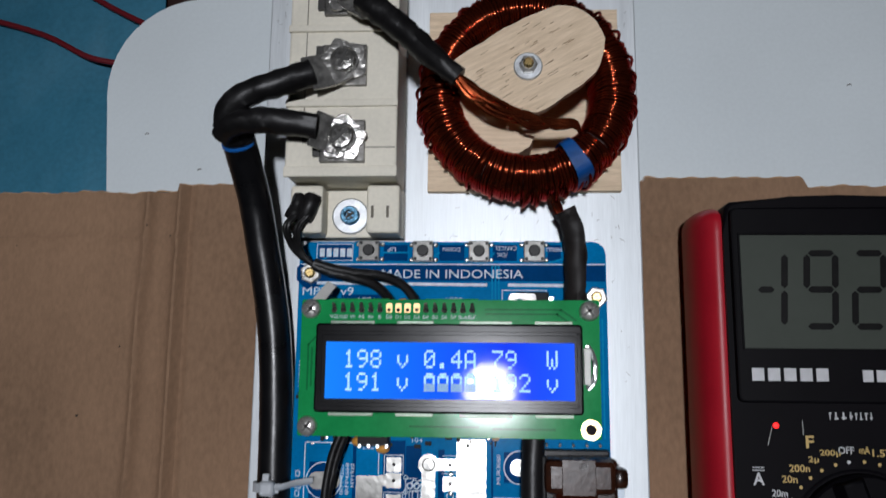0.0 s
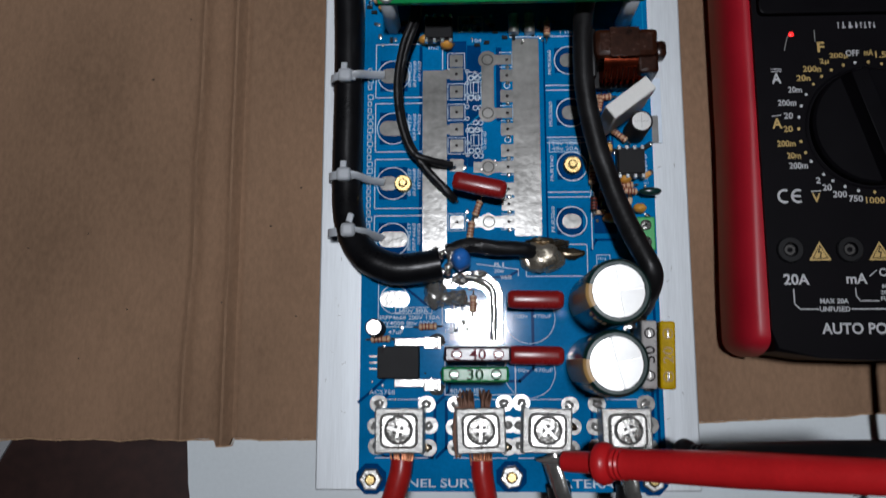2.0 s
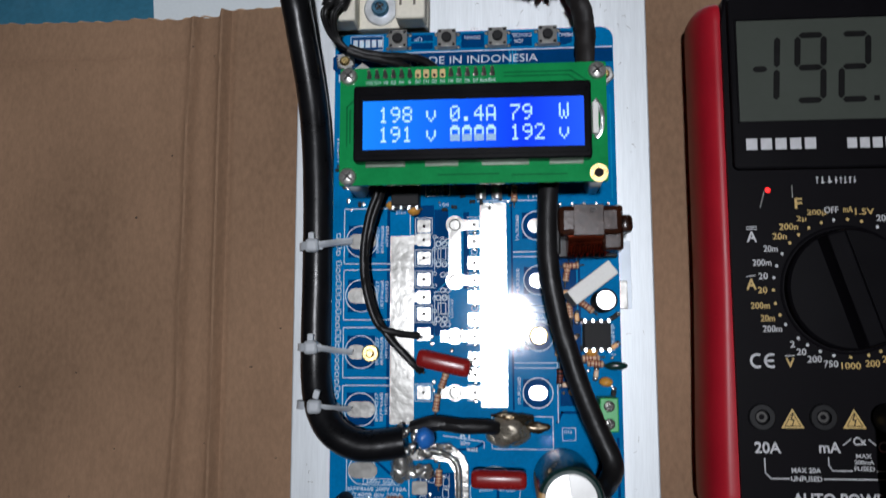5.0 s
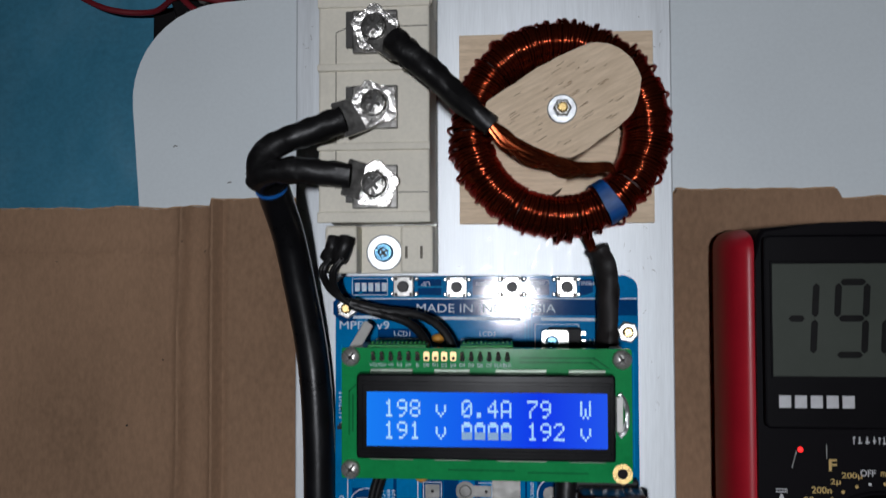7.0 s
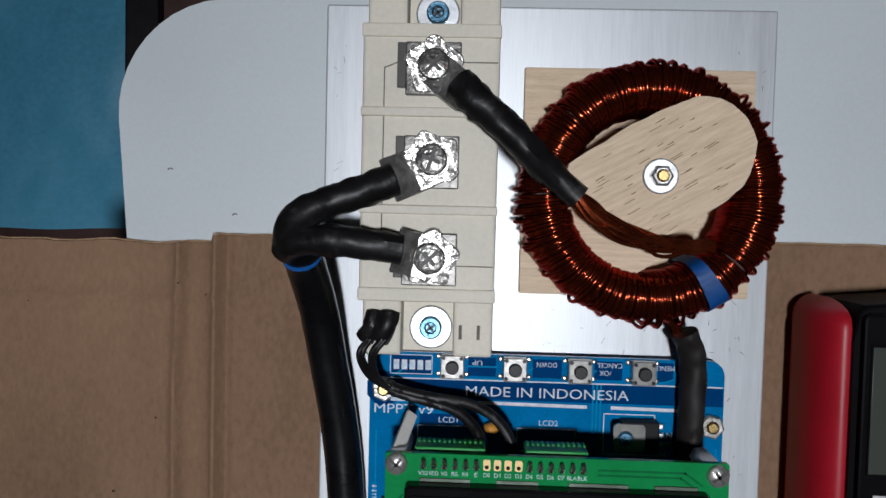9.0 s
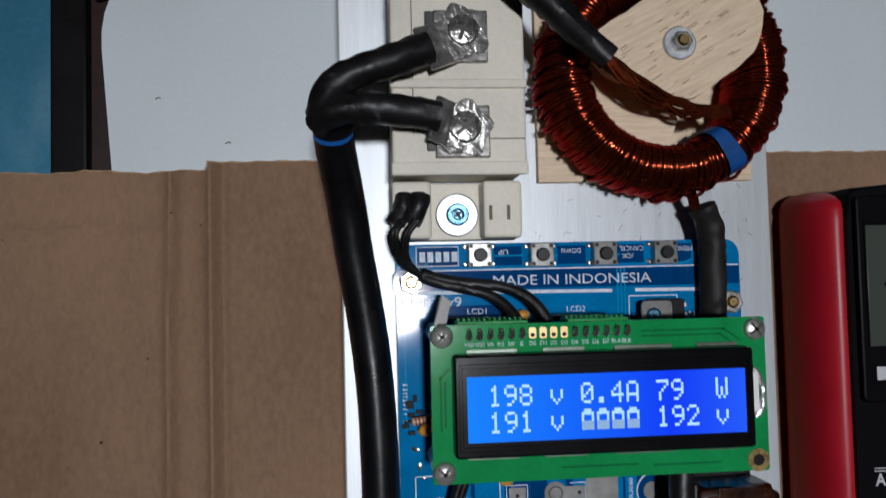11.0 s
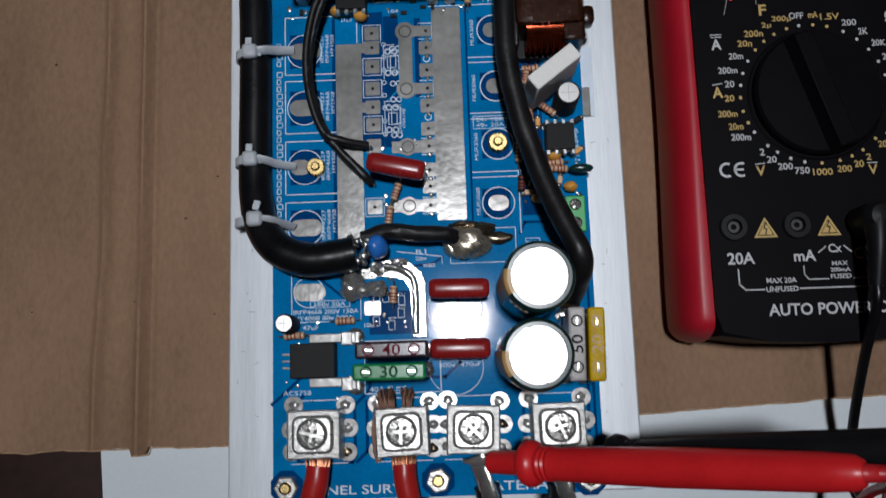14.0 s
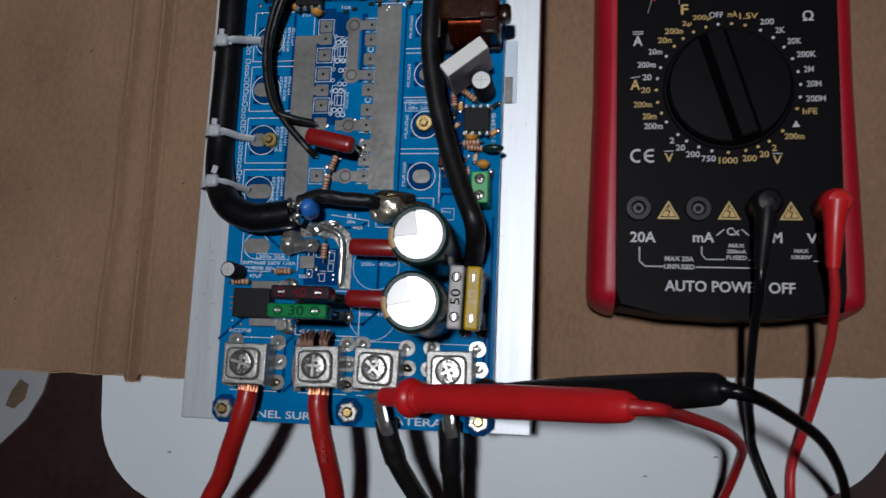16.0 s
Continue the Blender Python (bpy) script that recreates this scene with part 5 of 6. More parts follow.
# ---- capacitors ----
def electrolytic(x, y, rz):
    c = thing("capacitor", x, y, 0, "tall dark green electrolytic capacitor with bare aluminium top", "capacitor", group="large electrolytic capacitors", rz=rz)
    part("sleeve", lathe([(8.7, 0), (8.9, 1), (8.9, 34.6), (8.6, 35.9), (7.9, 36.5), (7.0, 36.5), (6.8, 36.1)], 44), M["sleeve"], c)
    for q in range(4):
        wedge = bmesh.new()
        pts = [(0.12, 0.12)] + [(7.0 * math.cos(radians(2 + 86 * i / 9)), 7.0 * math.sin(radians(2 + 86 * i / 9))) for i in range(10)]
        prism(pts, 0, 0.7, 0.08, bm=wedge, seg=1)
        part("vent_quarter", wedge, M["captop"], c, "bright aluminium vent top", (0, 0, 35.72), ((1.5, -1.1, 0.9, -1.6)[q], (1.0, 1.4, -1.2, -0.7)[q], 90 * q))
    part("vent_floor", lathe([(6.9, 35.4), (6.9, 36.1), (0.3, 36.12)], 36), M["captop"], c)
    band = bmesh.new()
    for a0 in (158,):
        pts = [radians(a0 + 44 * i / 10) for i in range(11)]
        prev = None
        for a in pts:
            row = [band.verts.new((r * math.cos(a), r * math.sin(a), z)) for r, z in ((8.96, 2), (8.96, 34.6), (8.66, 35.98), (7.95, 36.56), (7.1, 36.56))]
            if prev:
                for k in range(4):
                    band.faces.new((prev[k], prev[k + 1], row[k + 1], row[k]))
            prev = row
    part("gold_band", band, M["capband"], c, "gold printed polarity band")
    marks = bmesh.new()
    for a0 in (212, 222, 231, 240, 120):
        a = radians(a0)
        for z in (30.5, 32.6):
            m = Matrix.LocRotScale((8.95 * math.cos(a), 8.95 * math.sin(a), z), Euler((0, 0, a)), (0.12, 0.9, 1.3))
            bmesh.ops.create_cube(marks, size=1, matrix=m)
    part("print_marks", marks, M["capband"], c)
    return c


electrolytic(27.2, 52.3, 8)
electrolytic(26.0, 33.4, 14)


def film_cap(x, y, z, length, rz, legs):
    c = thing("film_capacitor", x, y, z, "glossy dark red film capacitor lying above the board", "capacitor", group="red film capacitors", rz=rz)
    b = bmesh.new()
    n = 22
    prof = [(-0.5, 0.55), (-0.485, 0.78), (-0.45, 0.93), (-0.38, 1.0), (0.38, 1.0), (0.45, 0.93), (0.485, 0.78), (0.5, 0.55)]
    rows = []
    for u, k in prof:
        rows.append([b.verts.new((u * length, 2.85 * k * math.copysign(abs(math.cos(a)) ** 0.75, math.cos(a)), 2.6 * k * math.copysign(abs(math.sin(a)) ** 0.75, math.sin(a))))
                     for a in [2 * math.pi * i / n for i in range(n)]])
    for p, q in zip(rows, rows[1:]):
        for i in range(n):
            b.faces.new((p[i], p[(i + 1) % n], q[(i + 1) % n], q[i]))
    b.faces.new(rows[0][::-1])
    b.faces.new(rows[-1])
    part("body", b, M["redcap"], c)
    for s in (-1, 1):
        part("leg", tube([(s * length * 0.45, 0, -1), (s * length * 0.48, 0, -z * 0.5), (s * length * 0.42 + legs * s, -0.4, -z)], 0.45, 7, 5), M["solder"], c)


film_cap(-9.0, 87.6, 9.5, 16.6, -12.5, 1.0)
film_cap(7.6, 52.6, 7.5, 16.8, -1, 0.5)
film_cap(7.4, 36.0, 7.5, 16.6, -1, 0.5)


# ---- blade fuses ----
def fuse(x, y, rz, material, words, ink, label, z=26.0):
    f = thing("blade_fuse", x, y, z, label, "fuse", group="blade fuses", rz=rz)
    part("housing", box(0, 0, -3.2, 18.6, 4.3, 6.4, 0.7), material, f)
    part("skirt", box(0, 0, -9.4, 14.5, 3.6, 6.6, 0.3), material, f)
    for s in (-1, 1):
        part("rim", lathe([(1.1, 0), (1.5, 0), (1.5, 0.15), (1.1, 0.15)], 18, close=True), ink, f, "", (s * 5.8, 0, -0.08))
        part("contact", box(s * 5.8, 0, 0.02, 2.0, 0.55, 0.14), M["solder"], f, "", (0, 0, 0))
        part("blade", box(s * 5.4, 0, -19, 4.6, 0.8, 13.8), M["tin"], f)
    text("rating", words, 0, 0, 4.6, 2.9, 0.02, ink, f, bold=0.012)
    return f


fuse(-10.1, 36.0, 0, M["fuse_dark"], "40", M["red_ink"], "smoky plastic blade fuse marked 40")
fuse(-10.8, 30.5, 0, M["fuse_green"], "30", M["green_ink"], "green plastic blade fuse marked 30")
fuse(36.9, 35.9, 88.5, M["fuse_grey"], "50", M["ink"], "clear grey blade fuse marked 50")
fuse(41.9, 35.7, 88.5, M["fuse_yellow"], "20", M["amber_ink"], "yellow plastic blade fuse marked 20")
for x, y, w, h in ((-10.1, 36, 17, 3.4), (-10.8, 30.5, 17, 3.4), (36.9, 35.9, 3.4, 17), (41.9, 35.7, 3.4, 17)):
    f = thing("fuse_clip", x, y, 0, "tinned spring clips soldered under a fuse", "fuse clip", group="fuse clips")
    for s in (-1, 1):
        part("clip", box(s * (w / 2 - 3) if w > h else 0, s * (h / 2 - 3) if h > w else 0, 4.0, 5.2 if w > h else 3.0, 3.0 if w > h else 5.2, 8.2, 0.4), M["tin"], f)
        part("joint", blob(s * (w / 2) if w > h else 0, s * (h / 2) if h > w else 0, 0.3, 2.3, 2.3, 1.3, 0.3, x + s, 2), M["solder"], f)


# ---- solder work ----
def solder_joint(name, label, blobs, material):
    ob = bmesh.new()
    for k, b in enumerate(blobs):
        blob(*b, 0.35, k * 3.1 + b[0], 3, ob)
    return solid(name, ob, material, 0, 0, 0, label, "solder")


solder_joint("solder_joint", "large flux-stained solder joint on the board", [(9.6, 67.0, 2.2, 5.8, 5.2, 4.0), (12.6, 65.6, 1.6, 4.6, 3.6, 2.8), (6.6, 65.6, 1.4, 3.0, 3.8, 2.8)], M["tarnish"])
solder_joint("solder_joint", "brown burnt tip of a solder joint", [(13.8, 70.2, 2.6, 5.0, 1.8, 2.2), (19, 67.4, 1.2, 4.4, 1.6, 1.3), (10.0, 71.2, 3.4, 4.2, 1.1, 1.4)], M["burnt"])
solder_joint("solder_joint", "smooth bridge of solder between two pads", [(-23.2, 55.0, 2.4, 3.4, 4.6, 3.4), (-19.6, 53.8, 2.4, 4.2, 2.0, 2.0), (-15.8, 53.8, 2.2, 3.0, 2.4, 2.4)], M["solder_dull"])
lead = thing("solder_rail", -10, 58, 0, "thick L-shaped solder-coated rail on the board", "solder rail")
bed = bmesh.new()
prism([(-8.2, -0.6), (-7.6, 3.6), (-2.0, 4.4), (3.4, 3.6), (7.0, 0.6), (8.2, -2.6), (8.2, -18.4), (3.9, -18.4), (3.9, -4.4), (2.0, -1.4), (-2.6, -0.4)], -0.1, 1.0, 0.35, bm=bed)
part("bed", bed, M["solder_dull"], lead, "grey tinned copper strip")
part("wire", tube([(-3.6, 2.4, 2.6), (0.6, 1.4, 2.8), (3.8, -0.6, 2.7), (5.0, -3.4, 2.6), (5.2, -9, 2.4), (5.0, -17.4, 2.2)], 1.0, 10, 7, 0.05, 6), M["solder_dull"], lead, "thick solder-coated wire")
part("lumps", blob(-5, 1.6, 1.2, 2.6, 1.9, 1.5, 0.5, 3, 3, blob(0.5, 3.2, 1.2, 2.8, 1.2, 1.3, 0.5, 9)), M["solder_dull"], lead)
for px, py, w, h in ((-18.4, 58.6, 4.4, 3.4), (-17.4, 48.4, 5.0, 4.2)):
    solid("solder_land", prism(rrect(0, 0, w, h, 0.5, 2), -0.02, 0.35, 0.12), M["tin"], px, py, 0, "square tinned pad beside the solder bridge", "solder pad", group="solder pads")
droplets = bmesh.new()
rn = random.Random(21)
for k in range(120):
    zone = rn.choice(((-20, -2, 42, 60), (-14, 0, 74, 98), (27, 45, 76, 130), (-44, -4, 137, 147), (0, 20, 137, 146), (-44, -22, 22, 46)))
    x, y = rn.uniform(zone[0], zone[1]), rn.uniform(zone[2], zone[3])
    s = rn.uniform(0.35, 0.85)
    blob(x, y, 0.15, s, s * rn.uniform(0.7, 1.3), s * 0.7, 0.25, k, 1, droplets)
solid("solder_dots", droplets, M["solder"], 0, 0, 0, "many small bright solder dots on the blue board", "solder", kind="stuff")


def chip_dip(x, y, w, h, top, label, rz=0, pins=4):
    c = thing("chip", x, y, 0, label, "chip", group="chips", rz=rz)
    part("socket", box(0, 0, top / 2 - 0.6, w, h, top - 1.2, 0.2), M["blackplastic"], c)
    part("package", box(0, 0, top - 1.0, w - 0.4, h - 1.6, 2.2, 0.3), M["chip"], c)
    leg = mesh_of("pin", box(0, 0, 0, 1.2, 1.5, 1.2, 0.2, 1), M["foil"])
    for i in range(pins):
        for s in (-1, 1):
            part("pin", leg, M["tin"], c, "", ((i - (pins - 1) / 2) * (w - 1.4) / (pins - 1), s * (h / 2 - 0.2), top - 1.2))
    return c


chip_dip(38.5, 96.0, 8.6, 9.4, 5.0, "eight-pin black chip in a socket")
chip_dip(-21.8, 141.2, 9.2, 8.6, 5.0, "eight-pin black chip half under the display")


def sensor():
    c = thing("current_sensor", -34, 34, 0, "black current sensor block with wide tinned legs", "sensor")
    part("package", box(0, 0, 3.2, 12.6, 9.6, 4.6, 0.3), M["chip"], c)
    part("dot", lathe([(0.5, 5.5), (0.5, 5.56)], 10), M["ink"], c, "", (-4.8, 3.4, 0))
    for s in (-1, 1):
        leg = box(3.2, s * 6.2, 1.9, 9.4, 2.6, 1.0, 0.3)
        box(10.2, s * 6.4 - 0.4, 1.2, 5.4, 3.8, 0.8, 0.3, bm=leg)
        box(11.4, s * 6.4 - 0.4, 2.6, 1.4, 3.0, 3.0, 0.3, bm=leg)
        part("wide_leg", leg, M["tin"], c)
        part("joint", blob(11.6, s * 7.4 - 0.6, 0.3, 2.6, 2.2, 1.0, 0.2, s, 2), M["solder"], c)
    for k in (-1, 0, 1):
        part("signal_leg", box(-7.6, k * 1.9, 1.2, 3.4, 0.6, 0.6, 0.1, 1), M["tin"], c)
    return c


sensor()


def resistor(x, y, z, length, rz, r=1.05, material=None, group="small resistors", label="small tan axial resistor with coloured bands"):
    c = thing("resistor", x, y, z, label, "resistor", group=group, rz=rz)
    b = bmesh.new()
    prof = [(-0.5, 0.6), (-0.46, 1.0), (-0.3, 1.05), (-0.26, 0.88), (0.26, 0.88), (0.3, 1.05), (0.46, 1.0), (0.5, 0.6)]
    rows = [[b.verts.new((u * length, r * k * math.cos(2 * math.pi * i / 12), r * k * math.sin(2 * math.pi * i / 12))) for i in range(12)] for u, k in prof]
    for p, q in zip(rows, rows[1:]):
        for i in range(12):
            b.faces.new((p[i], p[(i + 1) % 12], q[(i + 1) % 12], q[i]))
    b.faces.new(rows[0][::-1])
    b.faces.new(rows[-1])
    part("body", b, material or M["resistor"], c)
    for u in (-0.3, -0.12, 0.06, 0.32):
        part("band", tube([(u * length - 0.22, 0, 0), (u * length + 0.22, 0, 0)], r * 1.07, 12, 1), M["band_r"], c)
    part("lead", tube([(-length * 0.5 - 1.8, 0, -z), (-length * 0.5 - 1.4, 0, -0.2), (-length * 0.5, 0, 0)], 0.28, 6, 4), M["solder"], c)
    part("lead", tube([(length * 0.5 + 1.8, 0, -z), (length * 0.5 + 1.4, 0, -0.2), (length * 0.5, 0, 0)], 0.28, 6, 4), M["solder"], c)
    return c


for a in ((-39.8, 41.2, 1.6, 6.0, 2), (-25.2, 45.0, 1.6, 5.6, 2), (-11.8, 75.0, 2.5, 5.5, 82), (-9.6, 81.8, 3.0, 5.0, 70), (-11.2, 52, 2, 5, 88), (35.5, 105.2, 2.0, 5.6, -38), (26.6, 92.5, 2, 6, 86),
          (36.6, 89.0, 1.6, 5.5, 4), (38.0, 87.2, 1.6, 5.0, 176), (30.4, 104, 1.6, 5, 94), (29.6, 115.5, 2.2, 5.0, 80), (31.0, 118.0, 1.6, 5.0, 4), (-40.6, 152.4, 2.2, 5.2, 8), (13.4, 141.4, 2.4, 5.0, 88)):
    resistor(*a)
for k, (x, y) in enumerate(((29.0, 109.6), (30.6, 99.6), (31.4, 95.0), (30.0, 90.6), (33.4, 83.4), (35.8, 79.2), (44.0, 92.6), (43.4, 77.8), (28.8, 80.6), (32.6, 101.6), (44.2, 101.8), (38.2, 84.0))):
    sm = thing("small_component", x, y, 0, "tiny soldered component with tinned ends", "component", group="tiny board components", rz=(0, 90, 35, 80)[k % 4])
    part("body", box(0, 0, 0.9, 2.4, 1.5, 1.4, 0.25, 1), (M["orange"], M["chip"], M["resistor"])[k % 3], sm)
    for e in (-1, 1):
        part("end", blob(e * 1.6, 0, 0.4, 0.8, 0.9, 0.8, 0.25, k + e, 2), M["solder"], sm)
for x, y, rz in ((26.9, 83.2, 88), (29.6, 86.5, 84)):
    resistor(x, y, 1.5, 5, rz, 1.0, M["chip"], "diodes", "small black axial diode on the board")


def bead(x, y, z, rx, ry, rz_, material, label, category="capacitor"):
    return solid("bead_capacitor", blob(0, 0, 0, rx, ry, rz_, 0.12, x, 3), material, x, y, z, label, category, group="bead capacitors")


for x, y in ((31.6, 78.6), (41.0, 81.6), (-26.2, 138.2), (-19.2, 136.4), (-14.0, 178.4), (-39.6, 149.8), (36.8, 91.0)):
    bead(x, y, 2.0, 2.1, 1.5, 2.2, M["orange"], "small orange bead capacitor on the board")
bead(-14.8, 65.0, 8.4, 2.9, 3.6, 4.4, M["bluedisc"], "blue disc capacitor beside the soldered braid")
bead(44.2, 86.6, 3.4, 3.4, 1.4, 1.6, M["sleeve"], "dark green bead component leaning over the edge")


def can(x, y, r, h, label):
    c = thing("small_capacitor", x, y, 0, label, "capacitor", group="small electrolytic capacitors")
    part("sleeve", lathe([(r, 0), (r, h - 0.4), (r * 0.92, h), (r * 0.8, h)], 26), M["chip"], c)
    part("top", lathe([(r * 0.82, h - 0.3), (r * 0.82, h + 0.05), (0.2, h + 0.06)], 24), M["captop"], c)
    part("vent_score", lines([(-r * 0.6, 0, r * 0.6, 0), (0, -r * 0.6, 0, r * 0.6)], 0.15, h + 0.07, 0.05), M["score"], c)


can(-41.0, 44.4, 2.7, 9.6, "small electrolytic capacitor with bright top")
can(40.5, 106.6, 3.5, 12, "small electrolytic capacitor with bright top")
for x in (2.6, 7.8):
    solid("crystal", tube([(0, -3.2, 0), (0, 3.2, 0)], 1.7, 14, 3), M["steel"], x, 143.2, 1.8, "shiny metal crystal can lying under the display", "crystal", group="crystal cans")

cem = thing("power_resistor", 35.8, 111.4, 0, "white cement block resistor standing at an angle", "resistor", rz=37)
part("block", box(0, 0, 11.4, 15.6, 4.9, 17.6, 0.5), M["whitebox"], cem)
for s in (-1, 1):
    part("leg", tube([(s * 5, 0, 3), (s * 5.2, 0.3, 0)], 0.5, 6, 2), M["solder"], cem)

tf = thing("transformer", 36, 129.4, 0, "small brown ferrite transformer varnished with tape", "transformer")
part("core", box(0, 1.2, 8.8, 19.4, 9.2, 14.0, 1.8), M["brown"], tf)
part("core_leg", box(6.8, -1, 9, 6.4, 14, 10.5, 1.0), M["brown"], tf)
part("winding", tube([(-6.5, -2.6, 8), (6.5, -2.6, 8)], 6.0, 18, 3, 0.1, 2), M["enamel"], tf, "varnished copper winding")
part("ear", box(11.2, 0.6, 9.0, 4.2, 5.6, 6.0, 1.4), M["brown"], tf, "hardened varnish drip on the end")
part("flange", box(-9.6, -1.2, 8.0, 1.4, 15.5, 11.5, 0.5), M["blackplastic"], tf)
for k in range(7):
    part("turn", tube([(-5.6 + 1.7 * k, -8.4, 4.5), (-5.4 + 1.7 * k, -8.9, 8.5), (-5.5 + 1.7 * k, -6.2, 13.2)], 0.5, 7, 4), M["enamel"], tf)
part("bobbin", box(-0.5, -0.8, 2.2, 20, 16.5, 2.6, 0.5), M["blackplastic"], tf)
part("tape", box(-0.5, 1.2, 15.9, 9.0, 9.4, 0.4, 0.15), M["brown"], tf)
for i in range(5):
    for s in (-1, 1):
        part("pin", tube([(-8 + 3.8 * i, s * 8.4, 2.2), (-8 + 3.8 * i, s * 8.9, 0)], 0.45, 6, 2), M["solder"], tf)

gt = thing("green_terminal", 40.9, 72.2, 0, "small green two-way screw terminal block", "terminal")
part("block", box(0, 0, 5, 5.6, 10.2, 10, 0.4), M["greencon"], gt)
for y in (-2.6, 2.6):
    cross_screw(gt, 0, y, 9.6, 1.7, 0.5, name="clamp_screw")

tr2 = thing("power_transistor", 21.6, 177.6, 0, "black transistor lying flat with metal tab", "transistor")
part("package", box(2.6, 0.0, 2.2, 9.6, 8.2, 4.0, 0.4), M["chip"], tr2)
part("tab", prism(rrect(-0.4, 0.0, 8.2, 7.4, 1.2, 3), 4.1, 4.9, 0.15), M["tin"], tr2)
part("tab_screw", lathe([(2.0, 4.8), (2.0, 5.3), (1.4, 5.6)], 16), M["bluezinc"], tr2, "", (-1.4, 0, 0))
for k in (-1, 0, 1):
    part("leg", box(8.0, 2.4 * k, 0.8, 2.2, 1.5, 1.2, 0.2, 1), M["solder"], tr2)

smd = bmesh.new()
rn = random.Random(33)
for k in range(48):
    zone = rn.choice(((28, 35, 76, 126), (-44, -28, 138, 146), (-16, 14, 136.5, 146), (-45, -41, 142, 160)))
    x, y = rn.uniform(zone[0], zone[1]), rn.uniform(zone[2], zone[3])
    if rn.random() < 0.5:
        box(x, y, 0.35, 1.9, 1.1, 0.7, 0.1, 1, smd)
    else:
        box(x, y, 0.35, 1.1, 1.9, 0.7, 0.1, 1, smd)
solid("chip_components", smd, M["chip"], 0, 0, 0, "many tiny dark chip components on the board", "component", kind="stuff")
ringsm = bmesh.new()
for y0 in (101, 117):
    for i in range(2):
        for j in range(2):
            arc(-10.0 + 1.7 * i, y0 + (0 if j == 0 else 11) - 1.4, 0.75, 0.3, 0.04, n=10, bm=ringsm)
    lines(frame_lines(-10.6, y0 + 2, -8.0, y0 + 7.4), 0.25, 0.04, bm=ringsm)
    for k in range(4):
        arc(-12.6, y0 - 1 + 4 * k, 0.6, 0.25, 0.04, n=10, bm=ringsm)
tagged(part("ring_pads", ringsm, M["silk"], B, "white rings and outlines of empty places"), kind="stuff")


def thin_wire(name, label, pts, r=0.85, seed=0):
    o = Vector(pts[0])
    ob = thing(name, o.x, o.y, o.z, label, "wire", group="thin black wires")
    part("sheath", tube([tuple(Vector(p) - o) for p in pts], r, 10, 7, 0.04, seed), M["shrink"], ob)
    part("tip", tube([tuple(Vector(pts[-1]) - o), tuple(Vector(pts[-1]) - o + Vector((1.0, -0.5, -0.6)))], 0.5, 7, 1), M["solder"], ob)


thin_wire("signal_wire", "thin black wire from under the display to a pad", [(-29.2, 150, 8), (-29.8, 143, 8), (-33.0, 134, 7.5), (-34.8, 122, 7), (-33.8, 110, 6.5), (-30.0, 99.5, 6), (-24.6, 97.0, 5), (-17.6, 96.0, 2.2)], 1.2)
thin_wire("signal_wire", "thin black wire from under the display to red capacitor", [(-27.8, 150, 7), (-28.4, 143, 7.4), (-32.2, 132, 6.6), (-34.2, 119, 6), (-31.6, 104.5, 5.6), (-26.4, 95.2, 5), (-19.0, 87.2, 4), (-16.8, 84.8, 2)], 1.2, 4)
for k in range(4):
    d, far = 0.8 * k, 2.0 * (k // 2)
    thin_wire("gate_wire", "thin black wire looping out of a spade connector", [(-45.4 + d + far, 202.6, 13.5), (-47.4 + d + 0.7 * far, 199.0, 14.5 - 0.4 * k), (-45.9 + 0.9 * d, 193.6, 11.0 - 0.3 * k),
                                                                             (-42.0 + 0.6 * d, 190.0 - 0.2 * d, 8.4), (-36.4 + 0.3 * d, 187.4 + 0.25 * d, 7.0)], 0.72, k)
thin_wire("gate_sleeve", "black sleeved wire pair bending under the display", [(-40.4, 189.0, 7.6), (-36.5, 187.5, 7.0), (-29.5, 185.7, 6.8), (-23.6, 184.0, 7.4), (-19.0, 180.8, 9), (-16.2, 176, 11), (-15.6, 170, 12)], 1.4, 5)
thin_wire("gate_sleeve", "black sleeved wire pair arching to the display pads", [(-40.0, 189.8, 7.8), (-36.0, 188.4, 7.2), (-29.0, 187.0, 7.0), (-20.5, 186.0, 7.8), (-13.8, 183.2, 9.4), (-9.4, 177.6, 11), (-7.9, 170, 12)], 1.4, 6)


# ---- multimeter ----
def seven(ch, x, y, w, h, t=2.0, lean=0.06):
    out = []
    on = {"1": "bc", "9": "abcdfg", "2": "abged", "-": "g"}[ch]
    seg = {"a": ((0, h), (w, h)), "b": ((w, h), (w, h / 2)), "c": ((w, h / 2), (w, 0)), "d": ((0, 0), (w, 0)), "e": ((0, 0), (0, h / 2)), "f": ((0, h / 2), (0, h)), "g": ((0, h / 2), (w, h / 2))}
    for k in on:
        bm = bmesh.new()
        out.append(bm)
        (ax, ay), (bx, by) = seg[k]
        p, q = Vector((ax, ay, 0)), Vector((bx, by, 0))
        d = (q - p).normalized()
        p, q, s = p + d * 0.3, q - d * 0.3, Vector((-d.y, d.x, 0)) * t / 2
        ring = [p, p + d * t / 2 + s, q - d * t / 2 + s, q, q - d * t / 2 - s, p + d * t / 2 - s]
        low = [bm.verts.new((x + v.x + lean * v.y, y + v.y, -0.02)) for v in ring]
        top = [bm.verts.new((x + v.x + lean * v.y, y + v.y, 0.06)) for v in ring]
        bm.faces.new(top)
        bm.faces.new(low[::-1])
        for i in range(6):
            bm.faces.new((low[i], low[(i + 1) % 6], top[(i + 1) % 6], top[i]))
    return out


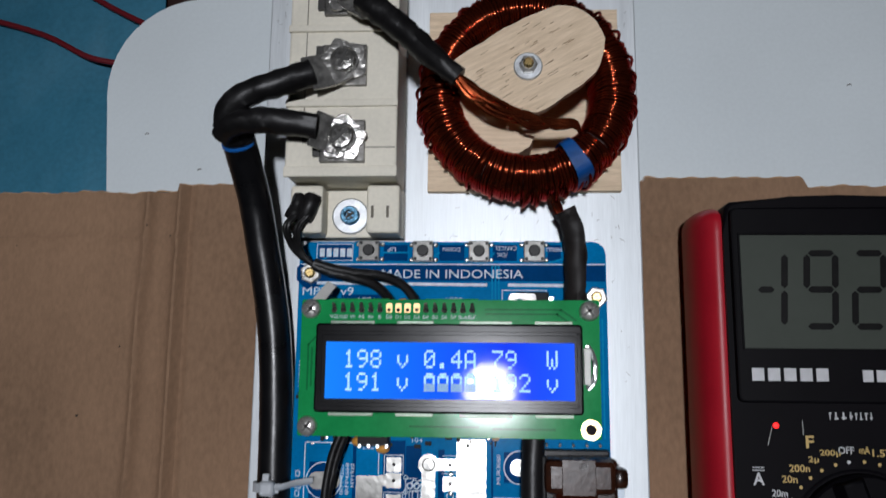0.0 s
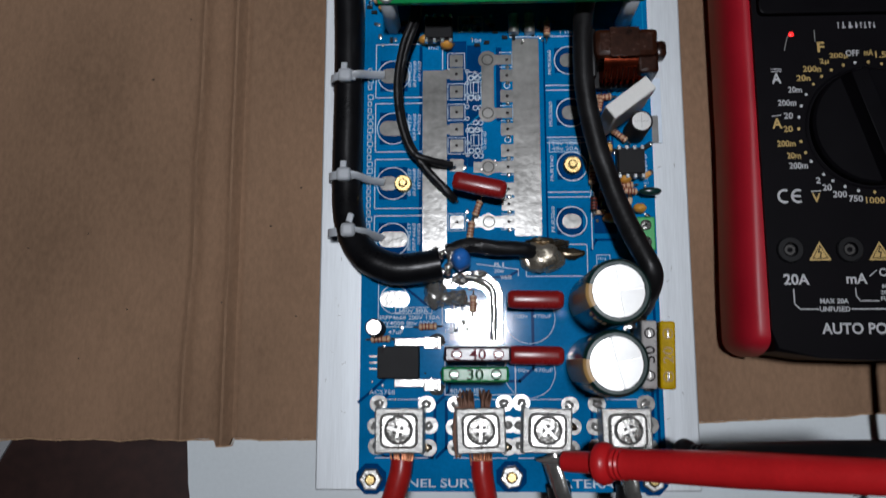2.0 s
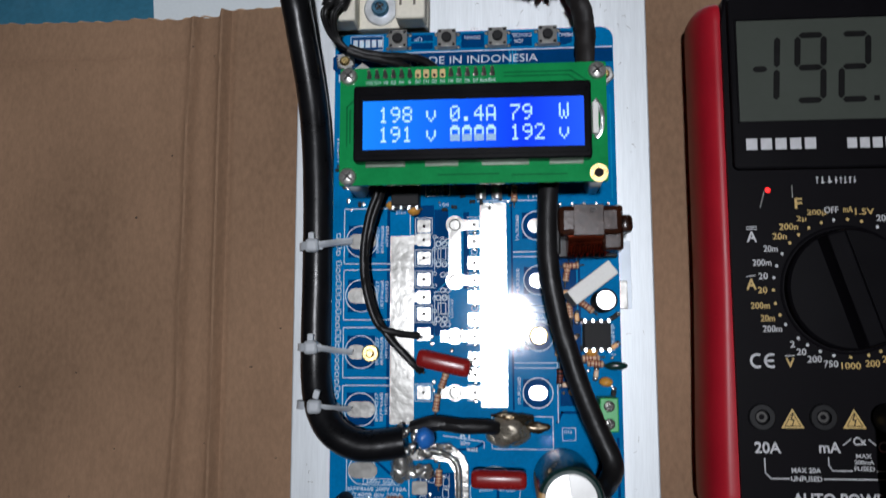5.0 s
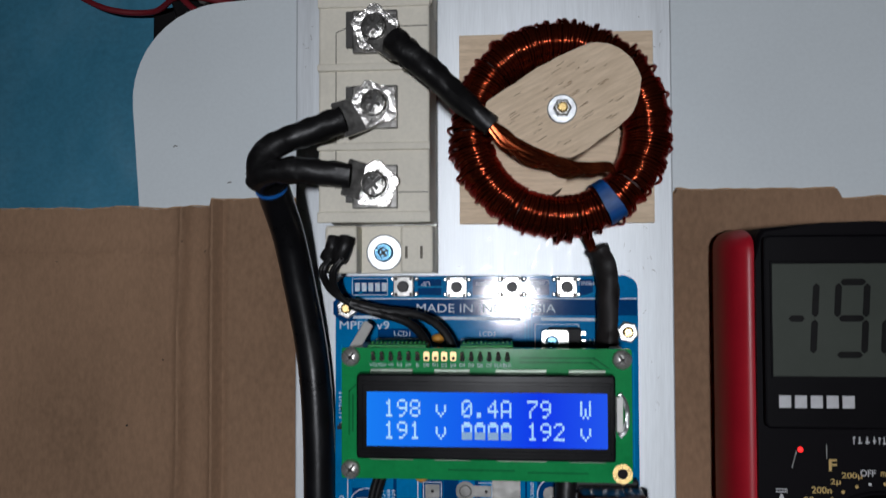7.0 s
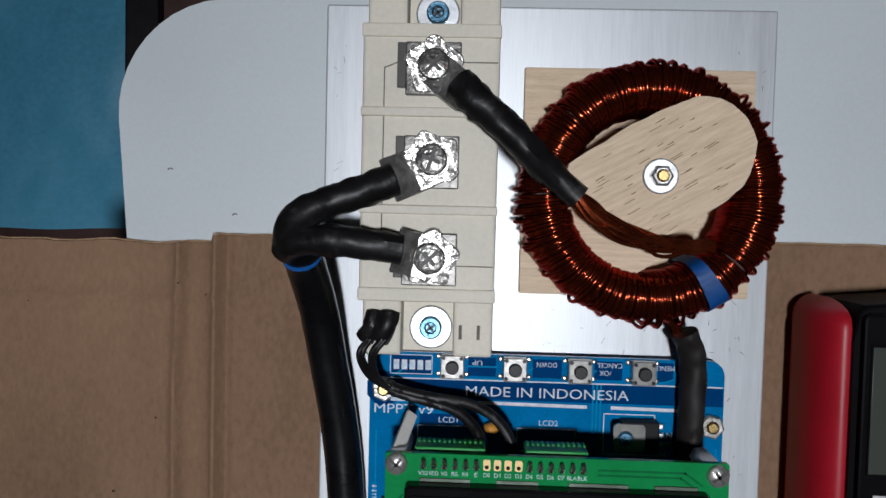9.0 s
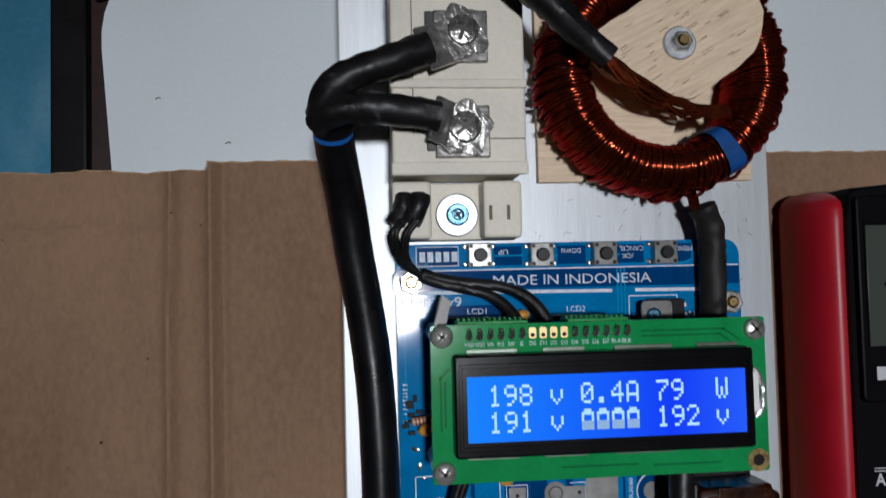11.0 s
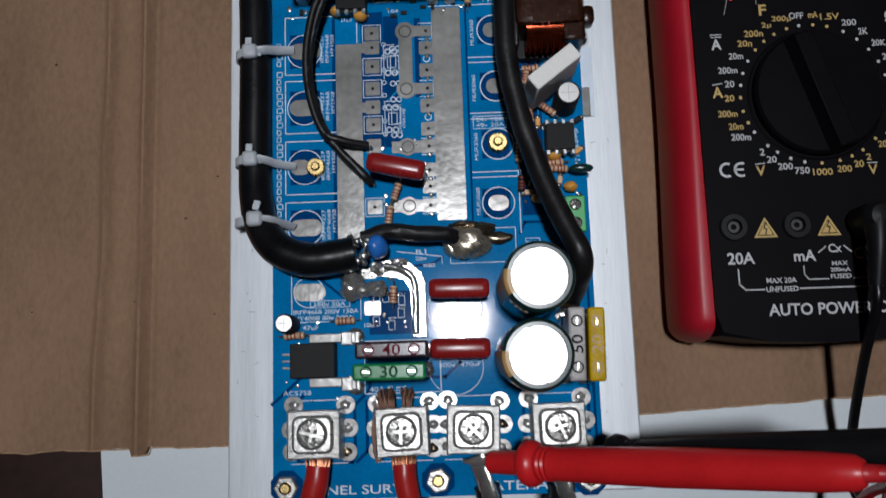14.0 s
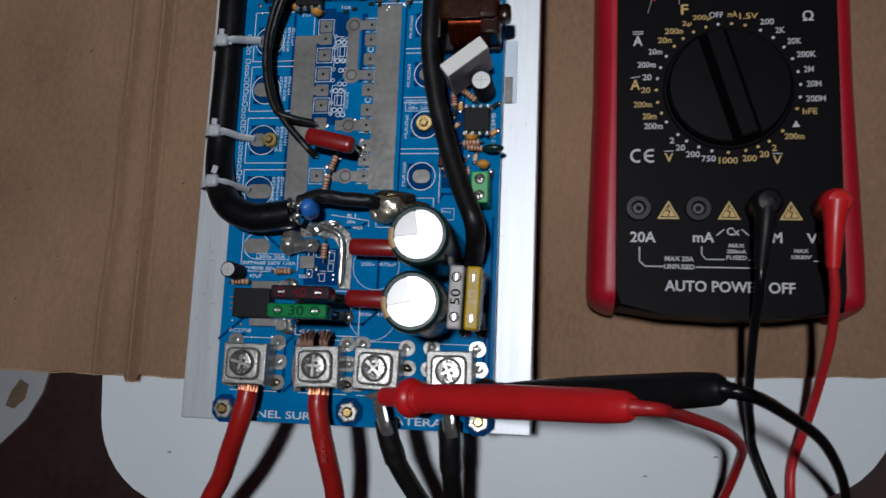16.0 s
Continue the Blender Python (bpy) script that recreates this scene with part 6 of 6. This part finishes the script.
def multimeter():
    m = thing("multimeter", 119.6, 124, -39, "black digital multimeter in a red rubber holster", "multimeter")
    body = [(-35.4, -80), (-34.6, -86.6), (-20, -88.8), (0, -89.6), (20, -88.8), (34.6, -86.6), (35.4, -80), (35.4, 78), (34.6, 86), (33, 88), (15, 89.6), (0, 90), (-15, 89.6), (-33, 88), (-34.6, 86), (-35.4, 78)]
    part("case", prism(body, 2.0, 28.2, 1.2, seg=3), M["meter_black"], m, "matt black case")
    for s in (-1, 1):
        rail = bmesh.new()
        section = ((35.3, 1.0), (40.0, 0.4), (42.0, 3.0), (42.9, 8.0), (43.0, 13.0), (42.5, 18.0), (41.4, 22.0), (39.8, 24.9), (38.0, 26.4), (36.4, 26.9), (35.3, 26.6))
        prev = None
        for i in range(41):
            y = -88.0 + 176.5 * (0.5 - 0.5 * math.cos(math.pi * i / 40))
            flare = 1.6 * min(1.0, max(0.0, (-y - 10) / 60))
            e = max(0.0, abs(y - 0.25) - 82.2) / 6.1
            f = math.sqrt(max(0.02, 1 - e * e))
            row = [rail.verts.new((s * (35.3 + (x - 35.3 + (flare if x > 36 else 0)) * f), y, 0.4 + (z - 0.4) * (0.35 + 0.65 * f))) for x, z in section]
            if prev:
                for k in range(len(section)):
                    q = (k + 1) % len(section)
                    rail.faces.new((prev[k], prev[q], row[q], row[k]))
            else:
                rail.faces.new(row)
            prev = row
        rail.faces.new(prev)
        part("holster_rail", rail, M["holster"], m, "red rubber holster side")
    part("top_panel", prism(rrect(0, 56, 67.5, 59.5, 2, 4), 27.5, 30.4, 0.7), M["meter_gloss"], m, "raised glossy display surround")
    win = part("display_window", box(0, 59.6, 30.4, 62.6, 34.6, 0.5, 0.2), M["glass_lcd"], m, "grey-green liquid crystal display")
    part("window_rim", box(0, 76.9 + 0.5, 30.5, 63.6, 0.6, 0.5, 0.1, 1, box(-31.6, 59.6, 30.5, 0.6, 35.4, 0.5, 0.1, 1)), M["meter_gloss"], win, "thin raised window edge")
    for ch, x, w, h in (("-", -27.6, 5.6, 22), ("1", -28.4, 9.0, 22.2), ("9", -12.8, 8.4, 22.2), ("2", 1.4, 8.4, 22.2)):
        for dg in seven(ch, 0, 0, w, h):
            part("digit_segment", dg, M["segment"], win, "dark segment of a digit", (x, 49, 30.67))
    part("decimal_point", box(12.6, 49.2, 30.69, 1.8, 1.8, 0.08), M["segment"], win)
    # maker's plate and model code as plain strokes
    for x0, x1, y, h in ((-30.2, -6.8, 34.6, 4.2), (2, 22, 34.4, 3.8)):
        n = 5
        for k in range(n):
            w = (x1 - x0) / n
            part("maker_bar", box(x0 + w * (k + 0.5), y, 30.42, w * 0.76, h * 0.9, 0.1), M["white_ink"], m, "plain white bar of a maker's name" if k == 0 else "")
    code = word_bars(-7.6, 6.6, 22.6, 2.2, 28.22, 8)
    part("code_bars", code, M["white_ink"], m, "small white strokes of a model code")
    part("indicator", lathe([(0.9, 28.1), (0.8, 28.5), (0.3, 28.7)], 12), M["led"], m, "small lit red indicator", (-22.8, 19.6, 0))
    cx, cy = 0.4, -13.4
    ring = part("dial_base", lathe([(20.9, 28), (20.9, 28.5), (20.2, 28.9)], 48), M["meter_black"], m, "", (cx, cy, 0))
    dial = part("dial", lathe([(19.8, 28.6), (19.6, 31.4), (18.8, 32.2), (0.5, 32.4)], 48), M["meter_gloss"], m, "round black selector dial", (cx, cy, 0))
    grip = bmesh.new()
    box(0, 0, 33.8, 37.5, 10.5, 4.4, 0.8, bm=grip)
    for v in grip.verts:
        if v.co.z > 34.5:
            v.co.y *= 0.62
        if abs(v.co.x) > 10:
            v.co.y *= 0.9
    part("grip", grip, M["meter_gloss"], dial, "raised finger grip", (0, 0, 0), (0, 0, -73))
    part("pointer", box(14.5, 0, 36.0, 6, 0.6, 0.12), M["meter_black"], dial, "", (0, 0, 0), (0, 0, 107))
    dot = mesh_of("mark", lathe([(0.52, 28.15), (0.52, 28.26)], 10), M["white_ink"])
    ydot = mesh_of("mark", lathe([(0.52, 28.15), (0.52, 28.26)], 10), M["gold_ink"])
    marks = ((97, "OFF", 0), (107, "200\u00b5", 1), (118, "2\u00b5", 1), (128, "200n", 1), (138, "20n", 1), (149, "20m", 0), (160, "200m", 0), (170, "20", 0), (180, "20", 1), (191, "200m", 1), (202, "20m", 1),
             (211, "200m", 0), (226, "2", 0), (235, "20", 0), (246, "200", 0), (257, "750", 0), (270, "1000", 1), (284, "200", 1), (294, "20", 1), (304, "2", 1), (318, "200m", 1), (341, "hFE", 1),
             (352, "200M", 0), (3, "20M", 0), (14, "2M", 0), (26, "200K", 0), (38, "20K", 0), (50, "2K", 0), (62, "200", 0), (75, "1.5V", 1), (86, "mA", 1))
    for a, w, yel in marks:
        c, s = math.cos(radians(a)), math.sin(radians(a))
        part("mark", ydot if yel else dot, M["white_ink"], m, "", (cx + 22.9 * c, cy + (22.9 if s > -0.3 else 21.7) * s, 0))
        half = 0.72 * len(w)
        text("range", w, cx + (24.9 + half) * c if abs(c) > 0.5 else cx + 26.4 * c * 1.04, cy + (26.3 if s > -0.3 else 24.4) * s, 1.5 * len(w), 2.1, 28.22, M["gold_ink"] if yel else M["white_ink"], m, bold=0.015)
    ce = bmesh.new()
    arc(-28.6, -36.2, 2.0, 0.75, 28.22, 62, 298, 20, bm=ce)
    arc(-24.2, -36.2, 2.0, 0.75, 28.22, 62, 298, 20, bm=ce)
    lines([(-26.0, -36.2, -23.8, -36.2)], 0.7, 28.22, bm=ce)
    part("conformity_mark", ce, M["white_ink"], m, "white rounded conformity letters")
    tri_ = part("mark_triangle", prism([(-1.2, -1), (1.2, -1), (0, 1.2)], 0, 0.1), M["white_ink"], m, "", (cx + 24.5 * math.cos(radians(330)), cy + 24.5 * math.sin(radians(330)), 28.15))
    for w, x, y, ww, hh, yel in (("F", -13.2, 15.0, 2.4, 3.6, 1), ("A", -28.6, 4.2, 3.2, 3.6, 0), ("A", -29.4, -11.4, 3.2, 3.6, 1), ("V", -18.4, -36.8, 2.8, 3.0, 1), ("V", 15.6, -37.6, 2.8, 3.0, 1),
                                 ("\u03a9", 26.2, 11.5, 3.4, 3.6, 0), ("20A", -26.7, -63.6, 8.2, 3.6, 0), ("mA", -7.6, -63.4, 6.6, 3.4, 0), ("Cx", 1.6, -61.4, 4.0, 2.6, 0), ("COM", 11.8, -63.2, 9.4, 3.6, 0),
                                 ("V\u03a9", 27.2, -63.2, 6.6, 3.6, 0), ("AUTO POWER OFF", 0.2, -79.4, 40, 3.6, 0), ("MAX 20A", -15.2, -70.6, 9.0, 1.6, 0), ("UNFUSED", -15.2, -73.2, 9.6, 1.6, 0),
                                 ("MAX", 2.6, -66.0, 4.8, 1.3, 0), ("200mA", 2.6, -67.9, 6.0, 1.3, 0), ("FUSED", 2.6, -69.9, 6.2, 1.4, 0), ("MAX", 22.2, -67.4, 4.4, 1.3, 0), ("1000V", 22.2, -69.4, 6.0, 1.3, 0)):
        text("lettering", w, x, y, ww, hh, 28.22, M["gold_ink"] if yel else M["white_ink"], m, bold=0.02)
    rules = bmesh.new()
    lines([(-27.8, -67, -27.8, -71.5), (-27.8, -71.5, -26, -73.2), (-26, -73.2, -20.6, -73.2), (-9.8, -73.2, 10.4, -73.2), (10.4, -73.2, 10.4, -67)], 0.4, 28.24, bm=rules)
    lines([(-8.2, -66.6, -8.2, -69), (-8.2, -69, -7, -70.6), (-7, -70.6, -1.2, -70.6), (6.4, -70.6, 10, -70.6), (26, -70.6, 31, -70.6), (31, -70.6, 31, -66.6), (-3.4, -62.6, -1.2, -60.8), (4.4, -60.8, 6.4, -62.6)], 0.35, 28.24, bm=rules)
    lines([(-30.2, 6.6, -27.0, 6.6), (-30.2, 7.4, -27.0, 7.4), (-30.8, -9.0, -28, -8.6), (-19.8, -34.7, -17.0, -34.5), (14.2, -35.5, 17.0, -35.5)], 0.3, 28.24, bm=rules)
    tagged(part("printed_rules", rules, M["white_ink"], m), kind="stuff")
    for x in (-18.6, 0.4, 19.4):
        w = part("warning", prism([(-3.6, -2.9), (3.6, -2.9), (0, 3.3)], 28.15, 28.26), M["gold_ink"], m, "gold warning triangle", (x, -54.6, 0))
        part("inner_triangle", prism([(-2.6, -2.3), (2.6, -2.3), (0, 2.2)], 28.26, 28.28), M["meter_black"], w)
        part("inner_face", prism([(-2.2, -2.05), (2.2, -2.05), (0, 1.75)], 28.28, 28.30), M["gold_ink"], w)
        part("bolt_mark", lines([(0.2, 1.6, -0.5, -0.2), (-0.5, -0.2, 0.4, -0.2), (0.4, -0.2, -0.1, -1.9)], 0.35, 28.32, 0.06), M["ink"], w)
    for x in (-28.2, -9.2, 10.4, 29.4):
        j = part("jack", lathe([(2.2, 28.1), (4.3, 28.1), (4.3, 28.9), (3.9, 29.3), (2.4, 29.3), (2.2, 28.6)], 28, close=True), M["blackplastic"], m, "recessed black socket", (x, -54.0, 0))
        part("contact", lathe([(0.9, 27.9), (1.7, 27.9), (1.7, 28.5), (0.9, 28.5)], 18, close=True), M["slot"], j, "dull metal socket contact")
    lines_b = lines([(-24, 19, -25.4, 14), (-15, 21, -15, 17)], 0.18, 28.22)
    part("scratches", lines_b, M["score"], m, "faint scratches on the case")
    return m


multimeter()


def plug_lead(name, label, material, sheath, x, elbow, pts, seed):
    o = Vector((x, 70, -10))
    p = thing(name, o.x, o.y, o.z, label, "test lead")
    rel = lambda some: [tuple(Vector(q) - o) for q in some]
    part("plug", lathe([(3.8, 0), (4.6, 1), (4.8, 8), (4.4, 11), (3.2, 12.6), (1, 13)], 24), material, p, "right-angle banana plug")
    part("boot", tube(rel(elbow), 2.8, 14, 6, ends=(4.0, 2.0)), material, p, "ribbed strain relief")
    ribs = bmesh.new()
    for k in range(5):
        c = Vector(elbow[-1]) * (k / 6 + 0.1) + Vector(elbow[0]) * (0.9 - k / 6)
        tube([tuple(c - o + Vector((0, 0.5, 0))), tuple(c - o - Vector((0, 0.5, 0)))], 3.3 - 0.22 * k, 14, 1, bm=ribs)
    part("boot_ribs", ribs, material, p)
    part("lead", tube(rel(pts), 1.55, 12, 7, 0.02, seed), sheath, p)
    return p


plug_lead("test_lead", "black test lead plugged into the multimeter", M["blackprobe"], M["rubber"], 129.4, [(129.2, 70, -1), (128.4, 62, 0), (127.2, 50, -1)],
          [(127.4, 52, -1), (127.0, 44, -2), (127.2, 30, -12), (128.2, 10.4, -25), (130.4, 0, -33), (132.6, -8.6, -39), (140, -27, -40.6), (148, -44, -50), (156, -62, -150), (160, -90, -330)], 2)
plug_lead("test_lead", "red test lead plugged into the multimeter", M["probe"], M["redlead"], 149.4, [(149.0, 70, 0), (148.2, 62, 0.5), (147.8, 50, -0.5)],
          [(147.8, 51, -0.5), (149.2, 42, -4), (150.2, 30, -12), (150.1, 15, -25), (148.4, 0, -36), (145.2, -13, -40.6), (144.6, -25, -41), (146, -42, -50), (150, -60, -150), (150, -90, -330)], 3)


# ---- probes ----
def probe(name, label, tip, end, body_mat, lead_mat, lead_pts, seed):
    tip, end = Vector(tip), Vector(end)
    p = thing(name, tip.x, tip.y, tip.z, label, "test probe")
    d = end - tip
    L = d.length
    q = d.to_track_quat("Z", "Y").to_euler()
    turn = tuple(math.degrees(a) for a in q)
    part("needle", lathe([(0.4, -9), (1.0, -6), (1.0, 0.5)], 12), M["steel"], p, "steel needle", (0, 0, 0), turn)
    part("handle", lathe([(2.2, 0), (2.9, 0.8), (3.1, 9), (3.6, 11), (5.4, 11.8), (5.9, 13.2), (5.4, 14.8), (4.1, 15.8), (4.3, 17), (3.9, 17.6), (4.3, 18.4), (3.9, 19), (4.3, 19.8), (4.0, 21), (4.3, 30), (4.5, 50), (4.0, L - 8), (3.5, L - 1.5), (2.6, L)], 28),
         body_mat, p, "moulded handle with finger guard", (0, 0, 0), turn)
    part("lead", tube([tuple(Vector(k) - tip) for k in lead_pts], 1.5, 12, 7, 0.02, seed), lead_mat, p)
    part("boot", tube([tuple(d * 0.985), tuple(d * 1.0), tuple(Vector(lead_pts[1]) - tip)], 1.9, 12, 4, ends=(2.2, 1.6)), lead_mat, p)
    return p


probe("red_probe", "red test probe leaning on a battery terminal", (14.1, 6.0, 13.0), (83.7, 8.9, 69.4), M["probe"], M["redlead"],
      [(83.5, 8.9, 69.2), (89.5, 8.6, 69), (96, 6.9, 56), (109, 2.6, 35), (118, -3, 12), (121.5, -9, -8), (120.7, -21.6, -26), (116, -36, -38), (112, -50, -90), (110, -80, -330)], 1)
probe("black_probe", "black test probe leaning on a battery terminal", (36.6, 6.2, 13.0), (102.3, 13.8, 73.0), M["blackprobe"], M["rubber"],
      [(102.1, 13.8, 72.8), (108, 12.6, 72), (117.1, 9.4, 58), (133.6, 1.7, 30), (146, -8, 4), (156, -19, -22), (160, -30, -38), (165, -48, -80), (170, -80, -330)], 5)


# ---- clutter on the floor behind ----
case = thing("tool_case", 108, 452, FLOOR, "red painted metal case lying on the floor", "case")
part("body", box(0, 0, 20, 232, 132, 40, 3), M["redbox"], case)
part("lid_edge", box(0, -66.4, 26, 230, 1.6, 3, 0.5), M["redbox"], case)
part("latch", box(70, -67, 22, 5, 2.4, 24, 0.5), M["dull"], case)
rn = random.Random(14)
for k, (x, y, w, d, h) in enumerate(((-170, 392, 62, 46, 26), (-104, 404, 50, 40, 34), (-52, 396, 40, 52, 22), (-226, 408, 34, 40, 30), (-140, 356, 34, 26, 14), (-70, 352, 30, 20, 12))):
    bx = thing("dark_case", x, y, FLOOR, "dark plastic part in the clutter on the floor", "clutter", group="dark clutter", rz=rn.uniform(-20, 20))
    part("body", box(0, 0, h / 2, w, d, h, 2), M["dull"], bx)
    part("ridge", box(0, 0, h + 0.6, w * 0.8, d * 0.18, 1.2, 0.4), M["brown"], bx)
    part("knob", lathe([(4, h), (4, h + 4), (3, h + 5)], 16), M["tin"] if k % 2 else M["dull"], bx, "", (w * 0.25, -d * 0.28, 0))
solid("black_strip", box(0, 0, 5, 24, 170, 10, 2), M["dull"], -252, 318, FLOOR, "black plastic strip beside the blue tarpaulin", "strip")
solid("yellow_clip", prism([(-14, -9), (-10, 8), (2, 9), (14, -2), (10, -9)], 0, 14, 1.5), M["yellow"], -213, 362, FLOOR, "yellow plastic clip lying among the clutter", "clip")
for nm, lab, pts, r, mt in (("loose_wire", "loose thin red wire across tarpaulin and clutter", [(-420, 446, 12), (-345, 424, 12), (-300, 402, 14), (-262, 398, 14), (-232, 402, 34), (-198, 396, 36), (-158, 388, 32), (-108, 380, 42), (-60, 384, 30)], 2.3, "red_bg"),
                            ("loose_wire", "loose thin red wire across tarpaulin and clutter", [(-330, 470, 12), (-290, 446, 12), (-245, 420, 20), (-228, 398, 34), (-200, 377, 32), (-165, 360, 20), (-120, 352, 6)], 2.3, "red_bg"),
                            ("loose_wire", "bare copper wire end in front of red case", [(-10, 405, 48), (-5, 396, 46), (4, 384, 40), (10, 374, 30)], 3.0, "copper"),
                            ("loose_wire", "dark grey cable crossing the red case", [(20, 372, 40), (42, 380, 44), (58, 392, 46), (70, 404, 46), (80, 440, 46)], 3.2, "dull")):
    o = Vector(pts[0])
    solid(nm, tube([tuple(Vector(p) - o) for p in pts], r, 9, 6), M[mt], o.x, o.y, FLOOR + o.z, lab, "wire", group="loose wires")
ws = thing("plastic_sheet", -395, -22, FLOOR, "white plastic sheet with a brown patch", "sheet")
part("sheet", prism([(-90, 60), (46, 60), (46, 28), (40, 2), (28, -20), (6, -42), (-90, -70)], 0, 2.5, 0.5), M["paper"], ws)
part("patch", prism([(12, 2), (19, 12), (27, 8), (25, -4), (16, -12), (8, -10)], 2.4, 3.0, 0.2), M["stain"], ws, "brown stained patch")
